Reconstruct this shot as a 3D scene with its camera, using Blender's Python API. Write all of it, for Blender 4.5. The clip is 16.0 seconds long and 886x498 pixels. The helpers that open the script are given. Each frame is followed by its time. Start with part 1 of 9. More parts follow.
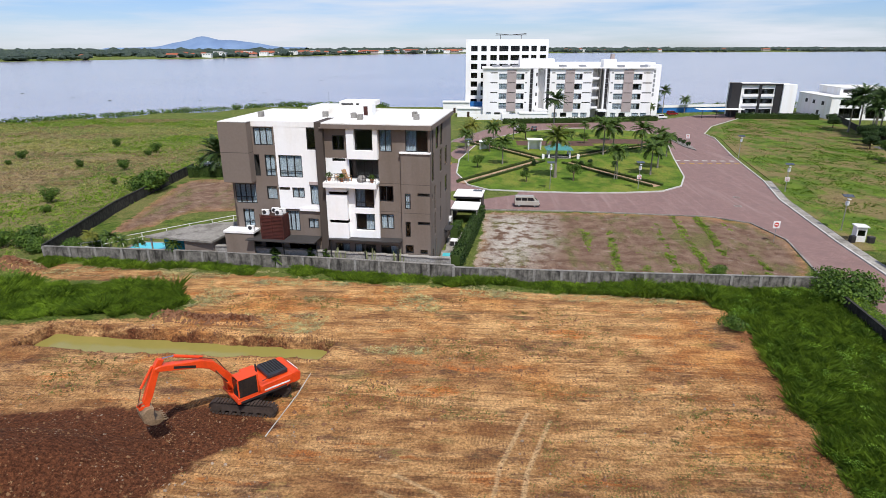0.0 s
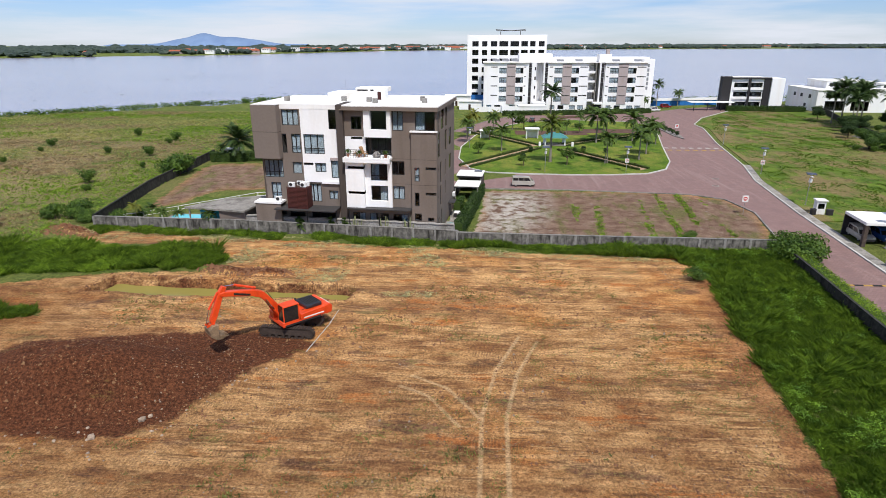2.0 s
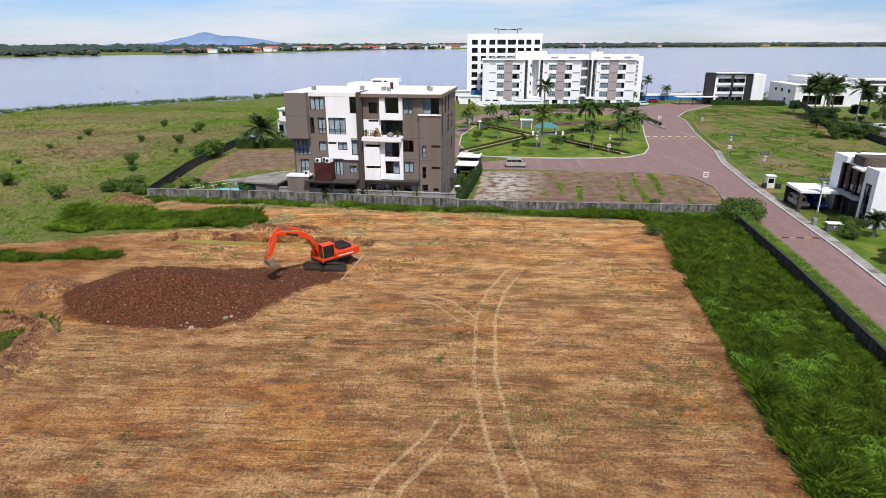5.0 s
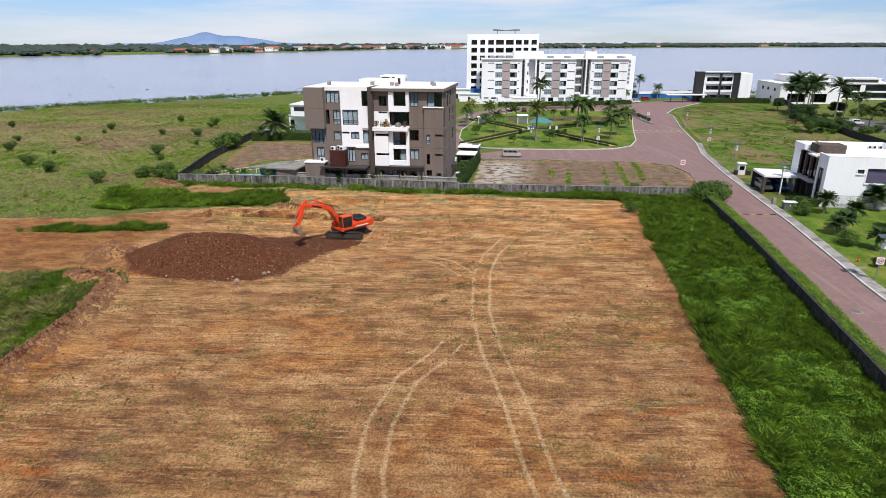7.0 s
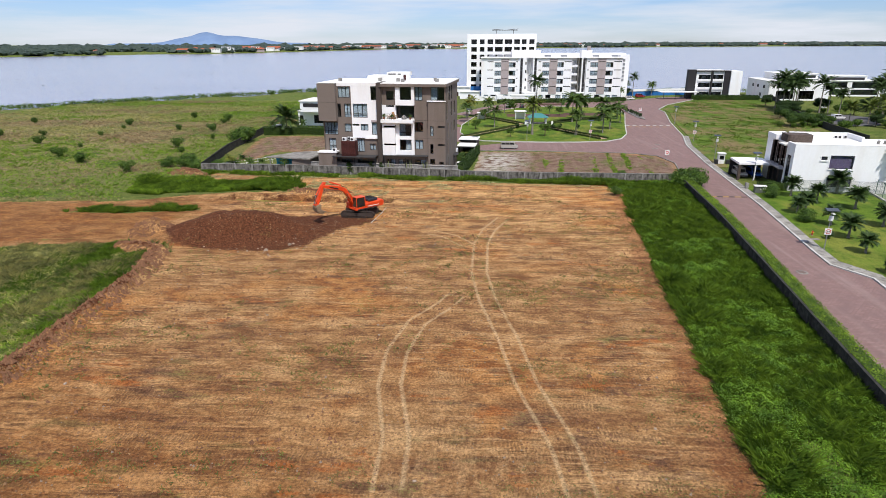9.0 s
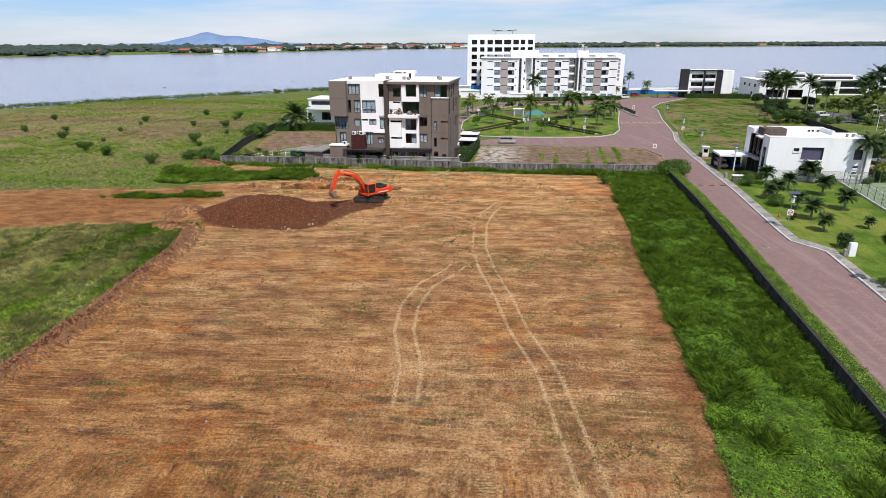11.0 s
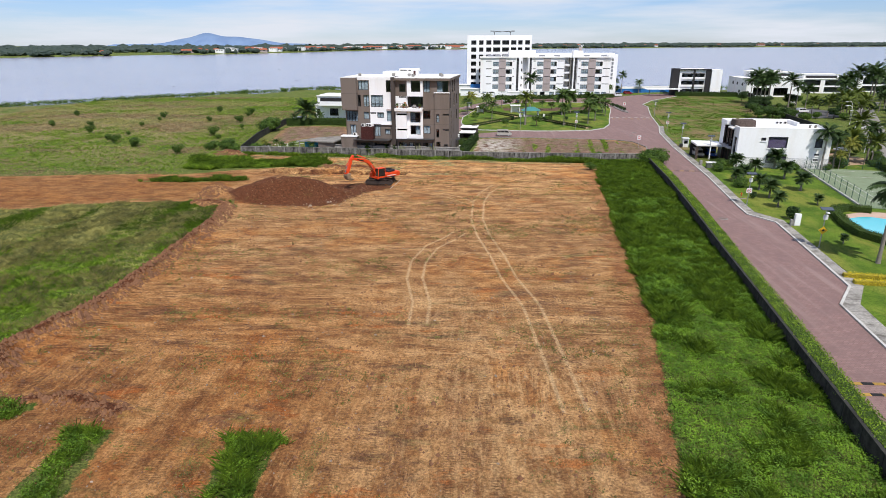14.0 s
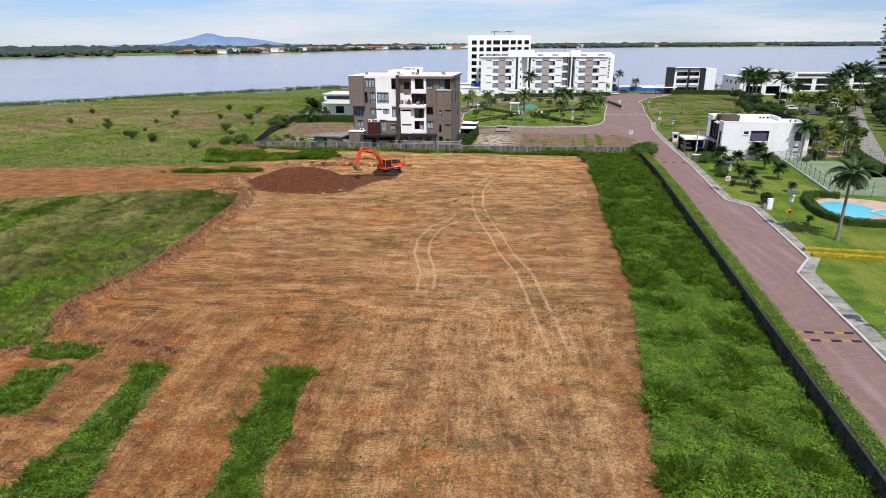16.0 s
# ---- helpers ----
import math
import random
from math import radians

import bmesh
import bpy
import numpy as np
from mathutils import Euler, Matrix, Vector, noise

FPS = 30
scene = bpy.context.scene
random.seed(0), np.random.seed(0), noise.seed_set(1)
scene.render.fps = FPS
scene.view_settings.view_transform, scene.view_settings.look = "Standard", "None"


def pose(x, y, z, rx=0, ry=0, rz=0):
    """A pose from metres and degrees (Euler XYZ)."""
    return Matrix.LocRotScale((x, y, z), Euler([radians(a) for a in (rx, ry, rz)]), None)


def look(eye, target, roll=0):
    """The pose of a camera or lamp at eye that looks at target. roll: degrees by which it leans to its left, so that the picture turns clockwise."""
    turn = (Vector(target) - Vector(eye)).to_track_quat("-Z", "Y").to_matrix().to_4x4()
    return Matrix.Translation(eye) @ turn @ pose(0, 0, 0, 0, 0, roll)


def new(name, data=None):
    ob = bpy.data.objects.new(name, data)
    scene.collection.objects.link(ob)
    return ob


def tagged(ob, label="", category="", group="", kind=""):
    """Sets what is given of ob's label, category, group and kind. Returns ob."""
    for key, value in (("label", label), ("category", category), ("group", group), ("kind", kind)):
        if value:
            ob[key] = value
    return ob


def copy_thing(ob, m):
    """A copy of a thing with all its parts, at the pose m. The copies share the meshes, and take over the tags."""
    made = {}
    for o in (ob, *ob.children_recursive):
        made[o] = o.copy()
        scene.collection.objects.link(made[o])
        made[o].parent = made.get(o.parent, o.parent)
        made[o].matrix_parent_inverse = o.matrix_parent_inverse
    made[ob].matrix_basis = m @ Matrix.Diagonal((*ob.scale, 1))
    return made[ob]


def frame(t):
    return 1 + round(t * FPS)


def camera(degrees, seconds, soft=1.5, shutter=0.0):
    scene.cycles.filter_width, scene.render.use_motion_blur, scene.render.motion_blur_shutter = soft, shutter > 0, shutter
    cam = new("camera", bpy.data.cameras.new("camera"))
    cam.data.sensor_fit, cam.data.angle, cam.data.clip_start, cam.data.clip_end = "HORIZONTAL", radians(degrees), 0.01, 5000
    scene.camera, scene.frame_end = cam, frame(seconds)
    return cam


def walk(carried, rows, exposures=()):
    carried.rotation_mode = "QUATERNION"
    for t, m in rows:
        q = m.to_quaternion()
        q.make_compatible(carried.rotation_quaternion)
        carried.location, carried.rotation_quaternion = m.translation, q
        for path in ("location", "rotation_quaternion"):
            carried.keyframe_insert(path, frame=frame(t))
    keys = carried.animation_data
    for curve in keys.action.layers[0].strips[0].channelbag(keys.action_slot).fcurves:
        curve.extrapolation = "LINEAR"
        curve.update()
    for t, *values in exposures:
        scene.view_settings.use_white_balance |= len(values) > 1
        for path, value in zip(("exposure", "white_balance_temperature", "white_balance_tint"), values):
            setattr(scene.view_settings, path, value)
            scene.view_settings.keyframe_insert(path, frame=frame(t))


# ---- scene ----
cam = camera(73.7, 16.0, soft=0.6)
PATH = [
    (0, (-0.64, -0.563, 25.033), (-0.748, 1.325, 24.382), -0.1),
    (0.5, (-0.622, -3.069, 24.904), (-0.731, -1.182, 24.25), -0.1),
    (1, (-0.554, -5.712, 24.737), (-0.662, -3.826, 24.081), -0.1),
    (1.5, (-0.573, -8.275, 24.623), (-0.682, -6.389, 23.965), -0.0),
    (2, (-0.564, -10.783, 24.474), (-0.675, -8.898, 23.814), -0.1),
    (2.5, (-0.503, -13.162, 24.416), (-0.615, -11.277, 23.755), -0.1),
    (3, (-0.409, -15.441, 24.401), (-0.521, -13.557, 23.739), -0.1),
    (3.5, (-0.311, -17.799, 24.444), (-0.425, -15.916, 23.781), -0.1),
    (4, (-0.225, -20.443, 24.387), (-0.338, -18.56, 23.724), -0.1),
    (6.5, (0.071, -34.584, 24.289), (-0.041, -32.7, 23.626), -0.2),
    (7, (0.143, -37.316, 24.325), (0.032, -35.432, 23.662), -0.1),
    (7.5, (0.176, -39.885, 24.283), (0.064, -38.001, 23.62), -0.2),
    (8, (0.204, -42.365, 24.219), (0.091, -40.481, 23.557), -0.2),
    (8.5, (0.286, -44.722, 24.251), (0.173, -42.839, 23.588), -0.2),
    (9, (0.311, -47.041, 24.297), (0.199, -45.158, 23.633), -0.2),
    (11.5, (0.388, -58.266, 24.502), (0.275, -56.383, 23.838), -0.2),
    (12, (0.48, -60.23, 24.458), (0.368, -58.346, 23.795), -0.2),
    (12.5, (0.576, -62.291, 24.36), (0.463, -60.408, 23.698), -0.2),
    (13, (0.638, -64.335, 24.403), (0.525, -62.451, 23.742), -0.2),
    (13.5, (0.587, -66.403, 24.384), (0.474, -64.519, 23.722), -0.2),
    (14, (0.63, -68.452, 24.363), (0.518, -66.568, 23.701), -0.2),
    (14.5, (0.642, -70.459, 24.376), (0.53, -68.575, 23.714), -0.2),
    (15, (0.665, -72.515, 24.397), (0.552, -70.631, 23.735), -0.2),
    (15.5, (0.685, -74.517, 24.374), (0.573, -72.633, 23.711), -0.2),
    (16, (0.775, -76.742, 24.388), (0.66, -74.858, 23.726), -0.3),
]
walk(cam, [(t, look(eye, target, roll)) for t, eye, target, roll in PATH])

from mathutils.geometry import tessellate_polygon

# ---- world, sun, exposure ----
SUN_DIR = Vector((0.18, -0.50, 0.85)).normalized()  # towards the sun
sun = new("sun", bpy.data.lights.new("sun", "SUN"))
sun.data.energy, sun.data.angle, sun.data.color = 4.65, radians(0.7), (1.0, 0.958, 0.91)
sun.matrix_world = look(SUN_DIR * 100, (0, 0, 0))
scene.view_settings.exposure = 0.0

world = bpy.data.worlds.new("sky_world")
scene.world = world
world.use_nodes = True
wt = world.node_tree
wt.nodes.clear()
w_out = wt.nodes.new("ShaderNodeOutputWorld")
w_bg = wt.nodes.new("ShaderNodeBackground")
w_bg.inputs["Strength"].default_value = 0.117
w_sky = wt.nodes.new("ShaderNodeTexSky")
w_sky.sky_type = "NISHITA"
w_sky.sun_disc = False
w_sky.sun_elevation = math.asin(SUN_DIR.z)
w_sky.sun_rotation = math.atan2(SUN_DIR.x, SUN_DIR.y)
w_sky.air_density, w_sky.dust_density, w_sky.ozone_density = 1.0, 0.1, 4.0
w_tc = wt.nodes.new("ShaderNodeTexCoord")
w_map = wt.nodes.new("ShaderNodeMapping")
w_map.inputs["Scale"].default_value = (1.6, 1.6, 16.0)
w_noise = wt.nodes.new("ShaderNodeTexNoise")
w_noise.inputs["Scale"].default_value = 1.6
w_noise.inputs["Detail"].default_value = 7
w_noise.inputs["Roughness"].default_value = 0.55
w_ramp = wt.nodes.new("ShaderNodeValToRGB")
w_ramp.color_ramp.elements[0].position = 0.40
w_ramp.color_ramp.elements[1].position = 0.64
w_mix = wt.nodes.new("ShaderNodeMix")
w_mix.data_type = "RGBA"
w_mix.inputs["B"].default_value = (6.5, 6.85, 7.6, 1)
wt.links.new(w_tc.outputs["Generated"], w_map.inputs["Vector"])
wt.links.new(w_map.outputs[0], w_noise.inputs["Vector"])
wt.links.new(w_noise.outputs[0], w_ramp.inputs[0])
wt.links.new(w_ramp.outputs[0], w_mix.inputs["Factor"])
w_tint = wt.nodes.new("ShaderNodeMix")
w_tint.data_type, w_tint.blend_type = "RGBA", "MULTIPLY"
w_tint.inputs["Factor"].default_value = 1.0
w_tint.inputs["B"].default_value = (0.63, 0.74, 1.06, 1)
wt.links.new(w_sky.outputs[0], w_tint.inputs["A"])
wt.links.new(w_tint.outputs["Result"], w_mix.inputs["A"])
wt.links.new(w_mix.outputs["Result"], w_bg.inputs["Color"])
wt.links.new(w_bg.outputs[0], w_out.inputs[0])


# ---- materials ----
def tree_of(name):
    m = bpy.data.materials.new(name)
    m.use_nodes = True
    nt = m.node_tree
    return m, nt, nt.nodes["Principled BSDF"]


def node(nt, kind, **inputs):
    n = nt.nodes.new(kind)
    for k, v in inputs.items():
        n.inputs[k].default_value = v
    return n


def mixc(nt, fac, a, b, blend="MIX"):
    n = nt.nodes.new("ShaderNodeMix")
    n.data_type = "RGBA"
    n.blend_type = blend
    n.clamp_factor = True
    for sock, v in (("Factor", fac), ("A", a), ("B", b)):
        if isinstance(v, (int, float)):
            n.inputs[sock].default_value = v
        elif isinstance(v, tuple):
            n.inputs[sock].default_value = (*v, 1)
        else:
            nt.links.new(v, n.inputs[sock])
    return n.outputs["Result"]


def math_node(nt, op, a, b=0.0):
    n = nt.nodes.new("ShaderNodeMath")
    n.operation = op
    for i, v in enumerate((a, b)):
        if isinstance(v, (int, float)):
            n.inputs[i].default_value = v
        else:
            nt.links.new(v, n.inputs[i])
    return n.outputs[0]


def ramp(nt, fac, lo, hi):
    n = nt.nodes.new("ShaderNodeMapRange")
    n.interpolation_type = "SMOOTHSTEP"
    n.inputs["From Min"].default_value, n.inputs["From Max"].default_value = lo, hi
    nt.links.new(fac, n.inputs["Value"])
    return n.outputs[0]


def mixn(nt, fac, a, b):
    """One of two values, by a factor."""
    n = nt.nodes.new("ShaderNodeMix")
    for k, v in ((0, fac), (2, a), (3, b)):
        nt.links.new(v, n.inputs[k])
    return n.outputs[0]


def where(nt):
    """World position, in metres."""
    return nt.nodes.new("ShaderNodeNewGeometry").outputs["Position"]


def noise_of(nt, scale, detail=4, rough=0.55, stretch=None, turn=0.0, vec=None):
    src = vec or where(nt)
    if stretch:
        mp = nt.nodes.new("ShaderNodeMapping")
        mp.inputs["Scale"].default_value = stretch
        mp.inputs["Rotation"].default_value = (0, 0, radians(turn))
        nt.links.new(src, mp.inputs["Vector"])
        src = mp.outputs[0]
    n = node(nt, "ShaderNodeTexNoise", Scale=scale, Detail=detail, Roughness=rough)
    nt.links.new(src, n.inputs["Vector"])
    return n.outputs[0]


def bump(nt, bsdf, height, strength, distance):
    b = node(nt, "ShaderNodeBump", Strength=strength, Distance=distance)
    nt.links.new(height, b.inputs["Height"])
    nt.links.new(b.outputs[0], bsdf.inputs["Normal"])


def surface(name, base, rough=0.8, dark=0.75, grain=6.0, stain=0.4, stain_dark=0.8, metal=0.0, relief=0.15, vary=0.0, spec=0.3, streak=False):
    """A plain weathered surface: grain and larger stains over a base colour."""
    m, nt, b = tree_of(name)
    g = noise_of(nt, grain, 6, 0.65)
    s = noise_of(nt, stain, 5, 0.6, stretch=(1, 1, 0.15) if streak else None)
    c1 = mixc(nt, ramp(nt, g, 0.3, 0.7), tuple(x * dark for x in base), base)
    c2 = mixc(nt, ramp(nt, s, 0.45, 0.7), c1, mixc(nt, 1.0, c1, (stain_dark, stain_dark * 0.97, stain_dark * 0.92), "MULTIPLY"))
    if vary:
        info = nt.nodes.new("ShaderNodeObjectInfo")
        hs = node(nt, "ShaderNodeHueSaturation")
        nt.links.new(math_node(nt, "ADD", math_node(nt, "MULTIPLY", info.outputs["Random"], vary), 1 - vary / 2), hs.inputs["Value"])
        nt.links.new(c2, hs.inputs["Color"])
        c2 = hs.outputs[0]
    nt.links.new(c2, b.inputs["Base Color"])
    b.inputs["Roughness"].default_value = rough
    b.inputs["Metallic"].default_value = metal
    b.inputs["Specular IOR Level"].default_value = spec
    if relief:
        bump(nt, b, g, relief, 0.02)
    return m


def leafy(name, base, alt, scale=0.8, rough=0.55, island=True):
    """Foliage: each leaf has its own shade of the two greens."""
    m, nt, b = tree_of(name)
    n = noise_of(nt, scale, 3)
    patchy = noise_of(nt, 0.8, 6, 0.68)
    if island:
        geo = nt.nodes.new("ShaderNodeNewGeometry")
        fac = math_node(nt, "ADD", math_node(nt, "MULTIPLY", geo.outputs["Random Per Island"], 0.6), math_node(nt, "MULTIPLY", n, 0.4))
        c = mixc(nt, fac, base, alt)
    else:
        c = mixc(nt, ramp(nt, n, 0.3, 0.7), base, alt)
    c = mixc(nt, 0.8, c, mixc(nt, ramp(nt, patchy, 0.36, 0.64), (0.46, 0.52, 0.5), (1.5, 1.38, 1.15)), "MULTIPLY")
    nt.links.new(c, b.inputs["Base Color"])
    b.inputs["Roughness"].default_value = rough
    b.inputs["Specular IOR Level"].default_value = 0.25
    tl = nt.nodes.new("ShaderNodeBsdfTranslucent")
    nt.links.new(c, tl.inputs["Color"])
    mx = nt.nodes.new("ShaderNodeMixShader")
    mx.inputs[0].default_value = 0.28
    nt.links.new(b.outputs[0], mx.inputs[1])
    nt.links.new(tl.outputs[0], mx.inputs[2])
    nt.links.new(mx.outputs[0], nt.nodes["Material Output"].inputs[0])
    return m


def glass(name, tint, through_light=0.35):
    """Window glass: tinted, clear, with a mirror coat that grows at grazing angles."""
    m, nt, b = tree_of(name)
    nt.nodes.remove(b)
    out = nt.nodes["Material Output"]
    tr = nt.nodes.new("ShaderNodeBsdfTransparent")
    tr.inputs[0].default_value = (*(c * through_light for c in tint), 1)
    gl = nt.nodes.new("ShaderNodeBsdfGlossy")
    gl.inputs["Roughness"].default_value = 0.03
    fr = node(nt, "ShaderNodeFresnel", IOR=1.45)
    mx = nt.nodes.new("ShaderNodeMixShader")
    nt.links.new(fr.outputs[0], mx.inputs[0])
    nt.links.new(tr.outputs[0], mx.inputs[1])
    nt.links.new(gl.outputs[0], mx.inputs[2])
    nt.links.new(mx.outputs[0], out.inputs[0])
    return m


M_white = surface("white_paint", (0.86, 0.86, 0.855), 0.7, 0.96, 3.0, 0.25, 0.90, relief=0.05, streak=True)
M_white_clean = surface("white_render", (0.86, 0.86, 0.86), 0.7, 0.96, 3.0, 0.2, 0.92, relief=0.05, streak=True)
M_roofwhite = surface("white_roof_coat", (0.8, 0.79, 0.76), 0.75, 0.9, 2.0, 0.35, 0.82, relief=0.1)
M_taupe = surface("taupe_render", (0.185, 0.150, 0.127), 0.8, 0.9, 4.0, 0.3, 0.84, relief=0.08, streak=True)
M_taupe_dark = surface("dark_taupe_render", (0.075, 0.06, 0.052), 0.8, 0.9, 4.0, 0.3, 0.84, relief=0.08, streak=True)
M_beige_panel = surface("mauve_render", (0.40, 0.34, 0.33), 0.8, 0.93, 4.0, 0.3, 0.9, relief=0.05)
M_concrete = surface("grey_concrete", (0.31, 0.295, 0.27), 0.9, 0.6, 5.0, 0.9, 0.45, relief=0.3, streak=True)
M_wallface = surface("stained_wall_plaster", (0.22, 0.205, 0.18), 0.95, 0.35, 1.6, 1.6, 0.2, relief=0.3, streak=True)
M_darkwall = surface("dark_mouldy_wall", (0.045, 0.045, 0.038), 0.95, 0.6, 3.0, 0.8, 0.6, relief=0.3)
M_mouldwall = surface("mouldy_concrete_wall", (0.060, 0.056, 0.046), 0.95, 0.4, 2.2, 0.8, 0.4, relief=0.35, streak=True)
M_black = surface("black_metal", (0.018, 0.018, 0.02), 0.45, 0.9, 6.0, relief=0.0, spec=0.5)
M_dark = surface("dark_charcoal", (0.03, 0.028, 0.03), 0.6, 0.85, 5.0, relief=0.05)
M_roofdark = surface("dark_sheet_roof", (0.05, 0.047, 0.047), 0.6, 0.8, 3.0, 0.5, 0.7, relief=0.1)
M_brownwood = surface("red_brown_wood_slats", (0.075, 0.022, 0.018), 0.6, 0.7, 6.0, relief=0.1, vary=0.3)
M_browndoor = surface("brown_door_wood", (0.045, 0.022, 0.015), 0.5, 0.8, 6.0, relief=0.05)
M_curtain = surface("pale_curtain", (0.72, 0.74, 0.75), 0.9, 0.9, 3.0, relief=0.05)
M_room = surface("room_wall", (0.25, 0.23, 0.21), 0.9, 0.9, 3.0, relief=0.0)
M_glass = glass("window_glass", (0.86, 0.94, 1.0), 0.85)
M_glass_dark = glass("dark_window_glass", (0.8, 0.9, 1.0), 0.4)
M_steel = surface("galvanised_steel", (0.42, 0.43, 0.44), 0.4, 0.85, 8.0, metal=0.7, relief=0.05)
M_panel = surface("solar_panel", (0.06, 0.075, 0.10), 0.15, 0.9, 4.0, relief=0.0, spec=0.6)
M_kerb = surface("white_kerb_stone", (0.55, 0.54, 0.50), 0.9, 0.8, 5.0, 0.6, 0.75, relief=0.2)
M_side = surface("pale_sidewalk_concrete", (0.31, 0.29, 0.26), 0.9, 0.6, 4.0, 0.6, 0.5, relief=0.2)
M_whiteplastic = surface("white_plastic", (0.75, 0.75, 0.74), 0.4, 0.95, 5.0, relief=0.0)
M_blue = surface("blue_paint", (0.03, 0.17, 0.48), 0.5, 0.85, 3.0, relief=0.05)
M_red = surface("red_paint", (0.5, 0.03, 0.02), 0.5, 0.85, 3.0, relief=0.0)
M_yellow = surface("yellow_paint", (0.75, 0.45, 0.03), 0.5, 0.85, 3.0, relief=0.0)
M_trunk = surface("grey_palm_trunk", (0.27, 0.24, 0.20), 0.9, 0.7, 5.0, relief=0.4)
M_bark = surface("brown_bark", (0.12, 0.085, 0.06), 0.95, 0.6, 8.0, relief=0.5)
M_frond = leafy("palm_frond", (0.05, 0.10, 0.022), (0.10, 0.16, 0.03))
M_frond_mid = leafy("yellow_green_palm_frond", (0.075, 0.12, 0.02), (0.16, 0.20, 0.035))
M_frond_dark = leafy("dark_palm_frond", (0.03, 0.065, 0.02), (0.065, 0.11, 0.03))
M_frond_yel = leafy("yellowing_palm_frond", (0.13, 0.16, 0.025), (0.22, 0.22, 0.04))
M_leaf = leafy("broad_leaves", (0.03, 0.075, 0.012), (0.105, 0.18, 0.025))
M_leaf_dark = leafy("dark_leaves", (0.018, 0.045, 0.012), (0.045, 0.085, 0.02))
M_leaf_mid = leafy("shade_tree_leaves", (0.024, 0.062, 0.012), (0.075, 0.135, 0.022))
M_hedge = leafy("hedge_leaves", (0.10, 0.19, 0.016), (0.24, 0.36, 0.035))
M_hedge_yel = leafy("yellow_hedge_leaves", (0.50, 0.42, 0.02), (0.75, 0.62, 0.05))
M_grass = leafy("tall_grass_blades", (0.105, 0.20, 0.016), (0.27, 0.41, 0.045), 0.25)
M_weed = leafy("broad_weed_leaves", (0.077, 0.174, 0.013), (0.195, 0.342, 0.031), 0.3)
M_grass_deep = leafy("deep_green_grass_blades", (0.058, 0.116, 0.010), (0.150, 0.242, 0.026), 0.25)
M_weed_dull = leafy("dull_weed_leaves", (0.10, 0.115, 0.03), (0.19, 0.21, 0.06), 0.3)
M_grass_brown = leafy("withered_grass_blades", (0.26, 0.195, 0.115), (0.42, 0.325, 0.195), 0.12)
M_grass_pale = leafy("pale_olive_grass_blades", (0.28, 0.29, 0.10), (0.47, 0.45, 0.19), 0.12)
M_straw = leafy("pale_cut_straw", (0.30, 0.29, 0.14), (0.52, 0.48, 0.27), 0.2)
M_grass_dry = leafy("dry_grass_blades", (0.17, 0.19, 0.055), (0.30, 0.27, 0.12), 0.25)


# ---- mesh helpers ----
def quad_box(bm, x0, x1, y0, y1, z0, z1):
    """Adds a closed box to bm."""
    v = [bm.verts.new(p) for p in ((x0, y0, z0), (x1, y0, z0), (x1, y1, z0), (x0, y1, z0), (x0, y0, z1), (x1, y0, z1), (x1, y1, z1), (x0, y1, z1))]
    for f in ((3, 2, 1, 0), (4, 5, 6, 7), (0, 1, 5, 4), (1, 2, 6, 5), (2, 3, 7, 6), (3, 0, 4, 7)):
        bm.faces.new([v[i] for i in f])
    return v


def boxes(*specs):
    bm = bmesh.new()
    for s in specs:
        quad_box(bm, *s)
    return bm


def bevelled(bm, width, segments=1):
    bmesh.ops.bevel(bm, geom=list(bm.edges), offset=width, segments=segments, affect="EDGES", profile=0.5)
    return bm


def tube(bm, a, b, r0, r1, n=8, caps=True):
    """A tapered round bar from a to b."""
    a, b = Vector(a), Vector(b)
    q = (b - a).to_track_quat("Z", "Y")
    rings = []
    for p, r in ((a, r0), (b, r1)):
        rings.append([bm.verts.new(p + q @ Vector((r * math.cos(2 * math.pi * i / n), r * math.sin(2 * math.pi * i / n), 0))) for i in range(n)])
    for i in range(n):
        bm.faces.new((rings[0][i], rings[0][(i + 1) % n], rings[1][(i + 1) % n], rings[1][i]))
    if caps:
        bm.faces.new(rings[0][::-1])
        bm.faces.new(rings[1])
    return bm


def tubes(*specs, n=8):
    bm = bmesh.new()
    for a, b, r0, r1 in specs:
        tube(bm, a, b, r0, r1, n)
    return bm


def prism(bm, outline, z0, z1):
    """An upright solid over a flat outline (counter-clockwise)."""
    lo = [bm.verts.new((x, y, z0)) for x, y in outline]
    hi = [bm.verts.new((x, y, z1)) for x, y in outline]
    n = len(outline)
    for i in range(n):
        bm.faces.new((lo[i], lo[(i + 1) % n], hi[(i + 1) % n], hi[i]))
    for t in tessellate_polygon([[Vector((x, y, 0)) for x, y in outline]]):
        a, b, c = t
        (ax, ay), (bx, by), (cx, cy) = outline[a], outline[b], outline[c]
        if (bx - ax) * (cy - ay) - (by - ay) * (cx - ax) < 0:
            b, c = c, b
        bm.faces.new((hi[a], hi[b], hi[c]))
        bm.faces.new((lo[a], lo[c], lo[b]))
    return bm


def link(name, bm, material, smooth=False):
    me = bpy.data.meshes.new(name)
    bm.normal_update()
    bm.to_mesh(me)
    bm.free()
    me.materials.append(material)
    if smooth:
        me.polygons.foreach_set("use_smooth", [True] * len(me.polygons))
    return new(name, me)


def part(name, bm, material, parent, label="", smooth=False):
    ob = link(name, bm, material, smooth)
    ob.parent = parent
    if label:
        tagged(ob, label)
    return ob


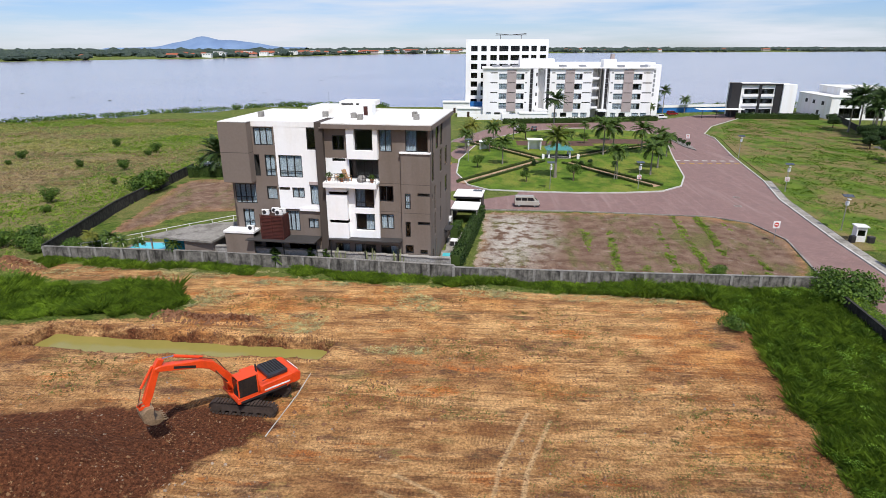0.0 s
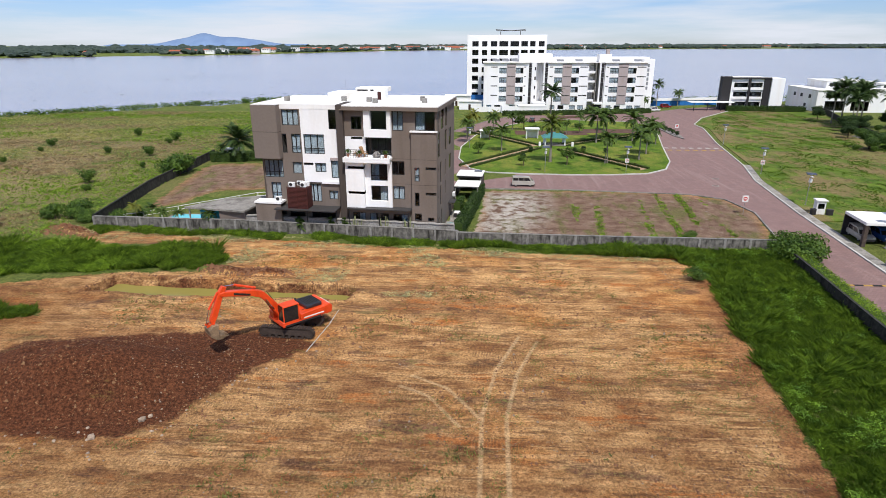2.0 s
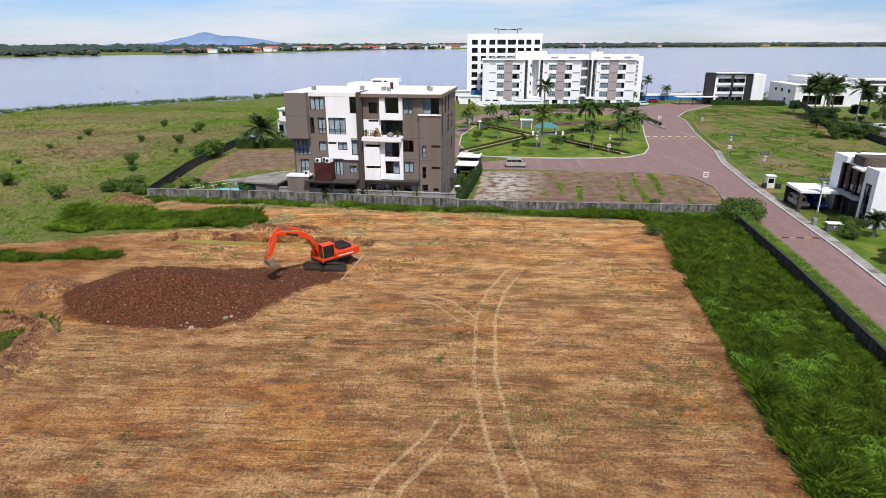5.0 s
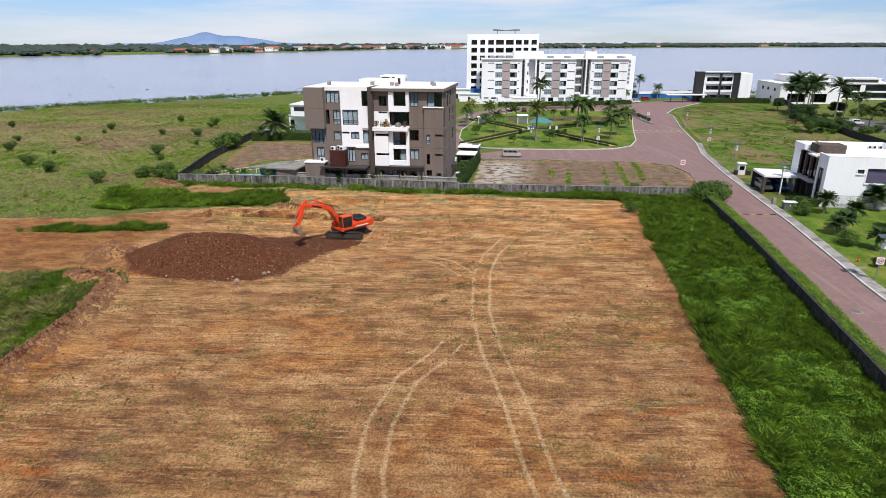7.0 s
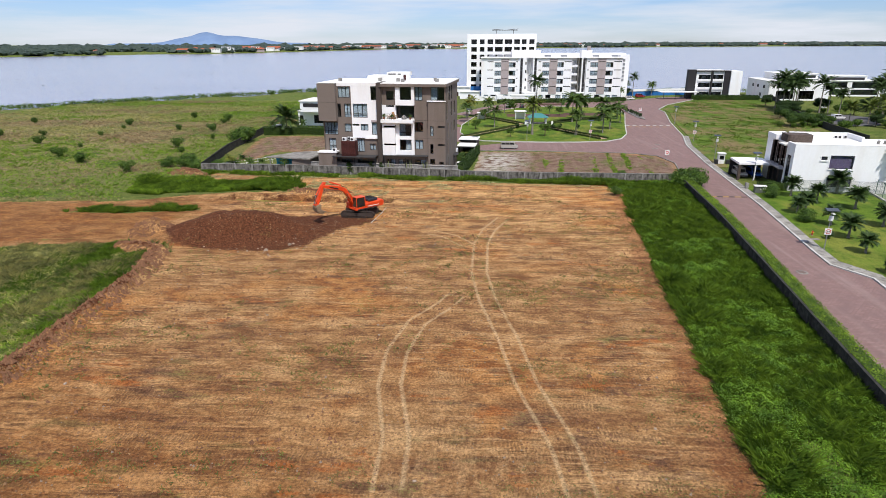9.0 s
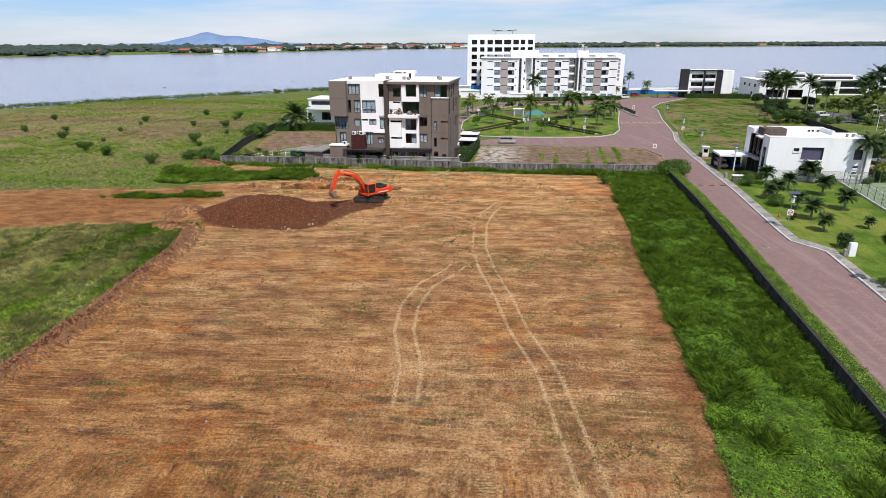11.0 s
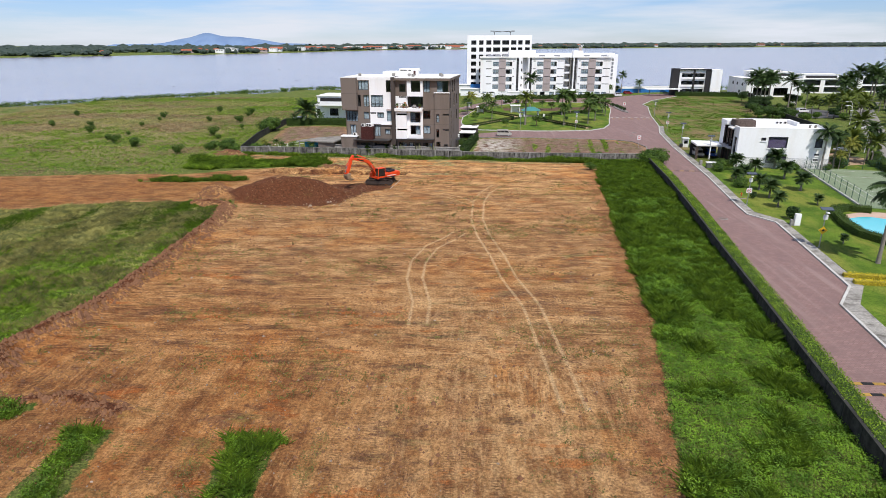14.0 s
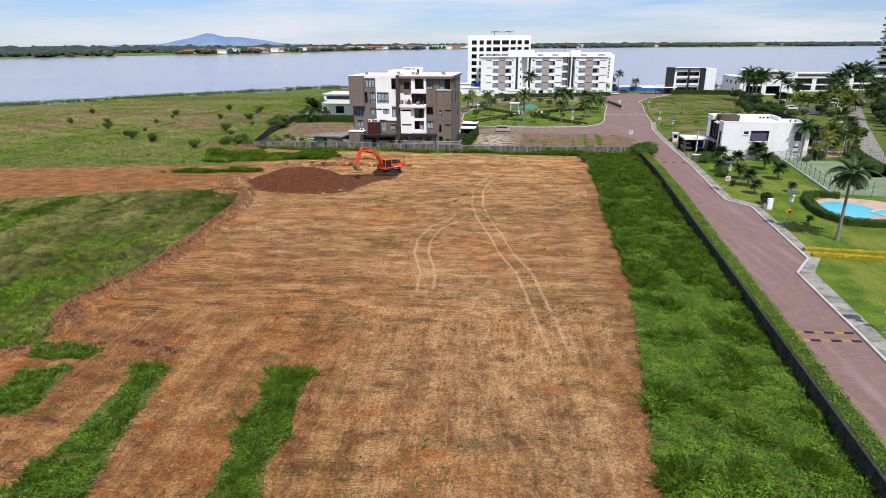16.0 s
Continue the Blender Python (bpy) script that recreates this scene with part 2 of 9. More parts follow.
def thing(name, label, category, m=None, group="", kind=""):
    ob = tagged(new(name), label, category, group, kind)
    if m is not None:
        ob.matrix_world = m
    return ob


def solid(name, bm, material, label, category, group="", kind="", smooth=False, m=None):
    ob = tagged(link(name, bm, material, smooth), label, category, group, kind)
    if m is not None:
        ob.matrix_world = m
    return ob


def strip_along(bm, line, half, z0, z1, shift=0.0):
    """A wall or kerb of given half width along a polyline, shifted to the left of its way."""
    pts = [Vector((x, y)) for x, y in line]
    dirs = [(b - a).normalized() for a, b in zip(pts, pts[1:])]
    left, right = [], []
    for i, p in enumerate(pts):
        d0, d1 = dirs[max(i - 1, 0)], dirs[min(i, len(dirs) - 1)]
        t = (d0 + d1).normalized()
        nrm = Vector((-t.y, t.x)) / max(0.4, t.dot(d1))
        left.append(p + nrm * (shift + half))
        right.append(p + nrm * (shift - half))
    for i in range(len(pts) - 1):
        a, b, c, d = right[i], right[i + 1], left[i + 1], left[i]
        lo = [bm.verts.new((v.x, v.y, z0)) for v in (a, b, c, d)]
        hi = [bm.verts.new((v.x, v.y, z1)) for v in (a, b, c, d)]
        bm.faces.new(hi)
        bm.faces.new((lo[0], lo[1], hi[1], hi[0]))
        bm.faces.new((lo[2], lo[3], hi[3], hi[2]))
        if i == 0:
            bm.faces.new((lo[3], lo[0], hi[0], hi[3]))
        if i == len(pts) - 2:
            bm.faces.new((lo[1], lo[2], hi[2], hi[1]))
    return bm


def mesh_from(name, verts, faces, material, smooth=False):
    me = bpy.data.meshes.new(name)
    me.from_pydata(verts, [], faces)
    me.materials.append(material)
    if smooth:
        me.polygons.foreach_set("use_smooth", [True] * len(me.polygons))
    return new(name, me)

# ---- plan of the ground ----
SHORE = ((-5000, -2600), (-1200, -330), (-420, 60), (-250, 138), (-193, 172), (-140, 222), (-85, 268), (-40, 264), (20, 264), (100, 268), (180, 290), (320, 340), (700, 390), (1500, 330), (5000, -600))
FAR = ((-5000, 700), (-1500, 880), (-900, 980), (-560, 1350), (-300, 2000), (200, 2250), (900, 2500), (2000, 2700), (5000, 2700))
DIRT = ((24.6, 48), (22.6, 34), (21.1, 21), (18.4, -4), (17.2, -17), (15.4, -27), (13.3, -38), (12.1, -45), (11.2, -54), (10.5, -75),
        (-40, -75), (-39, -50), (-41, -40), (-37, -32), (-38.3, -27), (-36, -19), (-35.6, -9), (-36.2, 4), (-36.4, 12), (-37.5, 20.5), (-43, 22),
        (-46, 23), (-60, 19), (-79, 14), (-100, 12), (-104, 38), (-95, 39.5), (-60, 42.5), (-48, 46.5), (-41, 48.6), (-31, 49.5), (-29, 54), (-36, 58.6), (-52, 60), (-58, 62), (-52, 64.2),
        (-30, 62), (-12, 60), (0, 58.6), (14, 57.8), (23, 57), (25, 52))
GREEN_IN_DIRT = (((-23.4, -36.6), (-25.8, -36.8), (-25.9, -53), (-21.2, -53)), ((-12.2, -36.6), (-14.9, -37.1), (-14.3, -53), (-11.3, -53)),
                 ((-62, 35.6), (-58, 38.2), (-43, 39.4), (-42, 38.0), (-52, 36.0)), ((-31.3, -37.1), (-35.1, -37.6), (-33.4, -44), (-30.4, -43.5)),
                 ((-30.6, -34.2), (-36.5, -33.7), (-36.2, -36.0), (-30.8, -35.5)))
LOT = ((0.6, 91.0), (0.4, 80), (-1.0, 64.5), (15, 62.8), (36, 62.2), (39.2, 68), (41.6, 78), (40.2, 86), (35.5, 89), (15.8, 91.2))
LEFT_LOT = ((-52.5, 76), (-57.8, 112), (-40, 112.5), (-33.5, 92), (-38, 89.5), (-46, 87.5), (-48, 80))
GRAY_LOT = ((-1.0, 66), (0.8, 89), (10, 88), (9, 75), (5, 66))
DARK_SOIL = ((-40.5, 24.5), (-38.5, 22), (-34, 20.4), (-24.5, 20.2), (-21, 23), (-18.2, 29), (-14.2, 33.6), (-18, 36), (-27, 35), (-39, 33), (-41.5, 29))
PIT = ((-41.2, 43.9), (-40.6, 47.9), (-27, 47.0), (-12.8, 46.0), (-13.6, 42.9), (-27, 43.0))
ORANGE = ((-104, 12), (-79, 14), (-46, 23), (-42, 36), (-44, 46), (-60, 42), (-104, 38))
DRY = ((-300, 60), (-120, 62), (-74, 60), (-62, 92), (-70, 130), (-120, 175), (-200, 150))
DRY_NEAR = ((-110, -70), (-110, 9), (-74, 8), (-60, -4), (-54, -18), (-53, -34), (-60, -70))


def sd_poly(px, py, poly):
    """Distance to the outline, positive inside."""
    d = np.full(px.shape, 1e9)
    inside = np.zeros(px.shape, bool)
    for (x0, y0), (x1, y1) in zip(poly, poly[1:] + poly[:1]):
        ex, ey = x1 - x0, y1 - y0
        t = np.clip(((px - x0) * ex + (py - y0) * ey) / (ex * ex + ey * ey), 0, 1)
        d = np.minimum(d, np.hypot(px - x0 - t * ex, py - y0 - t * ey))
        cross = ((y0 > py) != (y1 > py)) & (px < ex * (py - y0) / (ey if ey else 1e-9) + x0)
        inside ^= cross
    return np.where(inside, d, -d)


def smooth(v, a, b):
    t = np.clip((v - a) / (b - a), 0, 1)
    return t * t * (3 - 2 * t)


RNG = np.random.default_rng(7)
LATTICE = RNG.random((64, 64))


def value_noise(px, py, scale):
    x, y = px / scale + 1000.3, py / scale + 1000.7
    xi, yi = np.floor(x).astype(int), np.floor(y).astype(int)
    fx, fy = x - xi, y - yi
    fx, fy = fx * fx * (3 - 2 * fx), fy * fy * (3 - 2 * fy)
    g = lambda i, j: LATTICE[(xi + i) % 64, (yi + j) % 64]  # noqa: E731
    return (g(0, 0) * (1 - fx) + g(1, 0) * fx) * (1 - fy) + (g(0, 1) * (1 - fx) + g(1, 1) * fx) * fy


def shore_y(px, line):
    xs, ys = zip(*line)
    return np.interp(px, xs, ys)


def along(px, py, line):
    """Distance to an open polyline."""
    d = np.full(px.shape, 1e9)
    for (x0, y0), (x1, y1) in zip(line, line[1:]):
        ex, ey = x1 - x0, y1 - y0
        t = np.clip(((px - x0) * ex + (py - y0) * ey) / (ex * ex + ey * ey), 0, 1)
        d = np.minimum(d, np.hypot(px - x0 - t * ex, py - y0 - t * ey))
    return d


BERM_L = ((-44, 20.5), (-39, 19.5), (-36.6, 12), (-36, -9), (-36.4, -19), (-38.6, -27), (-36.5, -30))
BERM_S = ((-58, 63), (-53, 61.5))
BERM_P = ((-31, 50.3), (-27, 49.6), (-22, 49.5))
SPOIL = ((-40, -35.5), (-34, -34), (-29, -33), (-24, -34.5))


def height(px, py):
    n1, n2, n3 = value_noise(px, py, 9), value_noise(px, py, 2.3), value_noise(px, py, 0.9)
    wob = (n2 - 0.5) * 1.6 + (n3 - 0.5) * 0.7
    dirt = smooth(sd_poly(px, py, DIRT), -0.5, 1.5)
    near = smooth(-np.hypot(px + 10, py - 20), -160, -110)
    h = dirt * ((n1 - 0.5) * 0.22 + (n2 - 0.5) * 0.10 + (n3 - 0.5) * 0.05)
    h += (1 - dirt) * near * smooth(-px, -20, 20) * ((n1 - 0.5) * 0.5)
    # soil heap, with a long ridge
    ex, ey = (px + 31.5) * 0.985 + (py - 26.6) * 0.17, -(px + 31.5) * 0.17 + (py - 26.6) * 0.985
    r = np.hypot(ex / 12.5, ey / 5.6) + wob * 0.05
    h += 2.9 * smooth(-r, -1.02, -0.15) * (0.85 + 0.3 * n2) + 0.35 * smooth(-r, -1.4, -0.8) * n3
    h += 1.5 * smooth(-np.hypot((px + 43.6) / 3.4, (py - 27.2) / 3.0) - wob * 0.12, -1.05, -0.1) * (0.75 + 0.5 * n3)
    for line, top, wide in ((BERM_L, 0.8, 1.7), (BERM_S, 1.0, 2.2), (BERM_P, 0.6, 1.3), (SPOIL, 0.45, 1.1)):
        d = along(px, py, line) + wob * 0.5
        h += top * smooth(-d, -wide, 0) * (0.35 + 1.3 * n2 * (0.6 + 0.8 * n3))
    pit = sd_poly(px, py, PIT) + (n3 - 0.5) * 0.5
    h += -1.9 * smooth(pit, -0.12, 0.36) + 0.3 * smooth(pit, -2.4, -0.5) * (1 - smooth(pit, -0.5, 0.1)) * n2
    # lake bed and far shore
    near_lake = smooth(py - shore_y(px, SHORE), -3, 14)
    far_land = smooth(py - shore_y(px, FAR), -10, 40)
    h += -2.6 * near_lake + 4.4 * far_land
    return h


def grid_lines(a, b, step, far_a, far_b, grow=1.16, most=140):
    fine = list(np.arange(a, b + 1e-6, step))
    lo, hi, s = [a], [b], step
    while lo[-1] > far_a:
        s = min(s * grow, most)
        lo.append(lo[-1] - s)
    s = step
    while hi[-1] < far_b:
        s = min(s * grow, most)
        hi.append(hi[-1] + s)
    return np.array(lo[:0:-1] + fine + hi[1:])


gx, gy = grid_lines(-60, 38, 0.36, -4900, 4900), grid_lines(-56, 67, 0.36, -1500, 4600)
GX, GY = np.meshgrid(gx, gy)
GZ = height(GX, GY)
nx, ny = len(gx), len(gy)
ids = np.arange(nx * ny).reshape(ny, nx)
g_faces = np.stack([ids[:-1, :-1], ids[:-1, 1:], ids[1:, 1:], ids[1:, :-1]], -1).reshape(-1, 4)
ground_me = bpy.data.meshes.new("ground")
ground_me.from_pydata(np.stack([GX, GY, GZ], -1).reshape(-1, 3).tolist(), [], g_faces.tolist())
ground_me.polygons.foreach_set("use_smooth", [True] * len(ground_me.polygons))


def edge(poly, soft):
    return np.clip(0.5 + sd_poly(GX, GY, poly) / (2 * soft), 0, 1)


dirt_w = edge(DIRT, 1.6)
for p in GREEN_IN_DIRT:
    dirt_w = np.minimum(dirt_w, 1 - edge(p, 1.0))
dirt_w = np.maximum.reduce([dirt_w, edge(LOT, 1.5), edge(LEFT_LOT, 2.0)])
dark_w = edge(DARK_SOIL, 1.4)
for line, wide in ((BERM_L, 1.3), (BERM_P, 1.4), (SPOIL, 1.0), (BERM_S, 1.8)):
    dark_w = np.maximum(dark_w, np.clip(1 - along(GX, GY, line) / wide, 0, 1) * 0.75)
dark_w = np.maximum(dark_w, 0.55 * np.clip(0.5 + (sd_poly(GX, GY, PIT) + 0.4) / 0.8, 0, 1))
dark_w = np.maximum(dark_w, 0.42 * np.clip(1.3 - np.hypot((GX + 43.6) / 3.4, (GY - 27.2) / 3.0), 0, 1))
dirt_w = np.maximum(dirt_w, (along(GX, GY, BERM_L) < 1.4) * 0.9)
orange_w = edge(ORANGE, 4.0)
dry_w = np.maximum(np.clip(0.5 + sd_poly(GX, GY, DRY) / 40, 0, 1), np.clip(0.5 + sd_poly(GX, GY, DRY_NEAR) / 14, 0, 1))
gray_w = edge(GRAY_LOT, 3.0)
TRACKS = (((4.2, 36), (2.0, 30), (0.9, 24), (0.7, 14), (1.5, 7), (3.2, -1), (4.2, -8), (6.1, -15.7), (7.0, -24), (7.8, -33)),
          ((-2.6, 5.6), (-5.0, 1.6), (-6.1, -4), (-6.0, -9), (-4.7, -15), (-4.6, -20)), ((-0.6, 23), (-3.2, 27), (-6.0, 28.5)), ((-1.6, 8), (-2.6, 5.6)))
track_w = np.full_like(GX, 4.0)
for line in TRACKS:
    d = along(GX, GY, line)
    for (ex, ey), (ix, iy) in ((line[0], line[1]), (line[-1], line[-2])):
        past = ((GX - ex) * (ex - ix) + (GY - ey) * (ey - iy) > 0) & (np.hypot(GX - ex, GY - ey) < 3)
        d = np.where(past, 4.0, d)
    track_w = np.minimum(track_w, d)
TURNED = ((-38, -8), (-14, -14), (-5, -26), (-9, -66), (-42, -66), (-42, -28))
PALE = ((-7, -14), (4, -16), (11, -26), (10, -60), (3, -60), (-5, -32))
lot_w = np.maximum(edge(LOT, 1.5), edge(LEFT_LOT, 2))
for nm, cols in (("zone_a", (dirt_w, dark_w, orange_w)), ("zone_b", (dry_w, gray_w, track_w)), ("zone_c", (lot_w, edge(TURNED, 7.0), edge(PALE, 6.0))),
                 ("zone_d", (np.clip(0.5 + (-27.0 - GY) / 12, 0, 1), np.clip(1 - along(GX, GY, DIRT[:10]) / 4.5, 0, 1), np.clip(0.5 + (GY - 34.0) / 34, 0, 1) * smooth(GX, -46, -26)))):
    at = ground_me.attributes.new(nm, "FLOAT_VECTOR", "POINT")
    at.data.foreach_set("vector", np.stack(cols, -1).reshape(-1).astype(np.float32))


def ground_material():
    m, nt, b = tree_of("ground_soil_and_grass")

    def zone(nm):
        a = nt.nodes.new("ShaderNodeAttribute")
        a.attribute_name = nm
        s = nt.nodes.new("ShaderNodeSeparateXYZ")
        nt.links.new(a.outputs["Vector"], s.inputs[0])
        return s.outputs

    za, zb, zc, zd = zone("zone_a"), zone("zone_b"), zone("zone_c"), zone("zone_d")
    fine = noise_of(nt, 5.0, 7, 0.75)
    mid = noise_of(nt, 0.55, 7, 0.64)
    big = noise_of(nt, 0.07, 4, 0.55)
    main = noise_of(nt, 0.5, 12, 0.70, stretch=(0.75, 1.15, 1), turn=2)
    crumb = noise_of(nt, 3.4, 7, 0.78)

    def swap(across, lengthwise):
        return mixn(nt, ramp(nt, math_node(nt, "ADD", zd[0], math_node(nt, "MULTIPLY", math_node(nt, "SUBTRACT", mid, 0.5), 0.8)), 0.42, 0.58), across, lengthwise)

    # thin scraped lines: across the field, and lengthwise at its near end; they come and go
    line_a = swap(noise_of(nt, 1.0, 6, 0.68, stretch=(0.20, 2.1, 1), turn=1.5), noise_of(nt, 1.0, 6, 0.68, stretch=(2.0, 0.22, 1), turn=-4))
    line_b = swap(noise_of(nt, 1.0, 7, 0.70, stretch=(0.26, 2.6, 1), turn=-0.5), noise_of(nt, 1.0, 7, 0.70, stretch=(2.3, 0.26, 1), turn=-2))
    broad = swap(noise_of(nt, 1.0, 8, 0.62, stretch=(0.075, 0.42, 1), turn=0.8), noise_of(nt, 1.0, 8, 0.62, stretch=(0.42, 0.07, 1), turn=-5))
    along_k = math_node(nt, "SUBTRACT", 0.62, math_node(nt, "MULTIPLY", zd[0], 0.25))
    come = ramp(nt, noise_of(nt, 0.11, 4, 0.6, stretch=(0.7, 1.2, 1)), 0.36, 0.6)
    # bare soil: tan, mottled, in broad scraped ribbons, with brown, olive and orange patches
    soil = mixc(nt, ramp(nt, main, 0.38, 0.62), (0.225, 0.115, 0.052), (0.40, 0.242, 0.118))
    soil = mixc(nt, math_node(nt, "MULTIPLY", ramp(nt, broad, 0.50, 0.57), 0.75), soil, mixc(nt, ramp(nt, main, 0.4, 0.6), (0.33, 0.19, 0.088), (0.50, 0.325, 0.175)))
    soil = mixc(nt, math_node(nt, "MULTIPLY", ramp(nt, math_node(nt, "SUBTRACT", 1.0, broad), 0.51, 0.58), 0.7), soil, mixc(nt, ramp(nt, main, 0.4, 0.6), (0.15, 0.072, 0.036), (0.27, 0.142, 0.070)))
    soil = mixc(nt, math_node(nt, "MULTIPLY", ramp(nt, big, 0.50, 0.64), 0.7), soil, mixc(nt, ramp(nt, main, 0.4, 0.6), (0.275, 0.108, 0.036), (0.45, 0.225, 0.080)))
    soil = mixc(nt, math_node(nt, "MULTIPLY", ramp(nt, noise_of(nt, 0.2, 10, 0.72, stretch=(0.55, 1.5, 1)), 0.55, 0.61), 0.85), soil, mixc(nt, ramp(nt, main, 0.4, 0.6), (0.105, 0.056, 0.040), (0.215, 0.122, 0.076)))
    soil = mixc(nt, math_node(nt, "MULTIPLY", ramp(nt, noise_of(nt, 0.2, 10, 0.70, stretch=(0.5, 1.6, 1), turn=4), 0.57, 0.63), 0.7), soil, (0.36, 0.125, 0.036))
    olive = noise_of(nt, 0.26, 10, 0.72, stretch=(0.42, 1.5, 1), turn=-3)
    soil = mixc(nt, math_node(nt, "MULTIPLY", ramp(nt, olive, 0.57, 0.64), 0.65), soil, (0.165, 0.135, 0.062))
    soil = mixc(nt, math_node(nt, "MULTIPLY", math_node(nt, "MULTIPLY", ramp(nt, line_a, 0.54, 0.59), come), along_k), soil, (0.53, 0.35, 0.19))
    soil = mixc(nt, math_node(nt, "MULTIPLY", math_node(nt, "MULTIPLY", ramp(nt, line_b, 0.545, 0.595), math_node(nt, "ADD", math_node(nt, "MULTIPLY", come, 0.55), 0.45)), along_k), soil, (0.090, 0.044, 0.026))
    soil = mixc(nt, math_node(nt, "MULTIPLY", za[2], 0.75), soil, mixc(nt, ramp(nt, main, 0.4, 0.6), (0.16, 0.066, 0.023), (0.27, 0.122, 0.042)))
    soil = mixc(nt, math_node(nt, "MULTIPLY", zc[1], 0.85), soil, mixc(nt, 1.0, soil, (0.90, 0.77, 0.64), "MULTIPLY"))
    soil = mixc(nt, math_node(nt, "MULTIPLY", ramp(nt, math_node(nt, "ADD", zd[1], math_node(nt, "MULTIPLY", math_node(nt, "SUBTRACT", mid, 0.5), 0.9)), 0.4, 0.65), 0.7), soil, mixc(nt, ramp(nt, main, 0.42, 0.6), (0.175, 0.075, 0.036), (0.33, 0.165, 0.08)))
    pale = math_node(nt, "MULTIPLY", zc[2], ramp(nt, noise_of(nt, 0.8, 8, 0.7, stretch=(1.6, 0.6, 1), turn=-6), 0.45, 0.62))
    soil = mixc(nt, math_node(nt, "MULTIPLY", pale, 0.5), soil, (0.53, 0.36, 0.20))

    # chain-track prints: rows of short bars
    def bars(turn, seed):
        mp = nt.nodes.new("ShaderNodeMapping")
        mp.inputs["Rotation"].default_value = (0, 0, radians(turn))
        mp.inputs["Location"].default_value = (seed, seed * 1.7, 0)
        nt.links.new(where(nt), mp.inputs["Vector"])
        wv = nt.nodes.new("ShaderNodeTexWave")
        wv.bands_direction = "X"
        for k, q in (("Scale", 1.35), ("Distortion", 6.5), ("Detail", 3.0), ("Detail Scale", 0.9)):
            wv.inputs[k].default_value = q
        nt.links.new(mp.outputs[0], wv.inputs["Vector"])
        rows = noise_of(nt, 1.0, 2, 0.5, stretch=(0.07, 1.3, 1), vec=mp.outputs[0])
        spot = noise_of(nt, 0.22, 3, 0.6, vec=mp.outputs[0])
        return math_node(nt, "MULTIPLY", ramp(nt, wv.outputs["Fac"], 0.25, 0.75), math_node(nt, "MULTIPLY", ramp(nt, rows, 0.50, 0.54), ramp(nt, spot, 0.46, 0.60)))

    prints = swap(bars(1.5, 3.0), bars(88, 9.0))
    # shade inside the prints is painted on as dark brown
    soil = mixc(nt, math_node(nt, "MULTIPLY", prints, math_node(nt, "SUBTRACT", 0.42, math_node(nt, "MULTIPLY", zd[0], 0.26))), soil, (0.125, 0.068, 0.038))
    # paler towards the far end
    soil = mixc(nt, zd[2], mixc(nt, 1.0, soil, (1.13, 1.05, 0.89), "MULTIPLY"), mixc(nt, 1.0, soil, (1.44, 1.35, 1.11), "MULTIPLY"))
    # wheel tracks of a truck, two pale lines each
    off = math_node(nt, "ABSOLUTE", math_node(nt, "SUBTRACT", zb[2], 0.85))
    rut = math_node(nt, "SUBTRACT", 1.0, ramp(nt, math_node(nt, "ADD", off, math_node(nt, "MULTIPLY", mid, 0.12)), 0.12, 0.30))
    soil = mixc(nt, math_node(nt, "MULTIPLY", math_node(nt, "MULTIPLY", rut, math_node(nt, "MULTIPLY", ramp(nt, main, 0.24, 0.5), ramp(nt, noise_of(nt, 0.13, 4, 0.6), 0.20, 0.42))), 0.6), soil, (0.60, 0.42, 0.225))
    lot = mixc(nt, ramp(nt, mid, 0.35, 0.65), (0.15, 0.088, 0.06), (0.26, 0.175, 0.125))
    lot = mixc(nt, math_node(nt, "MULTIPLY", ramp(nt, noise_of(nt, 0.22, 9, 0.7, stretch=(1.3, 0.5, 1), turn=8), 0.48, 0.60), 0.75), lot, mixc(nt, ramp(nt, fine, 0.4, 0.6), (0.075, 0.085, 0.022), (0.17, 0.17, 0.05)))
    lot = mixc(nt, math_node(nt, "MULTIPLY", ramp(nt, noise_of(nt, 0.6, 8, 0.72), 0.58, 0.66), 0.7), lot, (0.36, 0.31, 0.26))
    soil = mixc(nt, zc[0], soil, lot)
    soil = mixc(nt, math_node(nt, "MULTIPLY", zb[1], ramp(nt, mid, 0.40, 0.56)), soil, (0.48, 0.44, 0.385))
    darkmask = ramp(nt, math_node(nt, "ADD", za[1], math_node(nt, "MULTIPLY", math_node(nt, "SUBTRACT", mid, 0.5), 0.9)), 0.36, 0.62)
    soil = mixc(nt, darkmask, soil, mixc(nt, ramp(nt, fine, 0.35, 0.7), (0.080, 0.027, 0.012), (0.150, 0.056, 0.024)))
    soil = mixc(nt, 0.9, soil, mixc(nt, ramp(nt, fine, 0.38, 0.62), (0.60, 0.58, 0.57), (1.34, 1.33, 1.31)), "MULTIPLY")
    soil = mixc(nt, math_node(nt, "MULTIPLY", ramp(nt, crumb, 0.58, 0.64), 0.65), soil, (0.095, 0.046, 0.027))
    soil = mixc(nt, math_node(nt, "MULTIPLY", ramp(nt, math_node(nt, "SUBTRACT", 1.0, crumb), 0.60, 0.66), 0.55), soil, (0.66, 0.44, 0.23))
    # grass: green, with dry and brown areas
    grass = mixc(nt, ramp(nt, mid, 0.35, 0.65), (0.062, 0.110, 0.015), (0.145, 0.195, 0.032))
    dry = mixc(nt, ramp(nt, mid, 0.35, 0.65), (0.30, 0.26, 0.10), (0.23, 0.155, 0.105))
